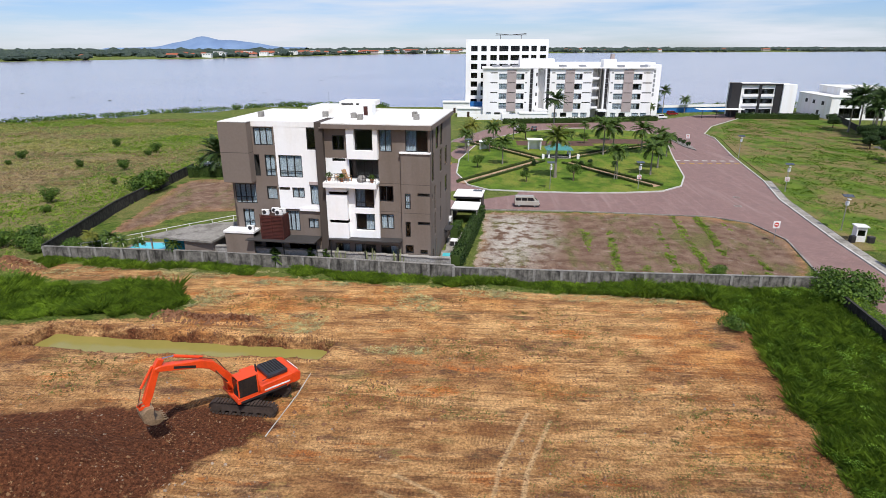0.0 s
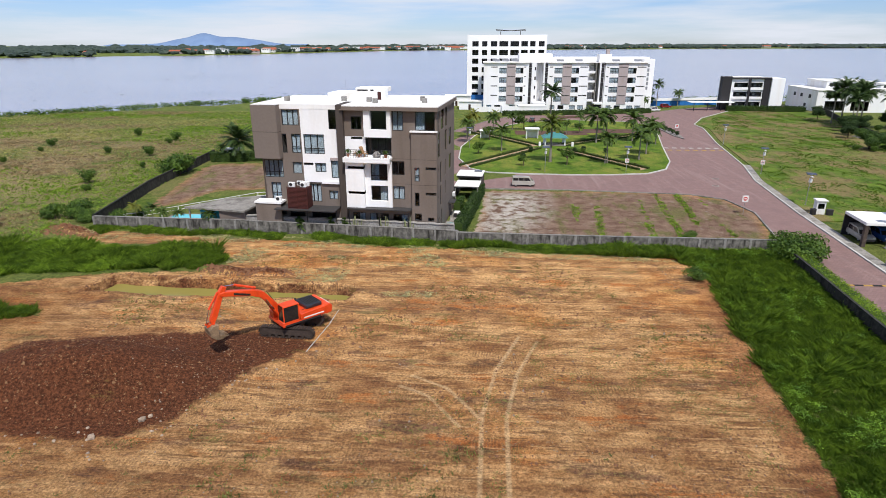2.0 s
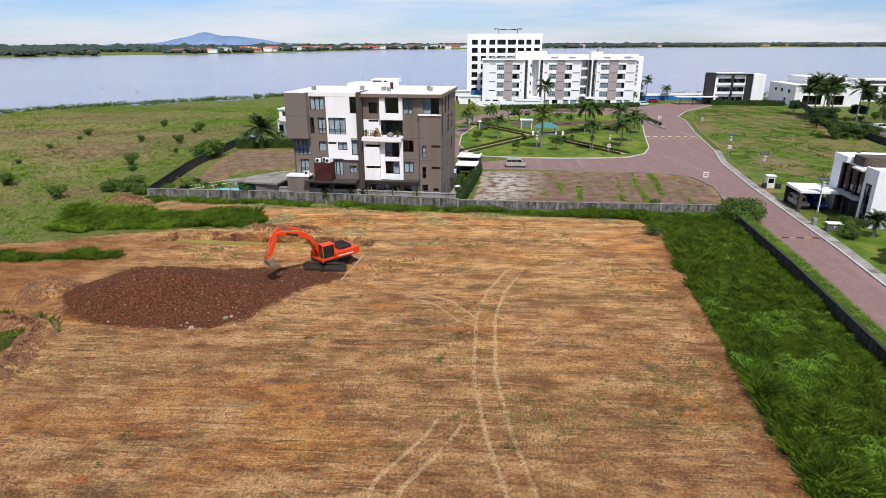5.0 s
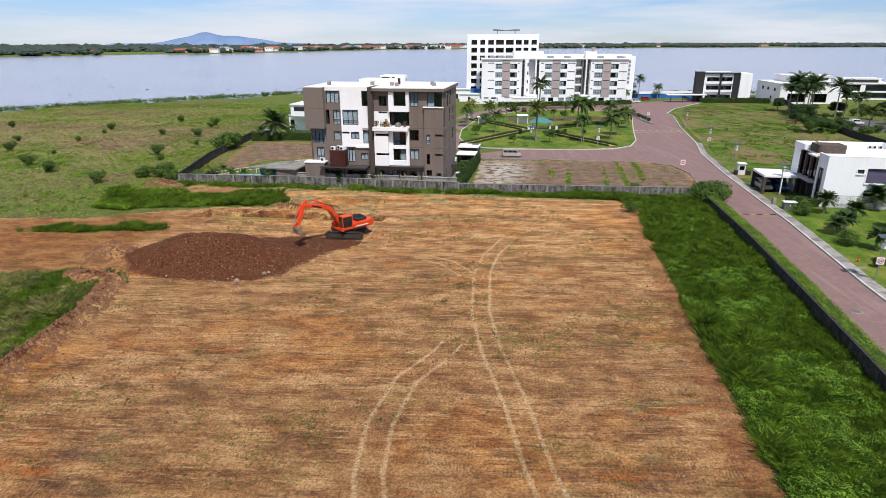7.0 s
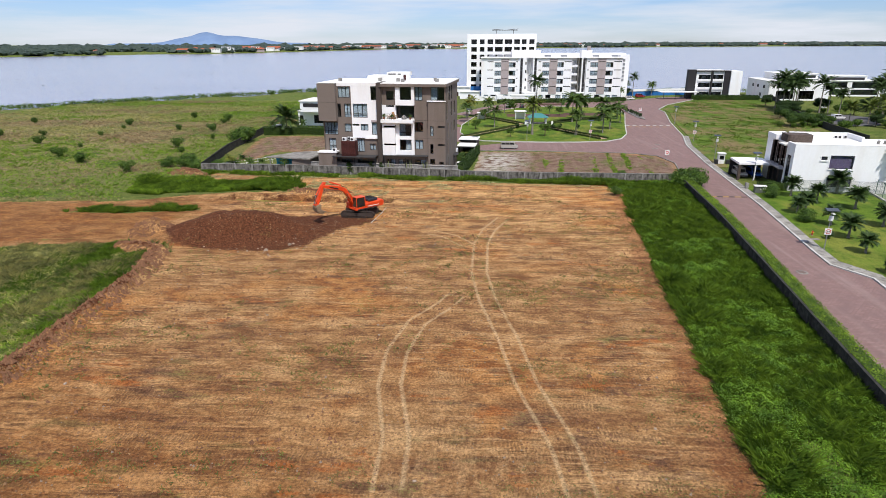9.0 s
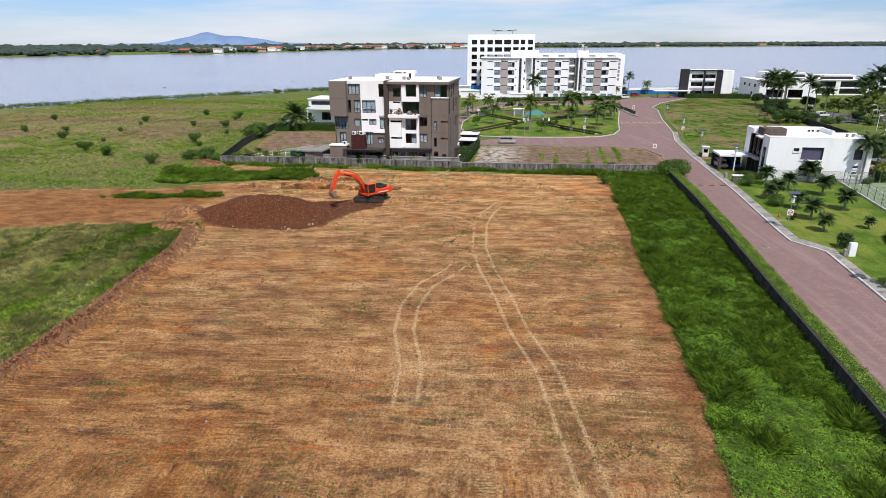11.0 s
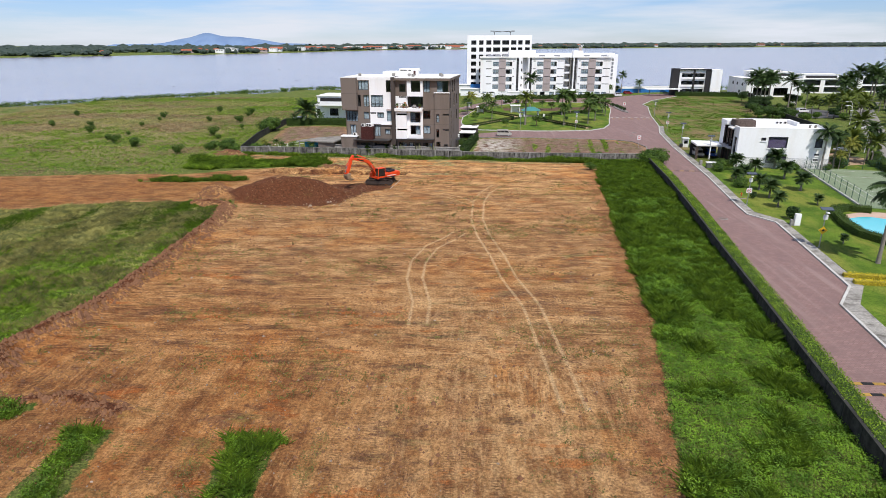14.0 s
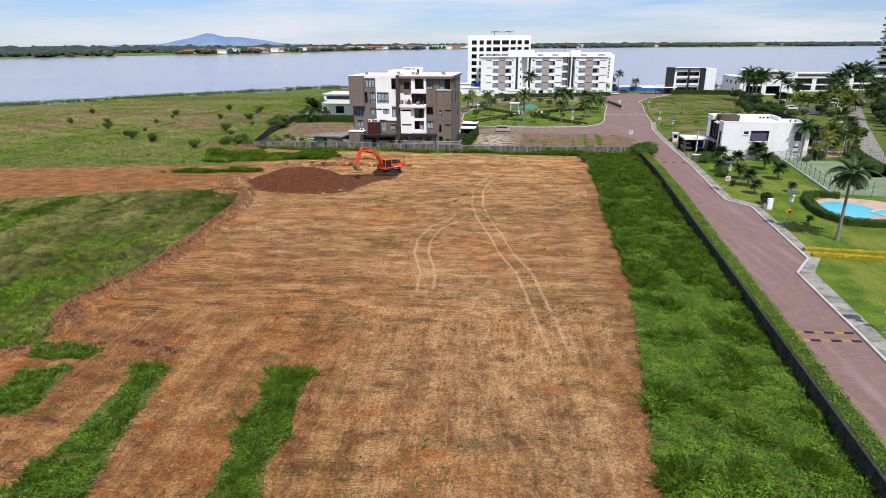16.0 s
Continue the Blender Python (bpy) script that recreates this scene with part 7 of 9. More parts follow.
# the weedy strip between the bare soil and the street wall
p = scatter(8, 36.5, -60, 60, 17, lambda x, y: (x < wall_x(y) - 0.12) & (x > 9) & ~in_dirt(x, y) & (y < edge_y(x) - 0.2), 31)
p = p[(p[:, 1] > -14) | (value_noise(p[:, 0], p[:, 1], 2.2) > 0.56)]
grass_field("tall_grass", "dense tall green weeds along the street wall", p, 0.50, 0.027, M_grass_deep, 32, 9, 0.95)
p = scatter(8, 36.5, -60, 60, 42, lambda x, y: (x < wall_x(y) - 0.12) & (x > 9) & ~in_dirt(x, y) & (y < edge_y(x) - 0.2) & (value_noise(x, y, 0.9) * 0.5 + value_noise(x + 40, y, 3.7) * 0.5 > 0.44 - 0.02 * np.clip(-2 - y, 0, 18) + 0.004 * np.clip(y + 2, 0, 30)), 33)
leaf_field("broad_weeds", "broad-leaved green weeds covering the strip", p, 0.55, 0.068, M_weed, 34, 6)
# grass at the foot of the house wall and the patch by the pit
p = scatter(-54, 36, 56, 66, 26, lambda x, y: (y < edge_y(x) - 0.15) & (y > edge_y(x) - 1.2 - 2.4 * value_noise(x, y, 2.2)) & (value_noise(x, y * 0.5, 1.7) > 0.3), 35)
lit = value_noise(p[:, 0], p[:, 1], 2.7) * 0.6 + PR.random(len(p)) * 0.4 > 0.53
grass_field("tall_grass", "uneven tall green grass at the foot of the block wall", p[lit], 0.40, 0.040, M_grass, 36, 7, 0.9)
grass_field("tall_grass", "dark tall weeds at the foot of the block wall", p[~lit], 0.44, 0.040, M_grass_deep, 236, 7, 0.9)
p = scatter(-54, 36, 55, 65, 10, lambda x, y: (y < edge_y(x) - 1.2) & (y > edge_y(x) - 5.2) & (value_noise(x * 0.5, y, 1.9) > 0.56), 135)
grass_field("cut_grass", "pale cut grass lying on the soil before the wall", p, 0.06, 0.06, M_straw, 136, 6, 4.0)
patch = ((-60, 48), (-49, 47.6), (-41, 49.3), (-31.5, 50.2), (-29.5, 53.5), (-34, 57.4), (-50, 58.4), (-62, 58))
p = scatter(-62, -29, 47, 59, 26, lambda x, y: sd_poly(x, y, patch) + (value_noise(x, y, 1.4) - 0.5) * 1.4 > 0.2, 37)
lit = value_noise(p[:, 0], p[:, 1], 3.3) * 0.6 + PR.random(len(p)) * 0.4 > 0.44 + 0.30 * smooth(p[:, 0], -46, -36)
grass_field("tall_grass", "lush tall green grass patch beside the pit", p[lit], 0.50, 0.045, M_grass, 38, 8, 0.9)
grass_field("tall_grass", "dark tall grass patch beside the pit", p[~lit], 0.58, 0.045, M_grass_deep, 39, 8, 0.8)
p = scatter(-30, -4, 44, 60, 12, lambda x, y: in_dirt(x, y) & (sd_poly(x, y, PIT) < -1.0) & (value_noise(x * 0.4, y, 2.1) > 0.62), 137)
grass_field("cut_grass", "pale cut grass mats lying on the soil", p, 0.06, 0.06, M_straw, 138, 6, 4.0)
# strips left green in the bare soil
for i, g in enumerate(GREEN_IN_DIRT):
    xs, ys = [q[0] for q in g], [q[1] for q in g]
    p = scatter(min(xs) - 0.6, max(xs) + 0.6, min(ys) - 0.8, max(ys), 30, lambda x, y: (sd_poly(x, y, g) + (value_noise(x, y, 0.8) - 0.5) * 1.0 + (value_noise(x, y, 2.7) - 0.5) * 1.6 > 0) & (value_noise(x + 9, y, 1.3) > 0.18), 40 + i)
    leaf_field("broad_weeds", "strip of low weeds left in the bare soil", p, 0.42, 0.055, M_grass_deep if i == 2 else M_weed, 50 + i, 7)
    grass_field("tall_grass", "strip of grass left in the bare soil", p, 0.5 if i == 2 else 0.34, 0.024, M_grass_deep, 150 + i, 9 if i == 2 else 4, 0.9)
p = scatter(-18, -6, -47, -35, 40, lambda x, y: in_dirt(x, y) & (((np.abs(x + 16.6 + 0.05 * y + 2) < 0.7) & (y < -37)) | ((np.abs(x + 9.0 - 0.12 * (y + 36)) < 0.6) & (y > -43))) & (value_noise(x, y * 0.6, 0.9) > 0.5), 181)
leaf_field("sparse_weeds", "pale thin weeds beside the green strips", p, 0.10, 0.04, M_weed_dull, 182, 4)
# field on the other side
p = scatter(-75, -34, -56, 24, 15, lambda x, y: ~in_dirt(x, y) & (sd_poly(x, y, DIRT) < -0.4), 61)
band = value_noise(p[:, 0] + 0.15 * p[:, 1], p[:, 1] * 0.22, 2.6) * 0.5 + value_noise(p[:, 0], p[:, 1] * 0.5, 8) * 0.35 + PR.random(len(p)) * 0.15
lush = p[:, 1] + 9 * (band - 0.5) > 6
half = band > 0.52 - 0.15 * smooth(p[:, 0], -54, -44) + 0.10 * smooth(-p[:, 0], 50, 60)
grass_field("tall_grass", "deep green tall grass of the open field", p[half & lush], 0.34, 0.04, M_grass_deep, 60, 7, 1.0)
grass_field("tall_grass", "long bright green grass of the open field", p[half & ~lush], 0.30, 0.055, M_grass, 62, 4, 1.1)
grass_field("dry_grass", "long yellowed grass of the open field", p[~half], 0.30, 0.05, M_grass_pale, 63, 4, 1.2)
p = scatter(-60, -35, -50, 22, 13, lambda x, y: ~in_dirt(x, y) & (value_noise(x, y, 2.6) > 0.45), 161)
grass_field("dry_grass", "pale seeding grass over the open field", p, 0.4, 0.03, M_grass_dry, 162, 4, 0.9)
p = scatter(-170, -58, 20, 210, 3.0, lambda x, y: ~in_dirt(x, y) & (y < shore_y(x, SHORE) - 2) & (sd_poly(x, y, ((-54, 64), (-57.5, 87), (-60, 122), (-20, 122), (-20, 64))) < 0) & (sd_poly(x, y, patch) < 0), 64)
half = value_noise(p[:, 0] * 0.6, p[:, 1], 16) * 0.5 + value_noise(p[:, 0] * 0.6, p[:, 1] + 70, 5) * 0.3 + PR.random(len(p)) * 0.2 > 0.56 - 0.12 * smooth(p[:, 0], -84, -64)
grass_field("tall_grass", "green tussocks of the lakeside field", p[half], 0.22, 0.08, M_grass, 65, 4, 1.2)
tan = value_noise(p[:, 0] * 0.5 + 9, p[:, 1], 11) * 0.7 + PR.random(len(p)) * 0.3 > 0.5
grass_field("dry_grass", "yellow-brown tussocks of the lakeside field", p[~half & tan], 0.24, 0.07, M_grass_brown, 66, 4, 1.2)
grass_field("dry_grass", "pale olive tussocks of the lakeside field", p[~half & ~tan], 0.24, 0.07, M_grass_pale, 166, 4, 1.2)
# thin weeds in the bare soil
p = scatter(-36, 24, -52, 56, 5, lambda x, y: in_dirt(x, y) & (value_noise(x * 0.6, y * 1.5, 6) * 0.55 + value_noise(x, y, 1.4) * 0.45 > 0.61) & (sd_poly(x, y, PIT) < -1) & (sd_poly(x, y, DARK_SOIL) < 0), 67)
grass_field("sparse_weeds", "sparse low weeds coming up in the soil", p, 0.08, 0.05, M_weed_dull, 68, 4, 1.3)
p = scatter(0, 41, 63, 90, 14, lambda x, y: (sd_poly(x, y, LOT) > 0.5) & ((np.abs((x - 0.13 * (y - 71) + 0.5 * value_noise(x, y, 4) - 8.7) % 3.45 - 1.7) < 0.5) & (x > 14) & (x < 36) & (value_noise(x * 0.7, y * 0.35, 3.2) * 0.6 + value_noise(x, y, 0.9) * 0.4 > 0.46)), 69)
grass_field("lot_grass", "bright green grass rows on the vacant lot", p, 0.15, 0.06, M_grass, 70, 5, 1.6)

LOT_R = ((49.4, 78.2), (52.4, 100), (56.4, 115.1), (61.5, 143.5), (68.2, 172), (77, 197), (93, 218), (112, 216), (112, 180), (104, 150), (99, 128), (95, 100), (84, 78))
p = scatter(48, 114, 74, 222, 3.2, lambda x, y: (sd_poly(x, y, LOT_R) > 1) & (value_noise(x, y, 2.1) > 0.3), 171)
p[:, 2] = 0.12
half = value_noise(p[:, 0], p[:, 1], 9) * 0.5 + value_noise(p[:, 0], p[:, 1], 3) * 0.3 + PR.random(len(p)) * 0.2 > 0.42
grass_field("lot_grass", "rough green grass of the vacant lot", p[half], 0.16, 0.07, M_grass_deep, 172, 4, 1.2)
grass_field("dry_grass", "yellowed thin grass of the vacant lot", p[~half], 0.12, 0.06, M_grass_brown, 173, 3, 1.2)
p = scatter(2, 21, -40, 40, 12, lambda x, y: in_dirt(x, y) & (value_noise(x * 0.45, y * 1.3, 4.5) * 0.6 + value_noise(x, y, 1.2) * 0.4 > 0.63), 174)
leaf_field("sparse_weeds", "low olive weeds in patches on the bare soil", p, 0.10, 0.05, M_weed_dull, 175, 4)

# hedge on top of the street side of the wall
HEDGE_LINE = [(x + 0.85, y) for x, y in WALL_R[1:10]]
hedge("long clipped green hedge between wall and street", HEDGE_LINE, 0.68, 1.48, M_hedge, 71, 120, 0.07)
hedge("dense green hedge at the end of the side garden", ((-58.5, 114.2), (-44, 114.8), (-34, 114)), 0.7, 2.2, M_leaf_dark, 72, 14, 0.22)
hedge("tall green hedge beside the side pool", ((-2.9, 64.4), (-1.15, 77), (0.15, 88.0)), 0.62, 1.95, M_leaf_dark, 73, 34, 0.14)
hedge("dense green shrubs in the side garden", ((-3.5, 76.4), (-3.0, 80.6)), 0.55, 1.6, M_leaf_mid, 83, 40, 0.13)
hedge("green hedge below the lakeside villa", ((92, 221), (119, 218)), 1.0, 2.0, M_leaf_dark, 74, 8, 0.3)
hedge("green hedge before the apartment block", ((8, 203), (24, 205), (44, 209), (62, 213.5)), 0.9, 1.6, M_leaf_dark, 75, 9, 0.28)
hedge("rounded green hedge round the swimming pool", ((59.0, 19.6), (56.4, 21.0), (54.0, 20.0), (52.4, 16.6), (51.2, 12.2), (50.8, 8.0), (52.2, 4.9), (55.4, 4.0), (61, 4.2)), 0.62, 1.0, M_hedge_dk, 76, 70, 0.08, 0.12)
for dy in (0.0, -1.9):
    hedge("bright yellow clipped hedge in the lawn", ((40.4, -6.5 + dy), (48.5, -7.7 + dy), (58, -9.1 + dy)), 0.34, 0.5, M_hedge_yel, 77, 120, 0.06, 0.12)
hedge("dark clipped hedge beside the driveway", ((48.2, 55.0), (52.6, 54.4)), 0.6, 1.25, M_hedge_dk, 81, 70, 0.09, 0.1)
hedge("dark green hedge along the side street", ((85.0, 62), (82.5, 56), (77.5, 40)), 0.9, 1.7, M_hedge_dk, 79, 40, 0.12)
# paths and hedges of the island
PATHS = (((-3.2, 110.5), (4, 120.5), (13.6, 134)), ((33.0, 109.2), (26.5, 120), (19.6, 132)), ((13.6, 137), (6, 149), (-1.8, 160)), ((20.5, 138), (32, 148), (45.5, 158)))
for line in PATHS:
    bm = bmesh.new()
    strip_along(bm, line, 0.95, 0.1, 0.215)
    solid("path", bm, M_path, "tan paved footpath across the island", "path", kind="structure")
    for s in (-1.3, 1.3):
        off = []
        for i, (x, y) in enumerate(line):
            a, b = line[max(i - 1, 0)], line[min(i + 1, len(line) - 1)]
            ln = math.hypot(b[0] - a[0], b[1] - a[1])
            off.append((x - (b[1] - a[1]) / ln * s, y + (b[0] - a[0]) / ln * s))
        hedge("low clipped hedge along the island path", off, 0.3, 0.4, M_hedgebrown, 80, 20, 0.13, 0.2)

M_roadgrey = surface("rusty_cover_iron", (0.17, 0.12, 0.10), 0.7, 0.7, 6.0, relief=0.2)
M_yellowworn = surface("worn_yellow_rubber", (0.42, 0.26, 0.06), 0.8, 0.75, 5.0, relief=0.1)
M_teal = surface("blue_green_roof_sheet", (0.06, 0.22, 0.21), 0.5, 0.85, 4.0, relief=0.05)
M_fencegreen = surface("green_fence_wire", (0.05, 0.11, 0.085), 0.5, 0.85, 5.0, relief=0.0)
M_stone = surface("pale_stone", (0.38, 0.29, 0.21), 0.9, 0.75, 8.0, relief=0.2, vary=0.5)

# palms of the island and gardens
P_royal = palm("tall royal palm with yellow-green fronds on the island", 8.2, 3.3, M_frond_mid, 101, 38, 0.75, 0.24)
P_royal.matrix_world = pose(15.0, 116.3, 0.15)
P_dark = palm("tall dark coconut palm before the apartment block", 11.0, 3.5, M_frond_dark, 102, 38, 0.6, 0.2, 0.01)
P_dark.matrix_world = pose(20.4, 166, 0.15)
P_coco = palm("tall dark coconut palm among the villas", 9.6, 4.0, M_frond_dark, 108, 36, 0.55, 0.2, 0.015)
P_coco.matrix_world = pose(111, 186, 0)
P_mid = palm("feathery green palm on the island lawn", 5.0, 2.6, M_frond, 103, 32, 0.75, 0.13)
P_mid.matrix_world = pose(5.1, 129.8, 0.15)
P_weep = palm("drooping foxtail palm on the island lawn", 5.4, 3.1, M_frond, 104, 40, 0.85, 0.15)
P_weep.matrix_world = pose(34.6, 119.9, 0.15)
P_broad = palm("broad low coconut palm with long arching fronds", 4.4, 4.6, M_frond_dark, 111, 44, 0.6, 0.2)
P_broad.matrix_world = pose(-52.6, 115.8, 0)
P_yel = palm("yellowing garden palm with arching fronds", 5.2, 2.6, M_frond_yel, 105, 32, 0.75, 0.14)
P_yel.matrix_world = pose(-1.9, 159.5, 0.15)
P_lean = palm("slender palm with a pale leaning trunk", 5.4, 2.3, M_frond, 106, 28, 0.85, 0.09, 0.08)
P_lean.matrix_world = pose(26.4, 115.3, 0.15)
P_small = palm("small young palm in the lawn grass", 1.5, 1.15, M_frond_dark, 107, 64, 0.6, 0.11, leaf=0.30)
P_small.matrix_world = pose(47.5, 40.0, 0.13) @ Matrix.Scale(1.1, 4)
P_tall = palm("tall straight royal palm standing on the garden lawn", 8.7, 2.9, M_frond_dark, 109, 44, 0.8, 0.19)
P_tall.matrix_world = pose(46.8, -2.0, 0.12)
P_wine = palm("tall palm with upright yellow-green fronds among the villas", 6.2, 3.6, M_frond_mid, 110, 34, 0.5, 0.17)
P_wine.matrix_world = pose(91.3, 79.4, 0.1)
for src, x, y, s, a in (
    (P_mid, 3.6, 154.8, 1.0, 40), (P_mid, -3.2, 143.3, 0.9, 80), (P_weep, 29.6, 142.8, 1.25, 10), (P_weep, 39.4, 146.0, 1.05, 70), (P_weep, 38.0, 127.0, 1.0, 130),
    (P_lean, 26.9, 115.5, 1.05, 140), (P_yel, 4.5, 168, 0.8, 20), (P_mid, 24.2, 158.0, 0.6, 10), (P_weep, 33.5, 150.0, 1.1, 200), (P_mid, 45.0, 150, 0.9, 33),
    (P_yel, -3.5, 151, 0.9, 200), (P_mid, 9.5, 166, 0.8, 120), (P_weep, 44, 141, 0.8, 33), (P_mid, 36, 166, 0.8, 60), (P_mid, 30, 172, 0.7, 90),
    (P_dark, 70.5, 236, 0.78, 30), (P_dark, 67, 233, 0.55, 80), (P_mid, 80, 240, 1.0, 10), (P_mid, 62, 222, 0.8, 45),
    (P_mid, -57.5, 118, 0.55, 20), (P_mid, -48.5, 117, 0.6, 70),
    (P_mid, -46.5, 67.6, 0.5, 0), (P_mid, -44.8, 67.2, 0.42, 80), (P_mid, -37.5, 66.0, 0.45, 30), (P_yel, -49.5, 68.5, 0.45, 90), (P_mid, -42.5, 67.0, 0.4, 190),
    (P_tall, 83.5, 62.0, 0.8, 100), (P_wine, 78.5, 60.0, 0.8, 100), (P_yel, 76.0, 56.0, 0.9, 10), (P_yel, 72.5, 52.5, 0.6, 10), (P_wine, 82, 58, 0.75, 10),
    (P_coco, 111.4, 174.4, 1.02, 79), (P_coco, 113.9, 176.3, 1.12, 148), (P_coco, 117.0, 183.7, 1.1, 274), (P_coco, 112.6, 183.9, 1.15, 134), (P_coco, 122.4, 164.9, 0.75, 321), (P_coco, 122.9, 172.6, 0.8, 190), (P_coco, 119.7, 172.1, 1.05, 259), (P_coco, 108.5, 171.5, 0.9, 12),
    (P_coco, 148.5, 185.0, 1.03, 280), (P_coco, 156.8, 182.1, 1.2, 159), (P_coco, 152.9, 188.1, 1.25, 306), (P_coco, 146.0, 184.4, 0.95, 132), (P_coco, 161.7, 192.1, 1.3, 103), (P_coco, 159, 186, 1.1, 30), (P_coco, 143, 178, 0.85, 90),
    (P_coco, 178.7, 190.3, 1.1, 42), (P_coco, 174.3, 193.5, 1.15, 333), (P_coco, 183.8, 192.8, 0.8, 90), (P_coco, 191.1, 198.5, 0.8, 185), (P_coco, 196.7, 209.3, 1.1, 39),
    (P_wine, 121.8, 137.8, 0.8, 224), (P_wine, 118.0, 141.5, 0.85, 127), (P_wine, 124.8, 143.0, 0.9, 96), (P_wine, 128.4, 139.6, 0.8, 106), (P_wine, 127.0, 150.0, 0.95, 20), (P_wine, 132.5, 146.9, 0.85, 293), (P_wine, 115, 146, 0.75, 9), (P_wine, 122, 131, 0.75, 60),
    (P_coco, 143.5, 156.0, 0.6, 336), (P_coco, 149.5, 158.4, 0.65, 215), (P_coco, 153.4, 160.5, 0.7, 137), (P_coco, 152.4, 167.3, 0.75, 143), (P_coco, 136.0, 164.0, 0.6, 31), (P_coco, 132.3, 157.6, 0.6, 30), (P_coco, 142.7, 172.3, 0.75, 241), (P_coco, 158, 172, 0.8, 100), (P_wine, 140, 165, 0.9, 14),
    (P_coco, 213.9, 220.1, 0.87, 1), (P_coco, 205.4, 210.9, 0.98, 131), (P_coco, 203.9, 218.7, 1.03, 113),
    (P_small, 49.3, 41.2, 1.15, 30), (P_small, 49.8, 43.6, 0.8, 70), (P_small, 53.4, 46.0, 1.2, 110), (P_small, 49.1, 34.1, 1.1, 55), (P_small, 48.2, 28.3, 1.25, 0), (P_small, 46.9, 22.5, 1.0, 10), (P_small, 57.4, 42.8, 1.35, 200), (P_small, 55.8, 33.6, 1.3, 20), (P_small, 60.1, 52.6, 1.55, 80), (P_small, 51.6, 50.4, 1.3, 140), (P_small, 61.1, 48.6, 0.6, 15), (P_small, 46.9, 5.1, 0.5, 10), (P_small, 53.6, 24.0, 0.7, 0),
    (P_tall, 68.6, 51.6, 0.85, 20), (P_tall, 71.6, 53.0, 0.72, 70),
):
    z = 0.13 if x > 40 else (0.2 if x > -5 else 0.0)
    place(src, x, y, z - 0.02, s, a)

# broad trees and bushes
T_round = broad_tree("wide dark green shade tree", 6.0, 5.0, M_leaf_mid, 201, 9000, 0.2, "shade trees")
T_round.matrix_world = pose(93, 136.5, 0.1) @ Matrix.Scale(0.8, 4)
T_small = broad_tree("small loose-crowned tree on the island lawn", 3.6, 1.9, M_leaf, 202, 1400, 0.12)
T_small.matrix_world = pose(18.1, 113.1, 0.2)
T_far = broad_tree("leafy green garden tree", 7.0, 3.6, M_leaf_dark, 203, 4200, 0.2, "garden trees")
T_far.matrix_world = pose(127, 120, 0.0)
for src, x, y, s, a in (
    (T_round, 98.5, 138, 0.85, 80), (T_round, 104, 139.5, 0.7, 10), (T_round, 84.0, 70.0, 0.9, 200), (T_round, 79.0, 74.0, 0.85, 20), (T_round, 89, 78, 0.95, 300), (T_far, 94, 76, 0.7, 120), (T_far, 101.5, 160, 0.7, 0), (T_far, 98, 154, 0.6, 70), (T_far, 105, 167, 0.8, 20),
    (T_far, 108, 166, 0.8, 0), (T_far, 122, 176, 0.8, 200), (T_far, 128, 166, 0.7, 0), (T_far, 138, 176, 0.8, 0), (T_far, 147, 188, 0.7, 60), (T_far, 164, 186, 0.8, 100), (T_far, 130, 150, 0.65, 9), (T_far, 117, 136, 0.6, 9), (T_far, 137, 151, 0.7, 80), (T_far, 168, 178, 0.8, 10),
    (T_round, 116, 97, 0.8, 33), (T_round, 112, 88, 0.75, 100), (T_far, 121, 106, 0.8, 200), (T_round, 124, 114, 0.8, 10), (T_round, 106.5, 76, 0.7, 210), (T_round, 120, 94, 0.9, 111), (T_far, 128, 122, 0.8, 60), (T_round, 132, 128, 0.8, 140), (T_far, 137, 138, 0.8, 60), (T_far, 101, 66, 0.6, 140), (T_round, 126, 104, 0.9, 77), (T_far, 146, 150, 0.8, 10),
    (T_far, 175, 205, 1.0, 10), (T_far, 186, 212, 1.1, 80), (T_far, 200, 215, 1.1, 160), (T_round, 172, 150, 1.0, 20), (T_round, 180, 170, 1.1, 20), (T_far, 215, 230, 1.2, 10), (T_round, 205, 205, 1.0, 0),
    (T_far, 118, 208, 0.55, 10), (T_far, 112, 196, 0.6, 90), (T_far, 68, 238, 0.6, 10),
    (T_small, 2.5, 146, 1.1, 30), (T_small, 12.9, 166, 1.4, 90), (T_small, 22.8, 122.8, 0.6, 0), (T_small, -0.4, 126, 0.9, 200), (T_small, 28, 160, 0.9, 10), (T_small, 9, 112, 0.7, 50),
    (T_far, -58.5, 103, 0.5, 30),
):
    place(src, x, y, 0.08, s, a)
B_cone = bush("dark bushy shrub standing in the grass field", 1.9, 1.15, M_leaf, 211, 1100, 0.11, False, "field shrubs")
B_cone.matrix_world = pose(-96.5, 82.8, 0)
for i, (x, y) in enumerate(((-104.2, 123.9), (-83.6, 72.7), (-92.7, 79.4), (-106.7, 131.3), (-140.1, 135.2), (-86.8, 122.3), (-118.7, 109.7), (-68.1, 85.8), (-69.9, 107.0), (-80.1, 142.1), (-68.8, 64.6), (-75.8, 120.5), (-130.7, 109.1), (-77.7, 123.1), (-79.2, 136.6), (-102.5, 110.0), (-96.2, 91.7), (-72.6, 93.2), (-110, 96), (-95, 150))):
    place(B_cone, x, y, 0, 0.7 + 0.1 * (i * 7 % 8), i * 47)
B_wide = bush("wide loose green bush", 1.5, 1.5, M_leaf, 212, 1800, 0.09)
B_wide.matrix_world = pose(37.6, 60.5, 0) @ Matrix.Scale(1.7, 4)
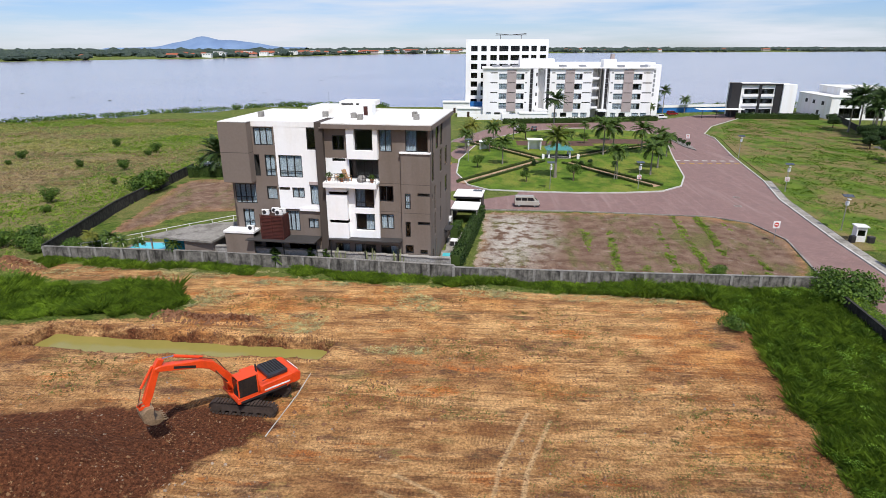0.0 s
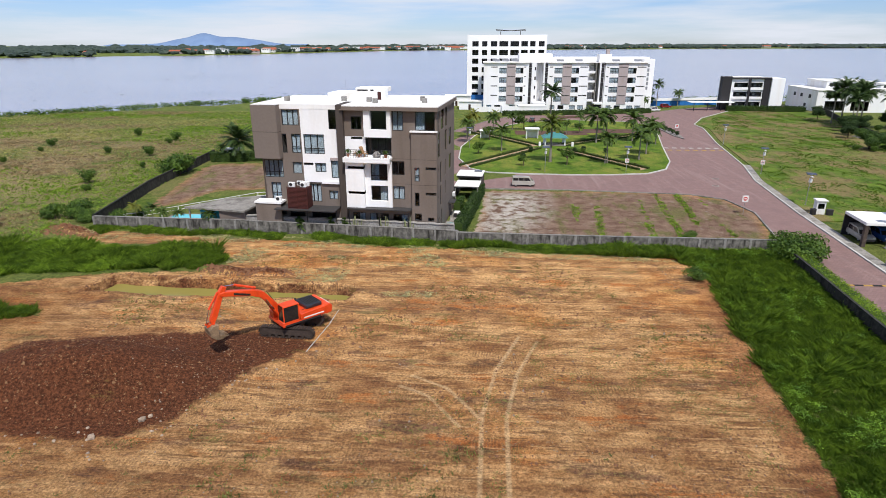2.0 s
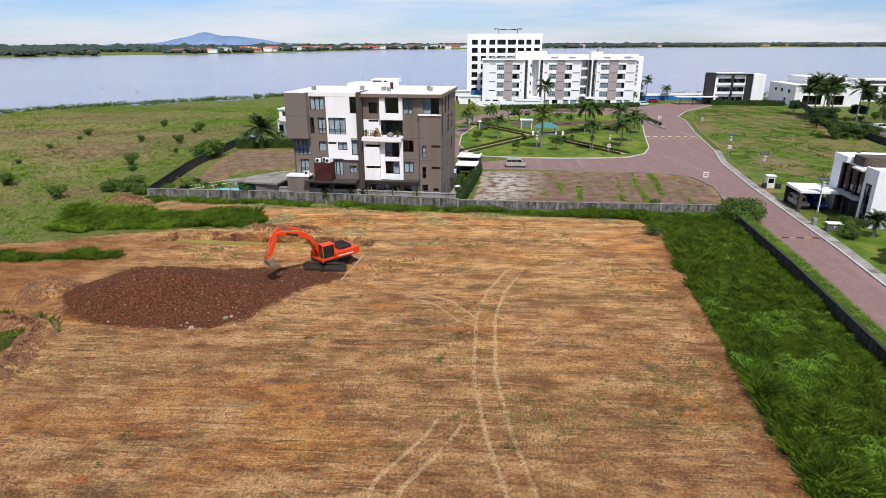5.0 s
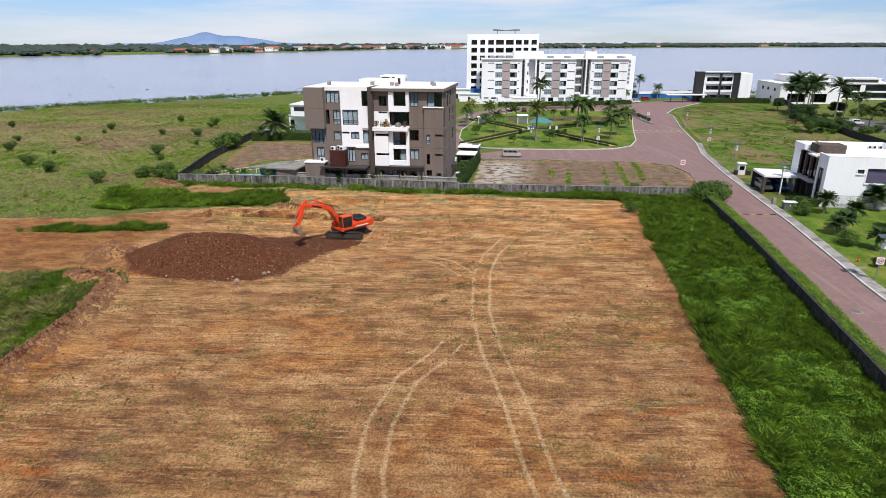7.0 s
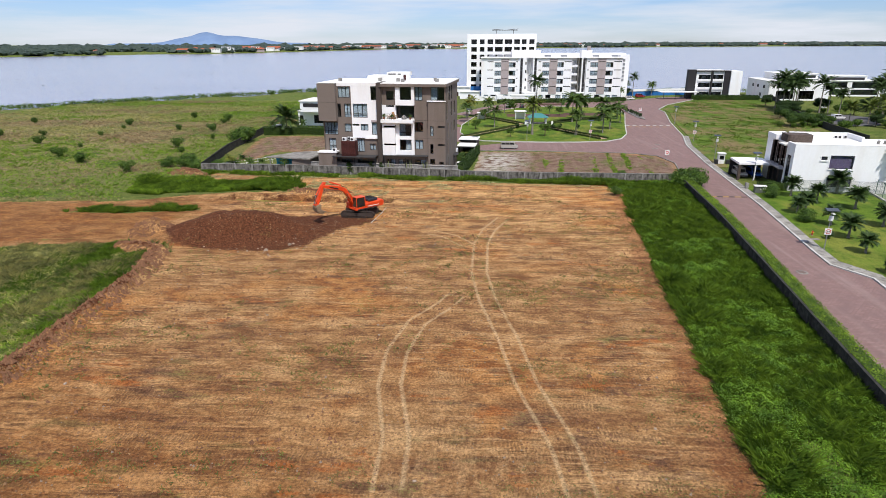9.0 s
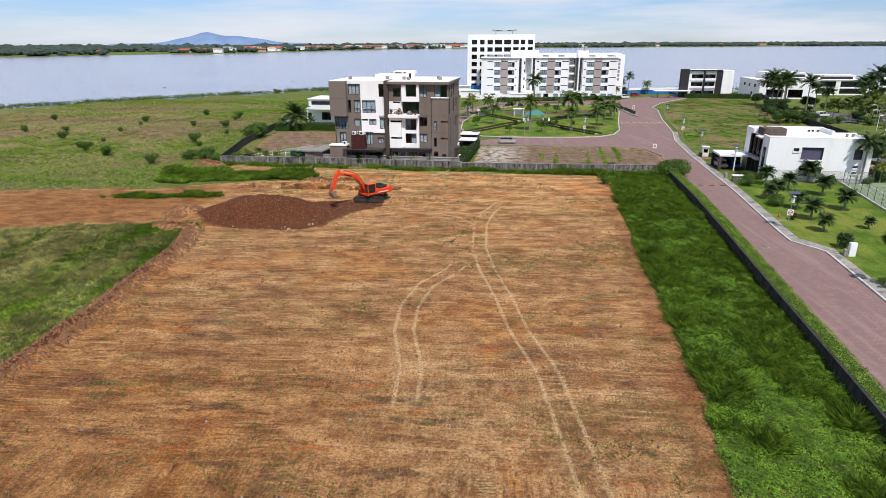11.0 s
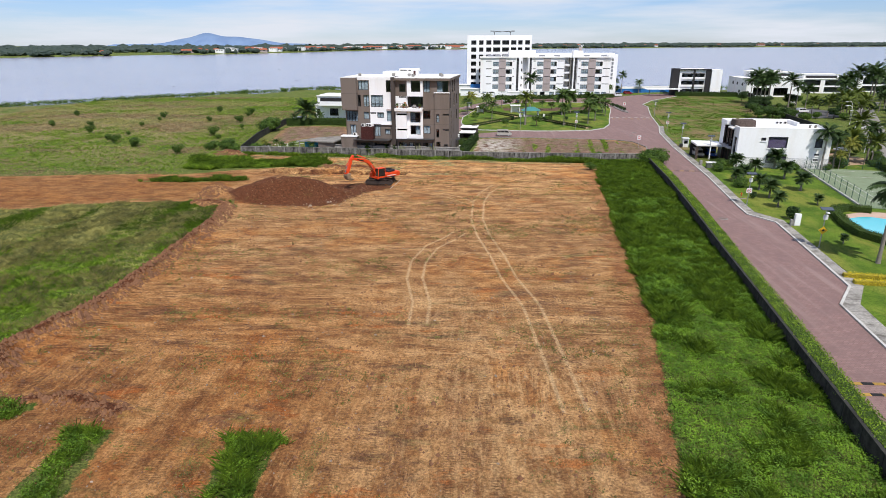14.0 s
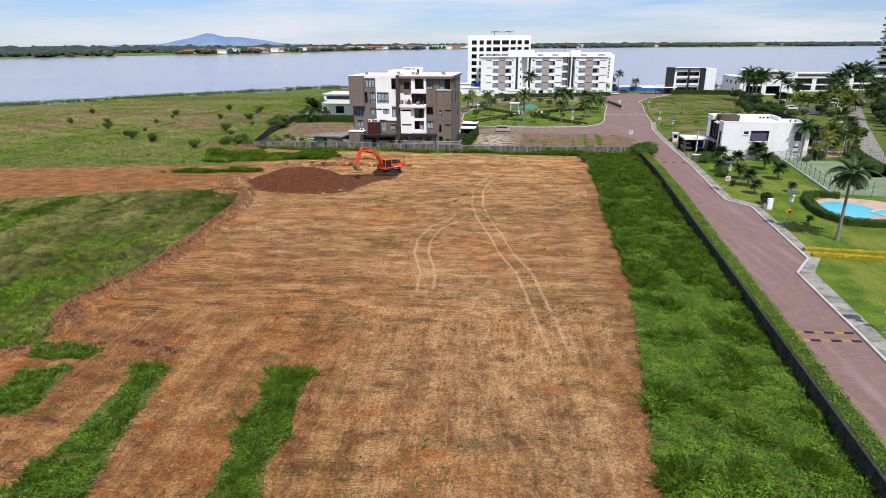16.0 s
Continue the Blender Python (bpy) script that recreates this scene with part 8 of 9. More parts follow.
for x, y, s, a in ((38.9, 57.4, 1.3, 40), (36.6, 57.0, 1.1, 90), (27.5, 64.2, 0.5, 0), (23.2, 50.4, 0.6, 120), (46.9, 35.8, 0.75, 10), (63.5, 51.8, 0.6, 77), (50.3, 54.2, 0.7, 40), (48.4, 49.8, 0.75, 30),
                   (70, 51.5, 0.5, 10), (-62.5, 69.5, 0.9, 0), (-59.0, 70.5, 1.1, 30), (-56.5, 68.0, 0.8, 80), (-58.6, 100, 1.7, 10), (-49.5, 70.0, 0.7, 10), (-51.5, 67.9, 0.8, 50), (74, 55, 1.0, 50), (-6.5, 66.0, 0.6, 0), (-13.5, 62.9 + 2.4, 0.8, 10), (-24.5, 66.9, 0.5, 44), (-20, 66.6, 0.45, 90)):
    place(B_wide, x, y, 0.05, s, a)
B_under = bush("broad dark garden shrub under the palms", 2.6, 2.4, M_leaf, 215, 1300, 0.16, group="garden shrubs")
B_under.matrix_world = pose(112, 172, 0.1)
ug = np.random.default_rng(66)
for i in range(64):
    y = ug.uniform(126, 196)
    x = ug.uniform(106, 152) + (y - 150) * 0.45
    if -4 < x - (109 + (y - 107) * 0.556) < 12 or sd_poly(np.array([x]), np.array([y]), ((100, 146), (104, 142), (113, 135), (123, 140), (132, 156), (124, 168), (112, 166), (100, 160)))[0] > 0:
        continue
    place(B_under, x, y, 0.05, ug.uniform(0.6, 1.2), i * 41)
for x, y in ((92, 133), (96, 135), (101, 137), (105, 138), (89, 135), (98, 133), (86, 70), (82, 74), (90, 72), (76, 74), (80.5, 55), (88, 66), (93, 74)):
    place(B_under, x, y, 0.05, 0.6, x * 31)
B_ball = bush("small clipped round green shrub", 1.1, 0.75, M_leaf_dark, 213, 420, 0.1)
B_ball.matrix_world = pose(53.6, 171.7, 0.2)
for x, y, q in ((45.8, 15.6, 1.9), (45.5, 27.8, 1.1)):
    place(B_ball, x, y, 0.1, q, x * 31)
for x, y in ((53.7, 166.1), (53.9, 159.9), (53.9, 163), (53.8, 169), (54.0, 156.5), (53.4, 174), (22, 128), (12, 128), (24.4, 130), (9.5, 120), (29, 128)):
    place(B_ball, x, y, 0.2, 1.2, x * 31)
B_cactus = bush("tall banana plant against the house", 2.6, 0.7, M_frond, 214, 60, 0.55)
B_cactus.matrix_world = HOUSE @ pose(-18.5, -1.5, 0)
for x in (-12.3, -14.2):
    c = copy_thing(B_cactus, HOUSE @ pose(x, -1.0, 0))

# median strip in the street
M_brownbed = surface("brown_planting_soil", (0.13, 0.07, 0.05), 0.95, 0.6, 3.0, 0.5, 0.7, relief=0.3)
bm = bmesh.new()
prism(bm, [(53.0, 176), (53.0, 156), (54.2, 150.5), (55.2, 156), (55.0, 176)], 0.0, 0.24)
solid("median", bm, M_side, "narrow kerbed median with shrubs", "median", kind="structure")
for x0, x1, y0, y1 in ((10, 30, 156, 164), (30, 45, 160, 168), (24, 36, 196, 201)):
    bm = boxes((x0, x1, y0, y1, 0.0, 0.23))
    solid("planting_bed", bm, M_brownbed, "reddish-brown planting bed", "bed", kind="structure")


# ---- street furniture ----
def solar_lamp(m, tag="", sign=None, height_m=5.0):
    root = thing("street_lamp", "grey solar street lamp" + tag, "street lamp", m, "solar street lamps")
    part("pole", tubes(((0, 0, -0.1), (0, 0, height_m - 0.2), 0.07, 0.05)), M_steel, root)
    part("base_plate", boxes((-0.16, 0.16, -0.16, 0.16, -0.05, 0.06)), M_concrete, root)
    pn = part("panel", boxes((-0.7, 0.7, -0.42, 0.42, -0.03, 0.03)), M_panel, root, "tilted solar panel")
    pn.matrix_local = pose(0, 0, height_m, 12, 0, 0)
    part("lamp_head", bevelled(boxes((-0.16, 0.16, -0.75, -0.1, height_m - 0.45, height_m - 0.33)), 0.03), M_whiteplastic, root)
    part("battery_box", bevelled(boxes((-0.22, 0.22, -0.26, 0.06, height_m - 1.35, height_m - 0.75)), 0.03), M_whiteplastic, root)
    if sign == "white":
        s = part("sign_plate", boxes((-0.38, 0.38, -0.12, -0.08, 1.9, 2.7)), M_whiteplastic, root, "white square sign with a red ring")
        rb = bmesh.new()
        bmesh.ops.create_cone(rb, cap_ends=True, segments=20, radius1=0.3, radius2=0.3, depth=0.01, matrix=Matrix.Translation((0, -0.128, 2.3)) @ Matrix.Rotation(radians(90), 4, "X"))
        part("ring", rb, M_red, s)
        rb = bmesh.new()
        bmesh.ops.create_cone(rb, cap_ends=True, segments=20, radius1=0.22, radius2=0.22, depth=0.01, matrix=Matrix.Translation((0, -0.136, 2.3)) @ Matrix.Rotation(radians(90), 4, "X"))
        part("disc", rb, M_whiteplastic, s)
        part("bar", boxes((-0.13, -0.03, -0.148, -0.142, 2.2, 2.4), (0.03, 0.13, -0.148, -0.142, 2.2, 2.4)), M_dark, s)
    if sign == "diamond":
        bm = boxes((-0.36, 0.36, -0.02, 0.02, -0.36, 0.36))
        s = part("sign_plate", bm, M_yellow, root, "yellow diamond warning sign")
        s.matrix_local = Matrix.Translation((0, -0.12, 2.3)) @ Matrix.Rotation(radians(45), 4, "Y")
        part("bar", boxes((-0.12, 0.12, -0.03, -0.022, -0.12, 0.12)), M_dark, s)
    return root


for x, y, s, tag in ((60.6, 141.0, None, " at the lot"), (54.7, 106.4, "white", " carrying a square sign"), (51.3, 82.9, None, " beside the guard booth"), (42.75, 23.7, "white", " carrying a square sign"), (43.0, 3.3, "diamond", " carrying a diamond sign"), (36.5, -28.0, "white", " carrying a speed sign"),
                     (28.9, 107.0, "white", " with a sign on the island"), (12.8, 106.0, None, " on the island"), (-2.5, 133, None, " behind the house"), (50.6, 62.2, None, " by the carport")):
    solar_lamp(pose(x, y, 0.12, 0, 0, -8 if x > 40 else 0), tag, s)


def sign_post(m, label):
    root = thing("street_sign", label, "sign", m)
    part("pole", tubes(((0, 0, -0.1), (0, 0, 2.2), 0.035, 0.035)), M_steel, root)
    s = part("sign_plate", bevelled(boxes((-0.45, 0.45, -0.05, -0.02, 1.9, 2.9)), 0.01), M_whiteplastic, root)
    rb = bmesh.new()
    bmesh.ops.create_cone(rb, cap_ends=True, segments=20, radius1=0.3, radius2=0.3, depth=0.01, matrix=Matrix.Translation((0, -0.058, 2.42)) @ Matrix.Rotation(radians(90), 4, "X"))
    part("ring", rb, M_red, s)
    part("bar", boxes((-0.2, 0.2, -0.075, -0.068, 2.35, 2.5)), M_whiteplastic, s)
    return root


sign_post(pose(39.4, 77.3, 0.0), "white square street sign with a red roundel at the corner")
sign_post(pose(54.1, 157.5, 0.2), "white square street sign with a red roundel on the median")


def guard_booth():
    root = thing("guard_booth", "small white guard booth with a window beside the street", "booth", pose(50.7, 78.0, 0.1, 0, 0, -8) @ Matrix.Scale(0.88, 4))
    bm = bmesh.new()
    wall_with_holes(bm, -0.7, 0.7, 0, 2.3, -0.7, -0.6, [(-0.5, 0.5, 1.0, 1.9)])
    part("front", bm, M_whiteplastic, root)
    part("side", boxes((-0.7, -0.6, -0.6, 0.7, 0, 2.3)), M_whiteplastic, root)
    part("side", boxes((0.6, 0.7, -0.6, 0.7, 0, 2.3)), M_whiteplastic, root)
    part("back", boxes((-0.6, 0.6, 0.6, 0.7, 0, 2.3)), M_whiteplastic, root)
    part("pane", boxes((-0.5, 0.5, -0.66, -0.65, 1.0, 1.9)), M_glass_dark, root)
    part("roof", bevelled(boxes((-0.9, 0.9, -0.9, 0.9, 2.3, 2.5)), 0.03), M_whiteplastic, root)
    return root


guard_booth()
solid("waste_bin", bevelled(boxes((49.2, 49.85, 77.0, 77.6, 0.1, 1.05)), 0.04), M_dark, "dark green waste bin beside the booth", "bin")
solid("waste_bin", bevelled(boxes((51.4, 52.2, 76.8, 77.4, 0.1, 1.0)), 0.04), M_dark, "dark waste bin beside the booth", "bin")


def meter_box(m):
    root = thing("meter_cabinet", "tall white meter cabinet standing on the lawn", "cabinet", m)
    part("cabinet_body", bevelled(boxes((-0.45, 0.45, -0.3, 0.3, 0, 2.0)), 0.03), M_whiteplastic, root)
    part("door", boxes((-0.38, 0.38, -0.32, -0.302, 0.15, 1.85)), M_white, root)
    part("side_box", bevelled(boxes((-1.0, -0.5, -0.25, 0.25, 0, 1.0)), 0.03), M_concrete, root)
    return root


meter_box(pose(44.9, 12.7, 0.13, 0, 0, -8) @ Matrix.Scale(0.85, 4))


def utility_box(m):
    root = thing("utility_box", "low grey-green utility box with a pale lid on the lawn", "utility box", m)
    part("box_body", bevelled(boxes((-0.85, 0.85, -0.5, 0.5, 0, 1.05)), 0.03), M_utility, root)
    part("lid", bevelled(boxes((-0.95, 0.95, -0.6, 0.6, 1.05, 1.2)), 0.03), M_whiteplastic, root)
    for x in (-0.1, 0.3, 0.6):
        part("label_plate", boxes((x, x + 0.16, -0.52, -0.505, 0.62, 0.8)), M_whiteplastic, root)
    return root


def hydrant(m):
    root = thing("fire_hydrant", "small red and yellow fire hydrant on the lawn", "hydrant", m)
    part("barrel", tubes(((0, 0, 0), (0, 0, 0.55), 0.12, 0.11), ((0, 0, 0.55), (0, 0, 0.72), 0.15, 0.05), n=10), M_red, root)
    part("nozzle", tubes(((-0.22, 0, 0.45), (0.22, 0, 0.45), 0.06, 0.06), ((0, -0.2, 0.4), (0, 0, 0.4), 0.07, 0.07), n=8), M_yellow, root)
    part("base_plate", tubes(((0, 0, 0), (0, 0, 0.06), 0.2, 0.2), n=10), M_concrete, root)
    return root


M_utility = surface("grey_green_cabinet_paint", (0.12, 0.13, 0.11), 0.6, 0.85, 5.0, relief=0.05)
utility_box(pose(47.6, 52.6, 0.13, 0, 0, -8))
hydrant(pose(44.2, 29.3, 0.13) @ Matrix.Scale(0.85, 4))
solid("bollard", bevelled(boxes((46.35, 46.85, 55.1, 55.6, 0.1, 1.15)), 0.04), M_concrete, "grey concrete bollard by the driveway", "bollard")
solid("valve_cover", bevelled(boxes((43.2, 44.3, 27.2, 27.9, 0.1, 0.16)), 0.02), M_side, "flat concrete valve cover in the lawn", "cover")

# manholes, speed humps and road marks
for x, y in ((36.3, 15.9), (42.3, 96), (44.5, 102)):
    bm = bmesh.new()
    bmesh.ops.create_cone(bm, cap_ends=True, segments=24, radius1=0.62, radius2=0.6, depth=0.03, matrix=Matrix.Translation((x, y, 0.06)))
    ob = solid("manhole", bm, M_side, "pale concrete ring of a manhole in the paving", "manhole")
    bm = bmesh.new()
    bmesh.ops.create_cone(bm, cap_ends=True, segments=24, radius1=0.42, radius2=0.42, depth=0.03, matrix=Matrix.Translation((x, y, 0.066)))
    part("cover", bm, M_roadgrey, ob, "rusty round cover")


def speed_hump(x0, x1, y, n, label):
    root = thing("speed_hump", label, "speed hump")
    step = (x1 - x0) / n
    for i in range(n):
        part("segment", bevelled(boxes((x0 + i * step, x0 + (i + 1) * step - 0.01, y - 0.18, y + 0.18, 0.03, 0.1)), 0.03), M_rubber if i % 2 else M_yellowworn, root)
    return root


speed_hump(28.8, 33.9, -28.2, 6, "black and yellow rubber speed hump across the street")
speed_hump(28.6, 33.7, -29.7, 6, "black and yellow rubber speed hump across the street")
speed_hump(38.6, 44.4, 49.6, 6, "worn rubber speed hump across the street")
for y in (133.0, 136.2):
    bm = bmesh.new()
    for k in range(7):
        quad_box(bm, 44.8 + 2.0 * k, 45.9 + 2.0 * k, y, y + 0.9, 0.05, 0.056)
    solid("crosswalk", bm, M_yellowworn if y < 134 else M_kerb, "faded painted crossing stripes on the paving", "road marking", kind="structure")

# chalk line and stones by the excavator
bm = bmesh.new()
strip_along(bm, ((-13.6, 42), (-13.9, 37.5), (-14.6, 32.4)), 0.03, 0.0, 0.06)
solid("chalk_line", bm, M_kerb, "white chalk line drawn on the soil", "marking", kind="structure")
st = np.random.default_rng(5)


def stone_mesh(seed, flat):
    rng = np.random.default_rng(seed)
    bm = bmesh.new()
    bmesh.ops.create_icosphere(bm, subdivisions=1, radius=1.0)
    for v in bm.verts:
        v.co *= rng.uniform(0.7, 1.15)
        v.co.z *= flat
    me = bpy.data.meshes.new("stone")
    bm.to_mesh(me)
    bm.free()
    return me


STONES = [stone_mesh(s, f) for s, f in ((1, 0.7), (2, 0.8), (3, 0.6))]
for me in STONES:
    me.materials.append(M_stone)
for i in range(110):
    if i < 36:
        x, y, r = st.uniform(-34, -15), 0, st.uniform(0.06, 0.15)
        y = np.interp(x, [-43, -34, -24.5, -21, -18, -14], [23, 20.2, 20, 22.5, 28.5, 33]) + st.normal(0, 0.9)
    else:
        x, y, r = st.uniform(-34, 20), st.uniform(-48, 55), st.uniform(0.05, 0.16)
    z = float(height(np.array([x]), np.array([y]))[0])
    o = tagged(new("stone", STONES[i % 3]), "pale rough stone lying on the soil", "stone", "stones on the soil")
    o.matrix_world = pose(x, y, z + r * 0.25, 0, 0, i * 37) @ Matrix.Scale(r, 4)
for x, y, r in ((-25.6, 20.4, 0.3), (-23.2, 22.4, 0.3), (-22.9, 22.9, 0.2)):
    z = float(height(np.array([x]), np.array([y]))[0])
    o = tagged(new("boulder", STONES[0]), "pale boulder at the foot of the soil heap", "boulder")
    o.matrix_world = pose(x, y, z + r * 0.3, 0, 0, x * 50) @ Matrix.Scale(r, 4)

# clods: loose lumps of soil on heap, berms and pit rim


def clods(name, label, pts, r0, r1, mat, seed):
    rng = np.random.default_rng(seed)
    base = [(-1, -1, -0.6), (1, -0.9, -0.5), (0.8, 1, -0.6), (-0.9, 0.8, -0.5), (0.1, 0.0, 1.0)]
    fs = [(0, 1, 4), (1, 2, 4), (2, 3, 4), (3, 0, 4)]
    n = len(pts)
    r = rng.uniform(r0, r1, n) * np.where(rng.random(n) > 0.9, 1.8, 1.0)
    B = np.array(base)[None] * (1 + rng.normal(0, 0.3, (n, 5, 3)))
    a = rng.uniform(0, 6.28, n)
    R = np.stack([np.stack([np.cos(a), -np.sin(a), 0 * a], 1), np.stack([np.sin(a), np.cos(a), 0 * a], 1), np.stack([0 * a, 0 * a, 1 + 0 * a], 1)], 1)
    V = np.einsum("nij,nkj->nki", R, B) * r[:, None, None] + pts[:, None, :]
    F = (np.arange(n)[:, None, None] * 5 + np.array(fs)[None]).reshape(-1, 3)
    return tagged(mesh_from(name, V.reshape(-1, 3).tolist(), F.tolist(), mat), label, "soil", kind="stuff")


M_clod = surface("dark_soil_clod", (0.125, 0.045, 0.020), 0.95, 0.6, 5.0, 0.6, 0.8, relief=0.3)
M_clod_mid = surface("brown_soil_clod", (0.235, 0.115, 0.06), 0.95, 0.6, 5.0, 0.6, 0.8, relief=0.3)
M_clod_tan = surface("tan_soil_clod", (0.27, 0.15, 0.072), 0.95, 0.65, 5.0, 0.6, 0.8, relief=0.3)
p = scatter(-46, -13, 19, 37, 3.5, lambda x, y: sd_poly(x, y, DARK_SOIL) > -0.8, 90)
clods("soil_clods", "crumbly dark red-brown soil clods of the heap", p, 0.015, 0.05, M_clod, 91)
p = scatter(-60, -20, -38, 66, 14, lambda x, y: (along(x, y, BERM_L) < 1.5) | (along(x, y, BERM_P) < 1.2) | (along(x, y, BERM_S) < 1.6) | (along(x, y, SPOIL) < 0.9) | (np.hypot(x + 43.6, y - 27.2) < 3.2), 92)
clods("soil_clods", "heaped brown soil clods of the low banks", p, 0.05, 0.20, M_clod_mid, 93)
p = scatter(-43, -11, 41, 50, 10, lambda x, y: (np.abs(sd_poly(x, y, PIT) + 0.4) < 0.5), 94)
clods("soil_clods", "soil clods on the rim of the pit", p, 0.03, 0.09, M_clod_mid, 95)
p = scatter(-37, 24, -52, 57, 4.5, lambda x, y: in_dirt(x, y) & (sd_poly(x, y, PIT) < -0.6) & clumpy(x, y, 2, 3.0, 0.4), 96)
clods("soil_clods", "small loose soil clods on the graded ground", p, 0.025, 0.075, M_clod_tan, 97)

p = scatter(-37, 22, -54, 57, 2.2, lambda x, y: in_dirt(x, y) & (sd_poly(x, y, PIT) < -0.6) & (sd_poly(x, y, DARK_SOIL) < 0) & (value_noise(x * 0.45, y * 1.3, 3.1) * 0.6 + value_noise(x, y, 0.8) * 0.4 > 0.56), 196)
clods("soil_clods", "brown soil clods in scraped drifts", p, 0.05, 0.12, M_clod_mid, 197)
p = scatter(-37, 22, -54, 57, 0.9, lambda x, y: in_dirt(x, y) & (sd_poly(x, y, PIT) < -0.6) & (value_noise(x * 0.5 + 20, y, 4.0) > 0.46), 198)
clods("pebbles", "pale pebbles strewn over the graded soil", p, 0.03, 0.075, M_stone, 199)

# ---- island pavilion ----
def pavilion():
    root = thing("pavilion", "open pavilion with a blue-green hipped roof on the island", "pavilion", pose(18.6, 139.5, 0.2) @ Matrix.Scale(0.8, 4))
    for x in (-3.0, 3.0):
        for y in (-2.2, 2.2):
            part("column", boxes((x - 0.2, x + 0.2, y - 0.2, y + 0.2, 0, 2.4)), M_white, root)
    bm = bmesh.new()
    b = [bm.verts.new(q) for q in ((-4, -3.2, 2.4), (4, -3.2, 2.4), (4, 3.2, 2.4), (-4, 3.2, 2.4))]
    t = [bm.verts.new(q) for q in ((-1.2, 0, 3.9), (1.2, 0, 3.9))]
    for f in ((b[0], b[1], t[1], t[0]), (b[1], b[2], t[1]), (b[2], b[3], t[0], t[1]), (b[3], b[0], t[0]), (b[3], b[2], b[1], b[0])):
        bm.faces.new(f)
    part("roof", bm, M_teal, root, "blue-green sheet roof")
    part("floor", boxes((-3.6, 3.6, -2.8, 2.8, -0.2, 0.12)), M_side, root)
    for x in (-4.8, 5.2):
        part("pedestal", bevelled(boxes((x - 0.35, x + 0.35, -3.6, -2.9, 0, 1.3)), 0.03), M_white, root)
    part("bench", bevelled(boxes((-2.4, 2.4, -2.5, -2.0, 0.4, 0.55)), 0.02), M_concrete, root)
    return root


pavilion()


def white_shelter(m, label):
    root = thing("shelter", label, "shelter", m)
    part("wall", boxes((-1.6, -1.4, -1, 1, 0, 2.4)), M_white_clean, root)
    part("wall", boxes((1.4, 1.6, -1, 1, 0, 2.4)), M_white_clean, root)
    part("back", boxes((-1.4, 1.4, 0.8, 1.0, 0, 2.4)), M_white_clean, root)
    part("roof", bevelled(boxes((-1.9, 1.9, -1.3, 1.3, 2.4, 2.65)), 0.04), M_white_clean, root)
    return root


white_shelter(pose(13.9, 150, 0.2), "white open shelter with a flat roof on the island")
white_shelter(pose(1.4, 149.5, 0.2) @ Matrix.Scale(0.8, 4), "small white shelter on the island lawn")

# ---- tennis court, pool and patio ----
COURT = pose(65.6, 54.2, 0, 0, 0, -11.5)
bm = bmesh.new()
quad_box(bm, 0.8, 19.5, -32.0, -0.5, 0.0, 0.16)
court = solid("tennis_court", bm, surface("green_court", (0.20, 0.25, 0.15), 0.85, 0.85, 4.0, 0.4, 0.85, relief=0.05), "green tennis court with white lines", "court", kind="structure", m=COURT)
bm = boxes((3.2, 3.3, -27.8, -2.5, 0.16, 0.17), (14.2, 14.3, -27.8, -2.5, 0.16, 0.17), (3.2, 14.3, -2.55, -2.45, 0.16, 0.171), (3.2, 14.3, -27.8, -27.7, 0.16, 0.171), (4.6, 4.7, -27.8, -2.5, 0.16, 0.1705), (4.7, 14.2, -8.1, -8.0, 0.16, 0.1702), (4.7, 14.2, -20.1, -20.0, 0.16, 0.1702))
part("court_line", bm, M_kerb, court)


def mesh_fence(m, length, h, label):
    root = thing("fence", label, "fence", m)
    n = round(length / 2.6)
    for i in range(n + 1):
        part("post", tubes(((i * length / n, 0, 0), (i * length / n, 0, h), 0.045, 0.045), n=6), M_fencegreen, root)
    wires = bmesh.new()
    for k in range(13):
        z = 0.1 + k * (h - 0.1) / 12
        quad_box(wires, 0, length, -0.004, 0.004, z, z + 0.01)
    for k in range(int(length / 0.4)):
        quad_box(wires, k * 0.4, k * 0.4 + 0.008, -0.003, 0.003, 0.1, h)
    tagged(part("netting", wires, M_fencegreen, root), kind="stuff")
    return root


mesh_fence(COURT @ pose(0.5, -32.5, 0.1, 0, 0, 90), 32.5, 2.6, "green mesh fence of the tennis court")
mesh_fence(COURT @ pose(0.5, -32.5, 0.1), 19.0, 2.6, "green mesh fence at the court's end")
mesh_fence(COURT @ pose(0.5, 0.0, 0.1), 19.0, 2.6, "green mesh fence behind the court")
part_curb = boxes((0.2, 0.5, -32.5, 0, 0.0, 0.4))
solid("court_kerb", part_curb, M_kerb, "low white kerb under the court fence", "kerb", kind="structure", m=COURT)


def blob(cx, cy, rx, ry, n=28, wob=0.12, ph=0.0):
    return [(cx + rx * (1 + wob * math.sin(3 * a + ph)) * math.cos(a), cy + ry * (1 + wob * math.sin(2 * a + ph)) * math.sin(a)) for a in (2 * math.pi * i / n for i in range(n))]


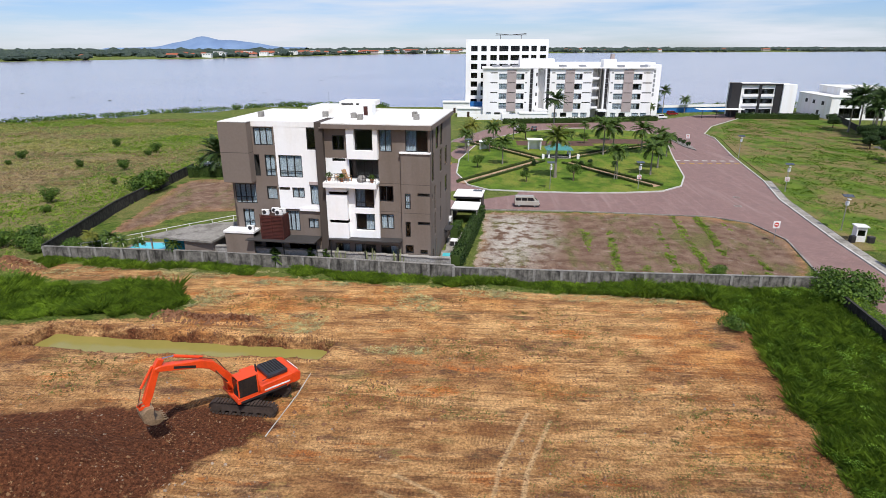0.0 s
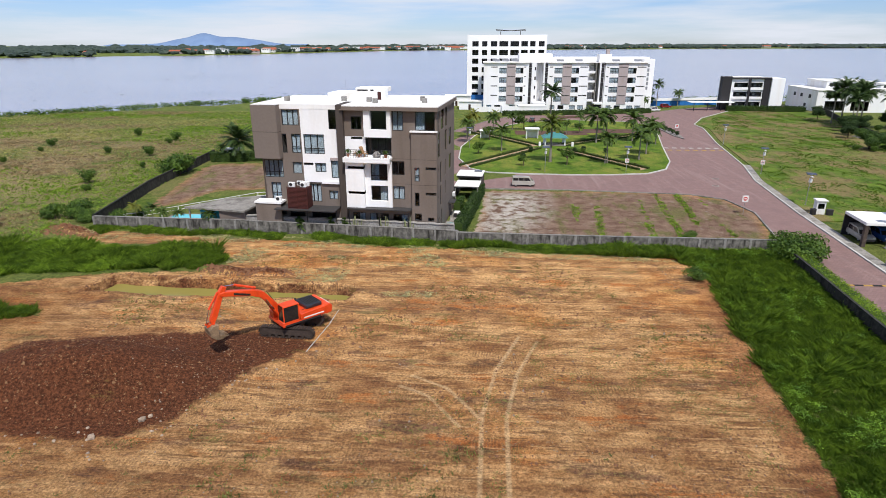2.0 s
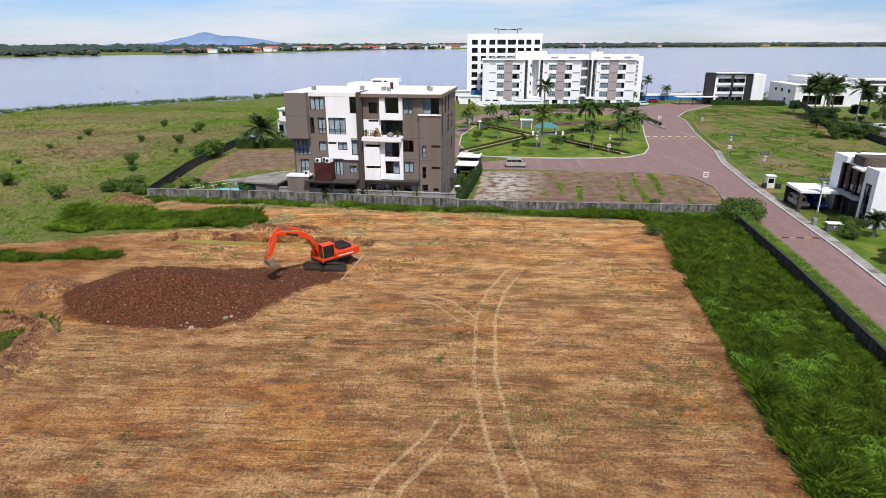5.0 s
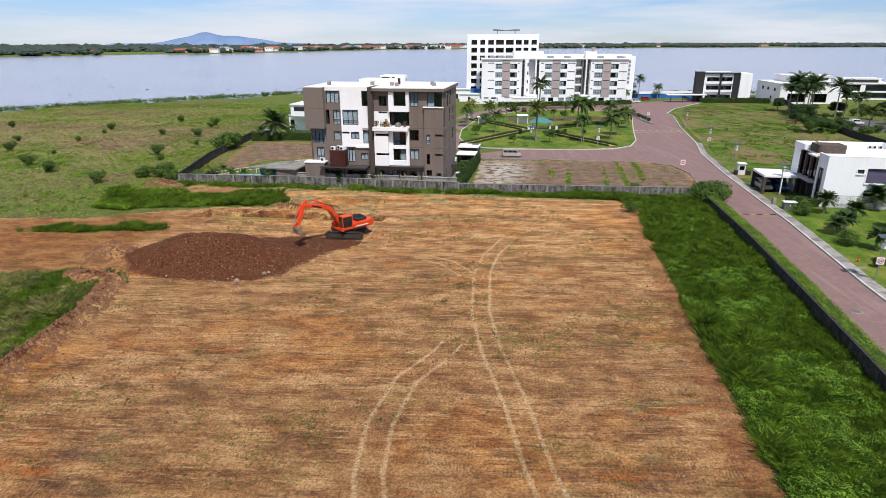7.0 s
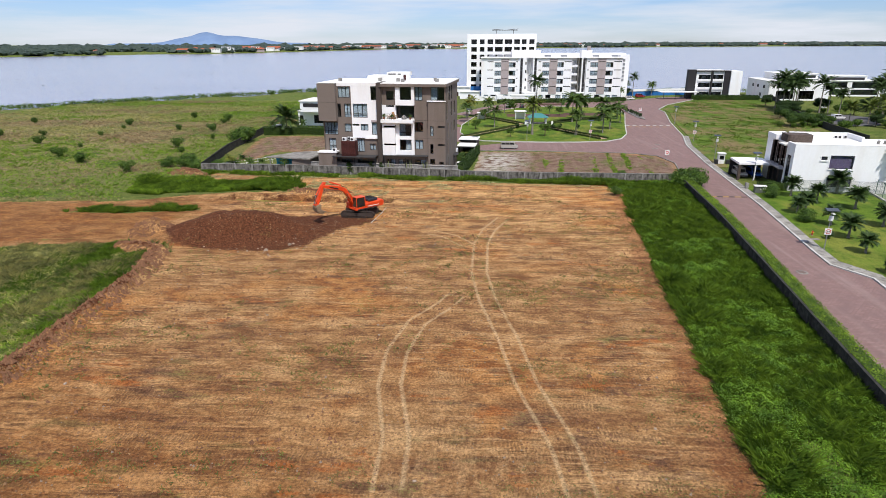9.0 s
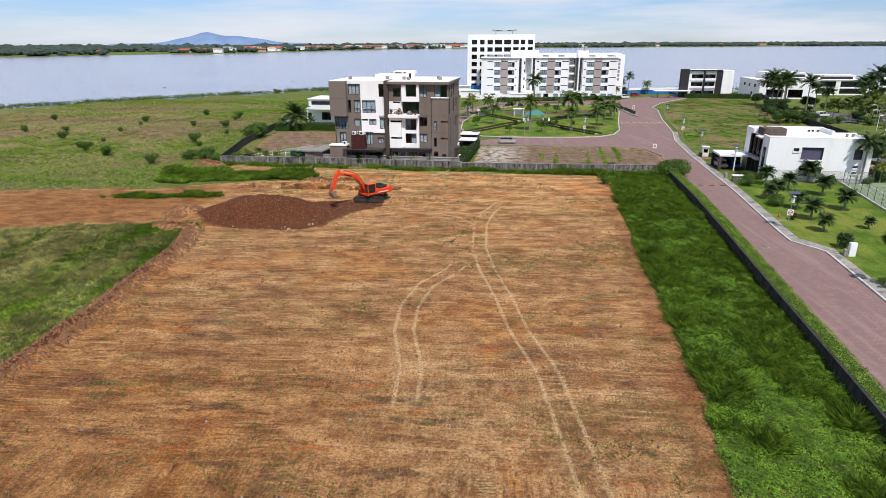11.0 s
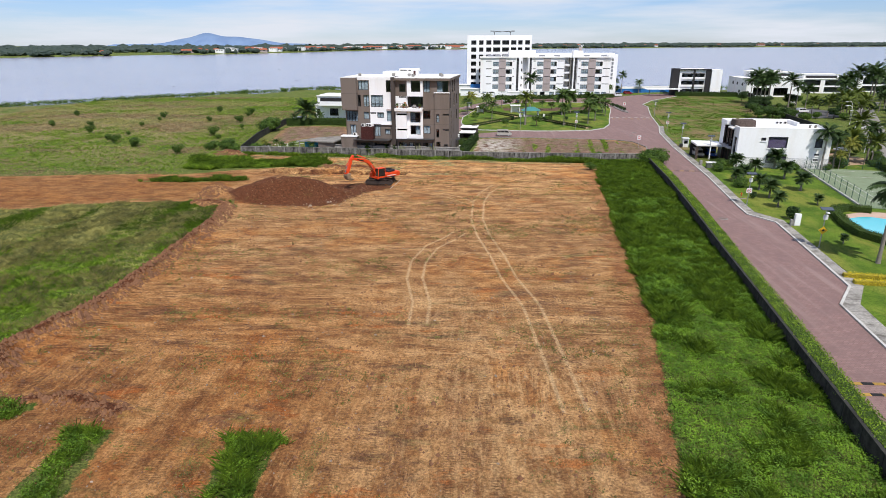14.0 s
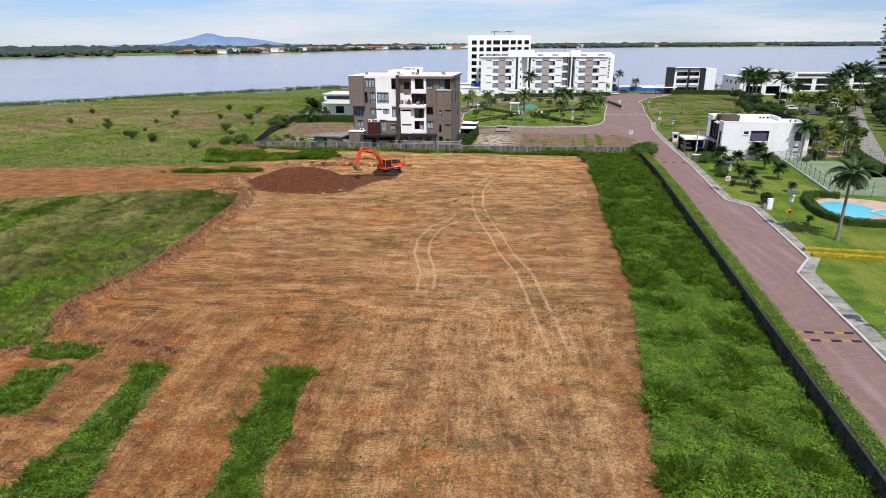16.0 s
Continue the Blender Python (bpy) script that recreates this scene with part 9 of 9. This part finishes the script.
bm = bmesh.new()
prism(bm, blob(58.8, 13.0, 7.2, 6.9, 28, 0.05), 0.0, 0.2)
solid("pool_terrace", bm, surface("peach_pool_paving", (0.50, 0.36, 0.28), 0.85, 0.9, 5.0, relief=0.1), "peach paved terrace round the pool", "terrace", kind="structure")
bm = bmesh.new()
prism(bm, blob(56.2, 12.6, 3.9, 4.9, 32, 0.10, 0.6), 0.1, 0.215)
solid("pool_water", bm, M_pool, "bright turquoise swimming pool water", "pool", kind="structure")
bm = bmesh.new()
prism(bm, blob(60.8, 10.6, 1.9, 2.0), 0.1, 0.3)
solid("pool_rim", bm, M_kerb, "white rim of the small round pool", "pool", kind="structure")
bm = bmesh.new()
prism(bm, blob(60.8, 10.6, 1.55, 1.65), 0.2, 0.31)
solid("pool_water", bm, M_pool, "turquoise water in the small round pool", "pool", kind="structure")


def parasol(m):
    root = thing("parasol", "white garden parasol over the patio", "parasol", m)
    part("pole", tubes(((0, 0, 0), (0, 0, 2.6), 0.03, 0.03)), M_steel, root)
    bm = bmesh.new()
    bmesh.ops.create_cone(bm, cap_ends=False, segments=8, radius1=1.7, radius2=0.05, depth=0.6, matrix=Matrix.Translation((0, 0, 2.5)))
    part("canopy", bm, M_whiteplastic, root)
    return root


parasol(pose(78.3, 62.5, 0.16))
bm = bmesh.new()
prism(bm, [(74, 36), (82, 56), (95, 80), (109, 107), (139, 161), (160, 196), (166, 192), (145, 161), (115.5, 107), (101.5, 80), (88.5, 55), (81, 36)], -0.2, 0.16)
solid("side_street", bm, M_side, "pale grey side street between trees", "road", kind="structure")
bm = bmesh.new()
prism(bm, [(101, 148), (104, 144), (113, 137), (121, 140), (130, 156), (124, 166), (112, 164), (101, 158)], -0.2, 0.165)
solid("car_park", bm, surface("grey_asphalt", (0.12, 0.115, 0.115), 0.9, 0.75, 4.0, relief=0.2), "grey asphalt car park between trees", "car park", kind="structure")
bm = bmesh.new()
prism(bm, [(72.0, 54.6), (80.5, 57.5), (84.5, 64), (80, 72), (73, 70)], -0.2, 0.17)
solid("patio", bm, M_path, "tan paved patio beside the white house", "patio", kind="structure")


def curved_lamp(m):
    root = thing("street_lamp", "white street lamp with a curved arm", "street lamp", m, "curved street lamps")
    bm = bmesh.new()
    pts = [(0, 0, 0), (0, 0, 4.2), (0.25, 0, 5.2), (0.9, 0, 5.8), (1.8, 0, 6.0), (2.4, 0, 5.9)]
    for a, b in zip(pts, pts[1:]):
        tube(bm, a, b, 0.075, 0.07, 8)
    part("pole", bm, M_whiteplastic, root)
    part("lamp_head", bevelled(boxes((2.2, 3.1, -0.14, 0.14, 5.8, 5.95)), 0.03), M_whiteplastic, root)
    return root


C_lamp = curved_lamp(pose(95.5, 84, 0, 0, 0, 200))
for x, y, a in ((102, 97, 200), (107, 107, 200), (113, 120, 200), (121, 134, 200), (129, 150, 200), (89, 72, 200), (138, 166, 200)):
    copy_thing(C_lamp, pose(x, y, 0, 0, 0, a))

# boundary walls on the far side
bm = bmesh.new()
strip_along(bm, ((124, 229), (124, 214), (112, 180), (104, 150), (99.5, 128), (97, 106)), 0.12, -0.2, 1.9)
solid("wall_lot_side", bm, M_darkwall, "dark boundary wall of the rough lot", "wall", kind="structure")
bm = bmesh.new()
strip_along(bm, ((64, 238), (100, 246)), 0.15, -0.2, 2.6)
solid("wall_blue", bm, M_blue, "blue and white painted lakeside wall", "wall", kind="structure")
bm = bmesh.new()
strip_along(bm, ((64, 237.8), (100, 245.8)), 0.16, 2.0, 3.0)
solid("wall_band", bm, M_white, "white band on the lakeside wall", "wall", kind="structure")


def shed(m, label, w=4.0, d=3.0, h=2.5, mat=None):
    root = thing("shed", label, "shed", m)
    part("wall", bevelled(boxes((0, w, 0, d, 0, h)), 0.03), M_white_clean, root)
    part("roof", boxes((-0.3, w + 0.3, -0.4, d + 0.3, h, h + 0.2)), mat or M_roofwhite, root)
    part("door", boxes((w * 0.4, w * 0.4 + 0.9, -0.04, 0, 0, 2.0)), M_browndoor, root)
    return root


shed(pose(-8, 222, 0), "low white service building beside the tower", 9, 6, 3.0)
shed(pose(-14, 236, 0), "low white service building by the lake", 10, 6, 4.0)
shed(pose(-57, 117.5, 0), "small white shed behind the garden hedge", 3.0, 2.0, 2.0)

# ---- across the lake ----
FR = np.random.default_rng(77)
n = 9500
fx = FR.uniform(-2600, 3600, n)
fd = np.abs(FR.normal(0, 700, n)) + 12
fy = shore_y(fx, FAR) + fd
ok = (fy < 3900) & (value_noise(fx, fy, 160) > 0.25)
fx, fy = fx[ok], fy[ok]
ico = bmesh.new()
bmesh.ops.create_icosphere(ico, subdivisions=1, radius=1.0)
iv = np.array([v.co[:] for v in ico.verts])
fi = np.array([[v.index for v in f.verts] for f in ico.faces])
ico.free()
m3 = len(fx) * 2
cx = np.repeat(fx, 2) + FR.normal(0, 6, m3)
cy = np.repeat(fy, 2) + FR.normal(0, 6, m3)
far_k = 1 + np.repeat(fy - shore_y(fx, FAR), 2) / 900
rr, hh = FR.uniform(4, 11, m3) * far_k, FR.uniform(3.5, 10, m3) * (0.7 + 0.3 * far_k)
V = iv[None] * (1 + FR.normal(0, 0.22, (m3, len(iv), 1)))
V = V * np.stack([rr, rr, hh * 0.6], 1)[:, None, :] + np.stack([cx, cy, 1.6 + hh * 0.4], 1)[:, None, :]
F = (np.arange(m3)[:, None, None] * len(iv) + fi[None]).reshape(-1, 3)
# crown greens carry a bluish tint for the haze over the lake
far_wood = mesh_from("far_woods", V.reshape(-1, 3).tolist(), F.tolist(), leafy("hazy_far_tree_crowns", (0.038, 0.062, 0.055), (0.075, 0.105, 0.085)))
tagged(far_wood, "dark haze-tinted trees along the far lake shore", "woods", kind="stuff")


def far_house(label, roofmat, wallmat, w, d, h, flat):
    root = thing("house", label, "house", None, "houses across the lake")
    part("wall", boxes((-w / 2, w / 2, -d / 2, d / 2, -2, h)), wallmat, root)
    if flat:
        part("roof", boxes((-w / 2 - 0.4, w / 2 + 0.4, -d / 2 - 0.4, d / 2 + 0.4, h, h + 0.5)), roofmat, root)
    else:
        bm = bmesh.new()
        a = [bm.verts.new(q) for q in ((-w / 2 - 1, -d / 2 - 1, h), (w / 2 + 1, -d / 2 - 1, h), (w / 2 + 1, d / 2 + 1, h), (-w / 2 - 1, d / 2 + 1, h))]
        t = [bm.verts.new(q) for q in ((-w / 2 + 1, 0, h + 3.2), (w / 2 - 1, 0, h + 3.2))]
        for f in ((a[0], a[1], t[1], t[0]), (a[1], a[2], t[1]), (a[2], a[3], t[0], t[1]), (a[3], a[0], t[0])):
            bm.faces.new(f)
        part("roof", bm, roofmat, root)
    for k in range(3):
        part("window", boxes((-w / 2 + w * (0.15 + 0.28 * k), -w / 2 + w * (0.3 + 0.28 * k), -d / 2 - 0.05, -d / 2, h - 2.4, h - 1.0)), M_dark, root)
    return root


M_tile = surface("terracotta_roof", (0.36, 0.11, 0.06), 0.85, 0.85, 0.3, relief=0.0)
kinds = [far_house("small house with a terracotta roof across the lake", M_tile, M_white, 13, 9, 4.5, False), far_house("long terraced houses with terracotta roofs across the lake", M_tile, M_beige_panel, 34, 10, 5, False), far_house("pale flat-roofed building across the lake", M_roofwhite, M_white, 20, 12, 7, True)]
spots = []
for i in range(120):
    if i < 70:
        x, back = FR.uniform(-640, 150), FR.uniform(20, 180)
    else:
        x, back = FR.uniform(-1500, 1600), FR.uniform(30, 300)
    spots.append((x, float(shore_y(np.array([x]), FAR)[0]) + back))
for i, (x, y) in enumerate(spots):
    k = kinds[(i * 5 + i // 7) % 3]
    z = 2.0 + 1.5 * (i % 3)
    if i < 3:
        kinds[i].matrix_world = pose(x, y, z)
    else:
        copy_thing(k, pose(x, y, z, 0, 0, (i * 31) % 40 - 20))

# hill on the horizon, the blue of distance haze put into its base colour
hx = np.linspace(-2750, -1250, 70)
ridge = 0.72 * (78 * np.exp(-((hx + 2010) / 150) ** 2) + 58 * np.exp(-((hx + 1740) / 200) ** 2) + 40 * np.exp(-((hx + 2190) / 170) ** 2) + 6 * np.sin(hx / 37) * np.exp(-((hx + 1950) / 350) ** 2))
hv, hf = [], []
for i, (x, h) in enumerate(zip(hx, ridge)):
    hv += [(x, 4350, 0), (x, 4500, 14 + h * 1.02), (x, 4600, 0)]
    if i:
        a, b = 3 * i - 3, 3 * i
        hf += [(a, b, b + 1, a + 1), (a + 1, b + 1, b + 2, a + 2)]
m_hill, nt, b = tree_of("hazy_distant_hill")
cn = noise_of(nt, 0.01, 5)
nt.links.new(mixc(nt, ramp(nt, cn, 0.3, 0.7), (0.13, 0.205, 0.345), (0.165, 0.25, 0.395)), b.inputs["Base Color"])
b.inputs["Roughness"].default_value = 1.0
tagged(mesh_from("backdrop_hill", hv, hf, m_hill, True), "distant hill tinted with haze blue beyond the far shore", "hill", kind="structure")

# floating weed on the lake, shore thicket
n = 160
lx, ly = FR.uniform(-500, 120, n), FR.uniform(180, 700, n)
ok = ly > shore_y(lx, SHORE) + 15
pts = np.stack([lx[ok], ly[ok], np.full(ok.sum(), -0.9)], 1)
weed = [(x, y, -0.9, r, r * 0.6, 0.18) for (x, y, z), r in zip(pts, FR.uniform(0.5, 1.6, len(pts)))]
v, f = leaf_cloud(weed, 2600, 0.22, 98)
tagged(mesh_from("floating_weed", v, f, M_leaf_dark), "small drifting clumps of water weed on the lake", "water weed", kind="stuff")
sx = np.concatenate([FR.uniform(-420, -40, 1500), FR.uniform(90, 330, 500)])
sy = shore_y(sx, SHORE) - FR.uniform(-4, 7, len(sx))
lumps = [(x, y, 0.3, r, r, h) for x, y, r, h in zip(sx, sy, FR.uniform(0.8, 2.0, len(sx)), FR.uniform(0.5, 1.5, len(sx)))]
v, f = leaf_cloud(lumps, 26000, 0.4, 99)
tagged(mesh_from("shore_thicket", v, f, M_leaf), "green reeds and thicket along the lake shore", "thicket", kind="stuff")


# white pipe rail round the pool garden
def pipe_rail(line, h):
    root = thing("pipe_rail", "white pipe rail round the pool garden", "railing")
    for (x0, y0), (x1, y1) in zip(line, line[1:]):
        n = max(1, round(math.hypot(x1 - x0, y1 - y0) / 3.0))
        for i in range(n):
            x, y = x0 + (x1 - x0) * i / n, y0 + (y1 - y0) * i / n
            part("post", tubes(((x, y, -0.1), (x, y, h), 0.06, 0.06), n=6), M_whiteplastic, root)
        for z in (h - 0.05, h * 0.55):
            part("rail", tubes(((x0, y0, z), (x1, y1, z), 0.045, 0.045), n=6), M_whiteplastic, root)
    return root


pipe_rail(((-52.8, 67.0), (-49.0, 69.5), (-45.5, 73.0), (-36.5, 82.0), (-31.0, 83.2)), 1.3)
